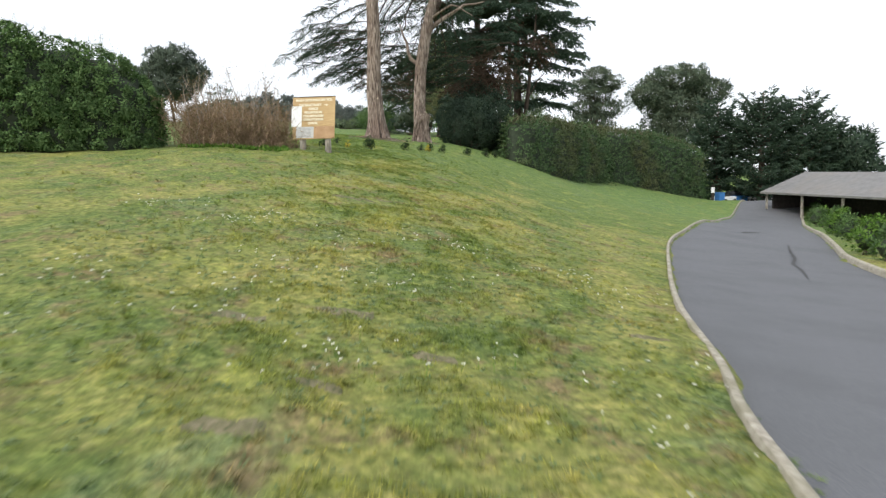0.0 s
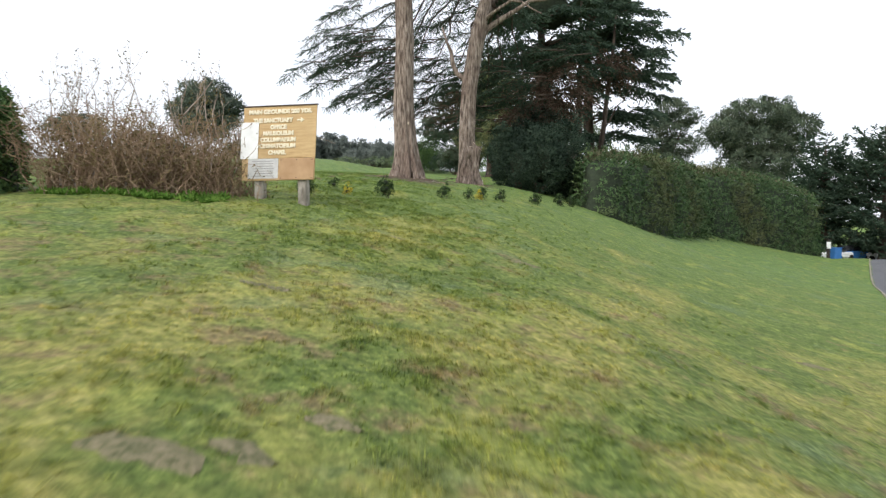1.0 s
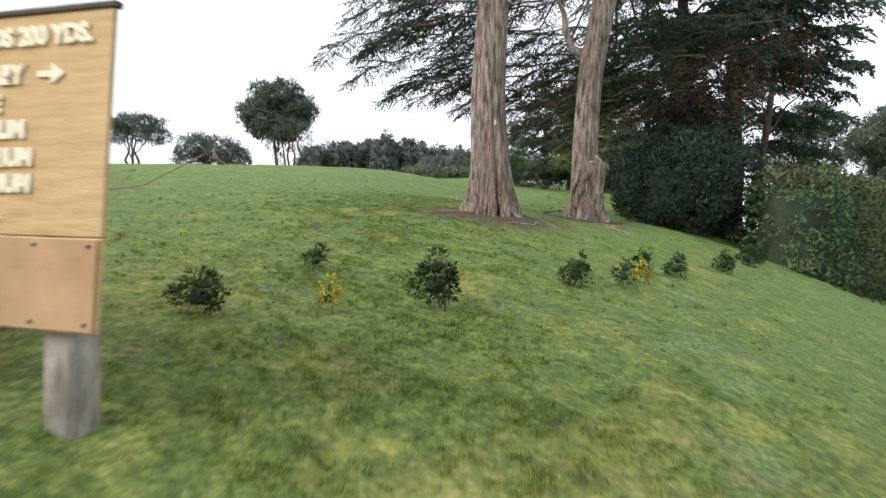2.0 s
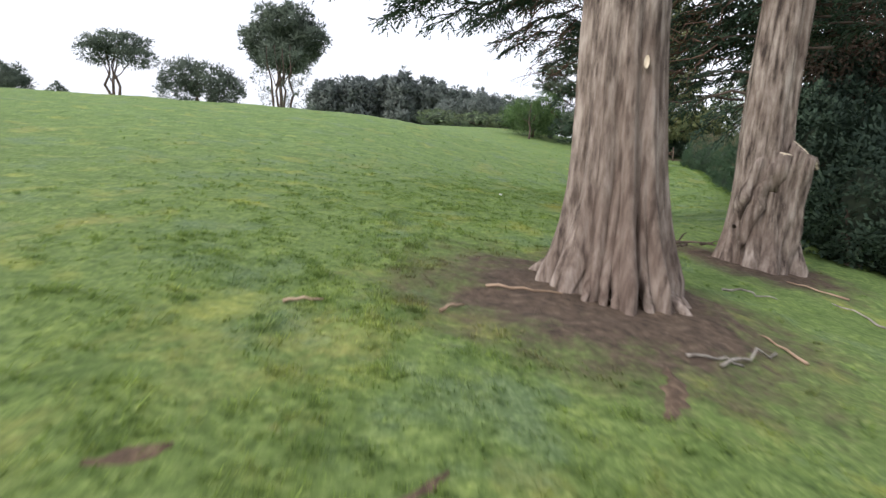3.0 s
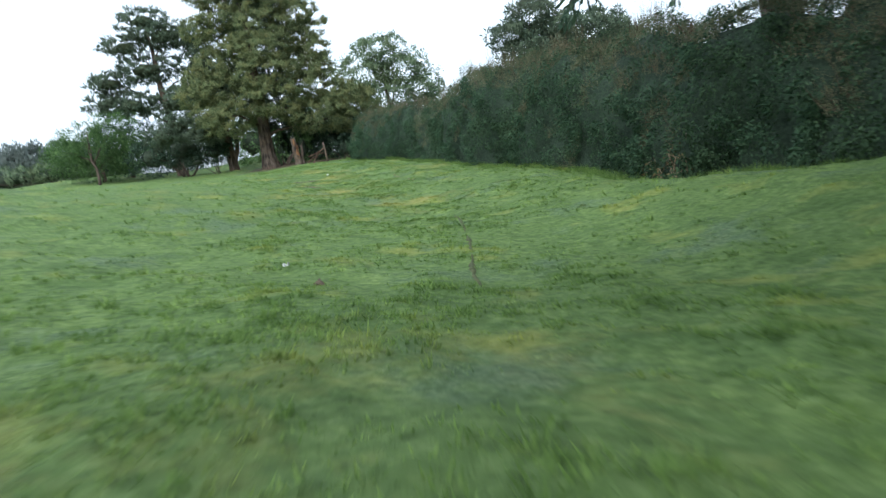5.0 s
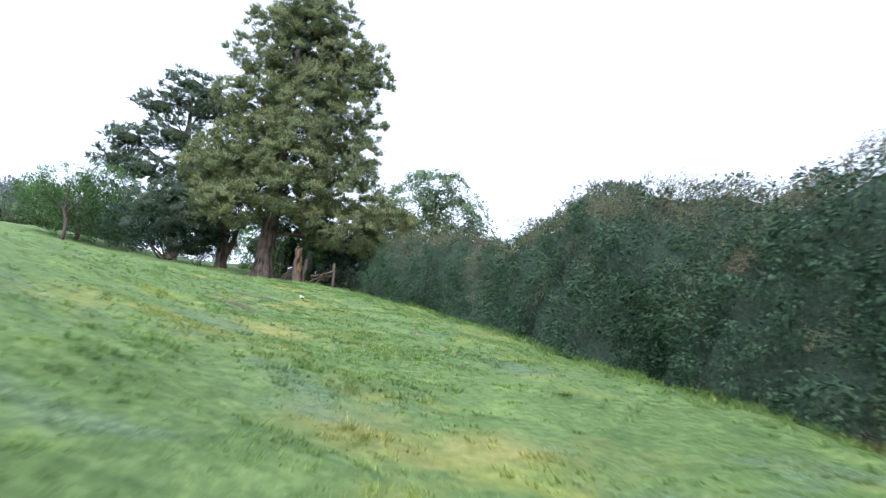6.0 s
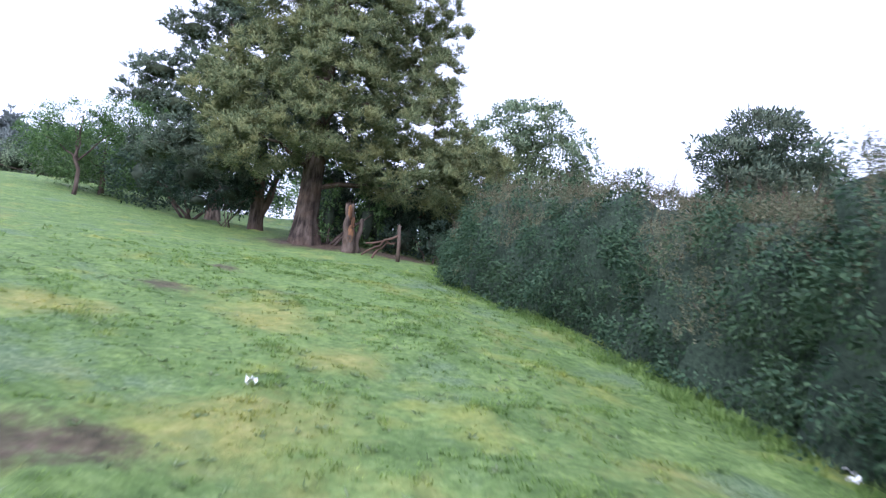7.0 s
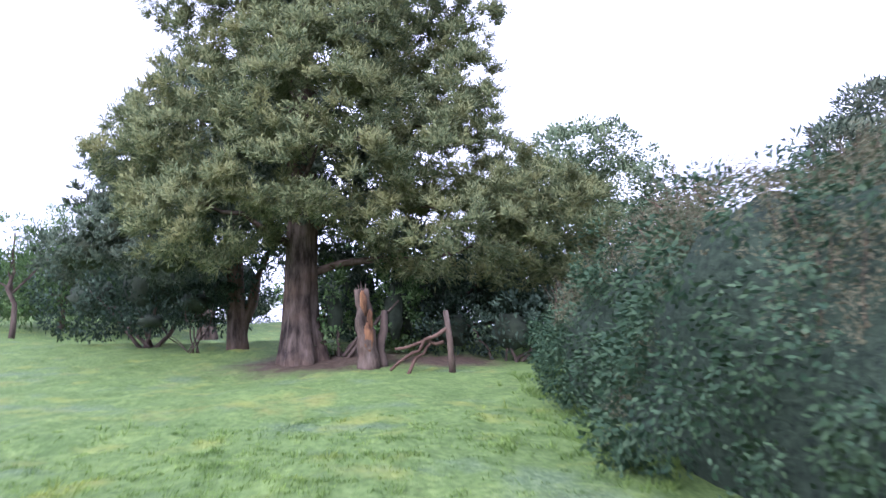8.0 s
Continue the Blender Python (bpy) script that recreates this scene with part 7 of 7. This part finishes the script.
scrap(-1.6, 71.97, 0.07, 0.04, 0.2, M_WHITE, "small white scrap lying in the grass", 140)
scrap(-6.15, 46.6, 0.07, 0.02, 0.6, M_WHITE, "narrow white scrap lying in the grass", 141)
scrap(2.2, 71.6, 0.11, 0.07, 0.9, M_PAPER, "crumpled pale litter at the foot of the hedge", 142)
scrap(1.95, 71.3, 0.08, 0.05, 0.2, M_WHITE, "crumpled white litter at the foot of the hedge", 143)
scrap(-5.15, 56.5, 0.05, 0.035, 0.4, M_PAPER, "small pale scrap lying in the grass", 144)


def scatter_flowers():
    rng = np.random.default_rng(150)
    centres = rng.uniform((-5, 2.5), (4, 12), (46, 2))
    pts = np.vstack([c + rng.normal(0, 0.28, (rng.integers(3, 14), 2)) for c in centres])
    pts = pts[pts[:, 0] < np.interp(pts[:, 1], [0, 10, 20], [1.2, 3.0, 6.0])]
    z = ground_z(pts[:, 0], pts[:, 1])
    n = len(pts)
    stems_a = np.column_stack([pts, z])
    top = np.column_stack([pts + rng.normal(0, 0.015, (n, 2)), z + rng.uniform(0.08, 0.16, n)])
    v1, f1 = leaves(stems_a, top - stems_a, np.linalg.norm(top - stems_a, axis=1), 0.006, rng)
    k = 5
    v2, f2 = leaves(np.repeat(top, k, 0), rng.normal(size=(n * k, 3)) * np.array([1, 1, 0.4]) + np.array([0, 0, 0.2]), 0.020, 0.015, rng)
    st = obj("flower_stalk_scatter", mesh_of("flower_stalk_scatter", v1, f1), L_WEED)
    tagged(st, "thin green flower stalks scattered through the turf", "wild flowers", kind="stuff")
    pe = obj("flower_scatter", mesh_of("flower_scatter", v2, f2), L_FLOWER)
    tagged(pe, "tiny white wild flowers scattered through the turf", "wild flowers", kind="stuff")


scatter_flowers()


# ---------- grass blades along the open lawn ----------
LAWN = smooth_path([(0.0, -1.0), (-0.5, 10.0), (-1.6, 20.0), (-4.0, 31.0), (-6.5, 39.0), (-6.8, 46.0), (-4.6, 55.5), (-2.2, 64.0), (-1.2, 72.0), (-0.4, 82.0)], 0.25)


def grass(name, per_m, half, height, seed, label, blades=11, upto=200.0, line=LAWN):
    """Tufts of leaning blades, thicker and longer where the turf is lumpy."""
    rng = np.random.default_rng(seed)
    n = int(len(line) * 0.25 * half * 2 * per_m)
    c = line[rng.integers(len(line), size=n), :2] + np.column_stack([rng.normal(0, half * 0.6, n), rng.uniform(-0.3, 0.3, n)])
    lump = tussock(c[:, 0], c[:, 1])
    c = c[rng.random(n) < np.clip((lump - 0.30) * 3.2, 0.12, 1)]
    dep = road_depth(c[:, 0], c[:, 1])
    ok = ((dep < -0.15) | (dep > 50)) & (c[:, 1] < upto)
    for x, y, r in TRUNKS:
        ok &= np.hypot(c[:, 0] - x, c[:, 1] - y) > r * 0.75 + 0.35 * rng.random(len(c))
    c = c[ok]
    n, k = len(c), blades
    tall = height * (0.55 + 0.6 * rng.random(n)) * np.clip(0.35 + 1.7 * (tussock(c[:, 0], c[:, 1]) - 0.25), 0.4, 1.6) * np.interp(c[:, 1], [24, 48], [1.5, 1.0])
    z = ground_z(c[:, 0], c[:, 1]) - 0.01
    a = rng.uniform(0, 2 * np.pi, n * k)
    spread = 0.045 * rng.random(n * k) ** 0.7
    base = np.repeat(np.column_stack([c, z]), k, 0) + np.column_stack([spread * np.cos(a), spread * np.sin(a), 0 * a])
    a = a + rng.normal(0, 0.7, n * k)
    sway = np.repeat(2 * np.pi * vnoise(c[:, 0], c[:, 1], 0.8, 7), k)
    over = rng.uniform(0.2, 1.5, n * k)
    lean = np.column_stack([over * np.cos(a) + 0.25 * np.cos(sway), over * np.sin(a) + 0.25 * np.sin(sway), np.ones(n * k)])
    side = np.column_stack([-np.sin(a), np.cos(a), np.zeros(n * k)])
    w = 0.0035 + 0.0045 * rng.random((n * k, 1))
    tip = base + lean * (np.repeat(tall, k) * (0.6 + 0.5 * rng.random(n * k)))[:, None]
    v = np.stack([base - side * w, base + side * w, tip], 1).reshape(-1, 3)
    ob = obj(name, mesh_of(name, v, np.arange(len(v)).reshape(-1, 3)), M_BLADE)
    tagged(ob, label, "grass", kind="stuff")


grass("grass_turf", 180, 2.8, 0.035, 160, "short uneven grass blades of the lawn")
HEDGE_FOOT = smooth_path([(0.85, 50.6), (1.1, 56.0), (1.6, 61.5), (1.85, 66.5), (1.9, 70.4), (2.1, 73.0), (2.25, 75.2), (1.5, 79.3), (2.1, 83.0), (2.9, 86.0)], 0.25)
grass("unmown_grass_growth", 110, 0.45, 0.13, 162, "longer unmown grass along the foot of the hedge", 12, line=HEDGE_FOOT)
grass("grass_tuft_growth", 6, 7.0, 0.07, 161, "longer grass tufts in the lawn", 14)
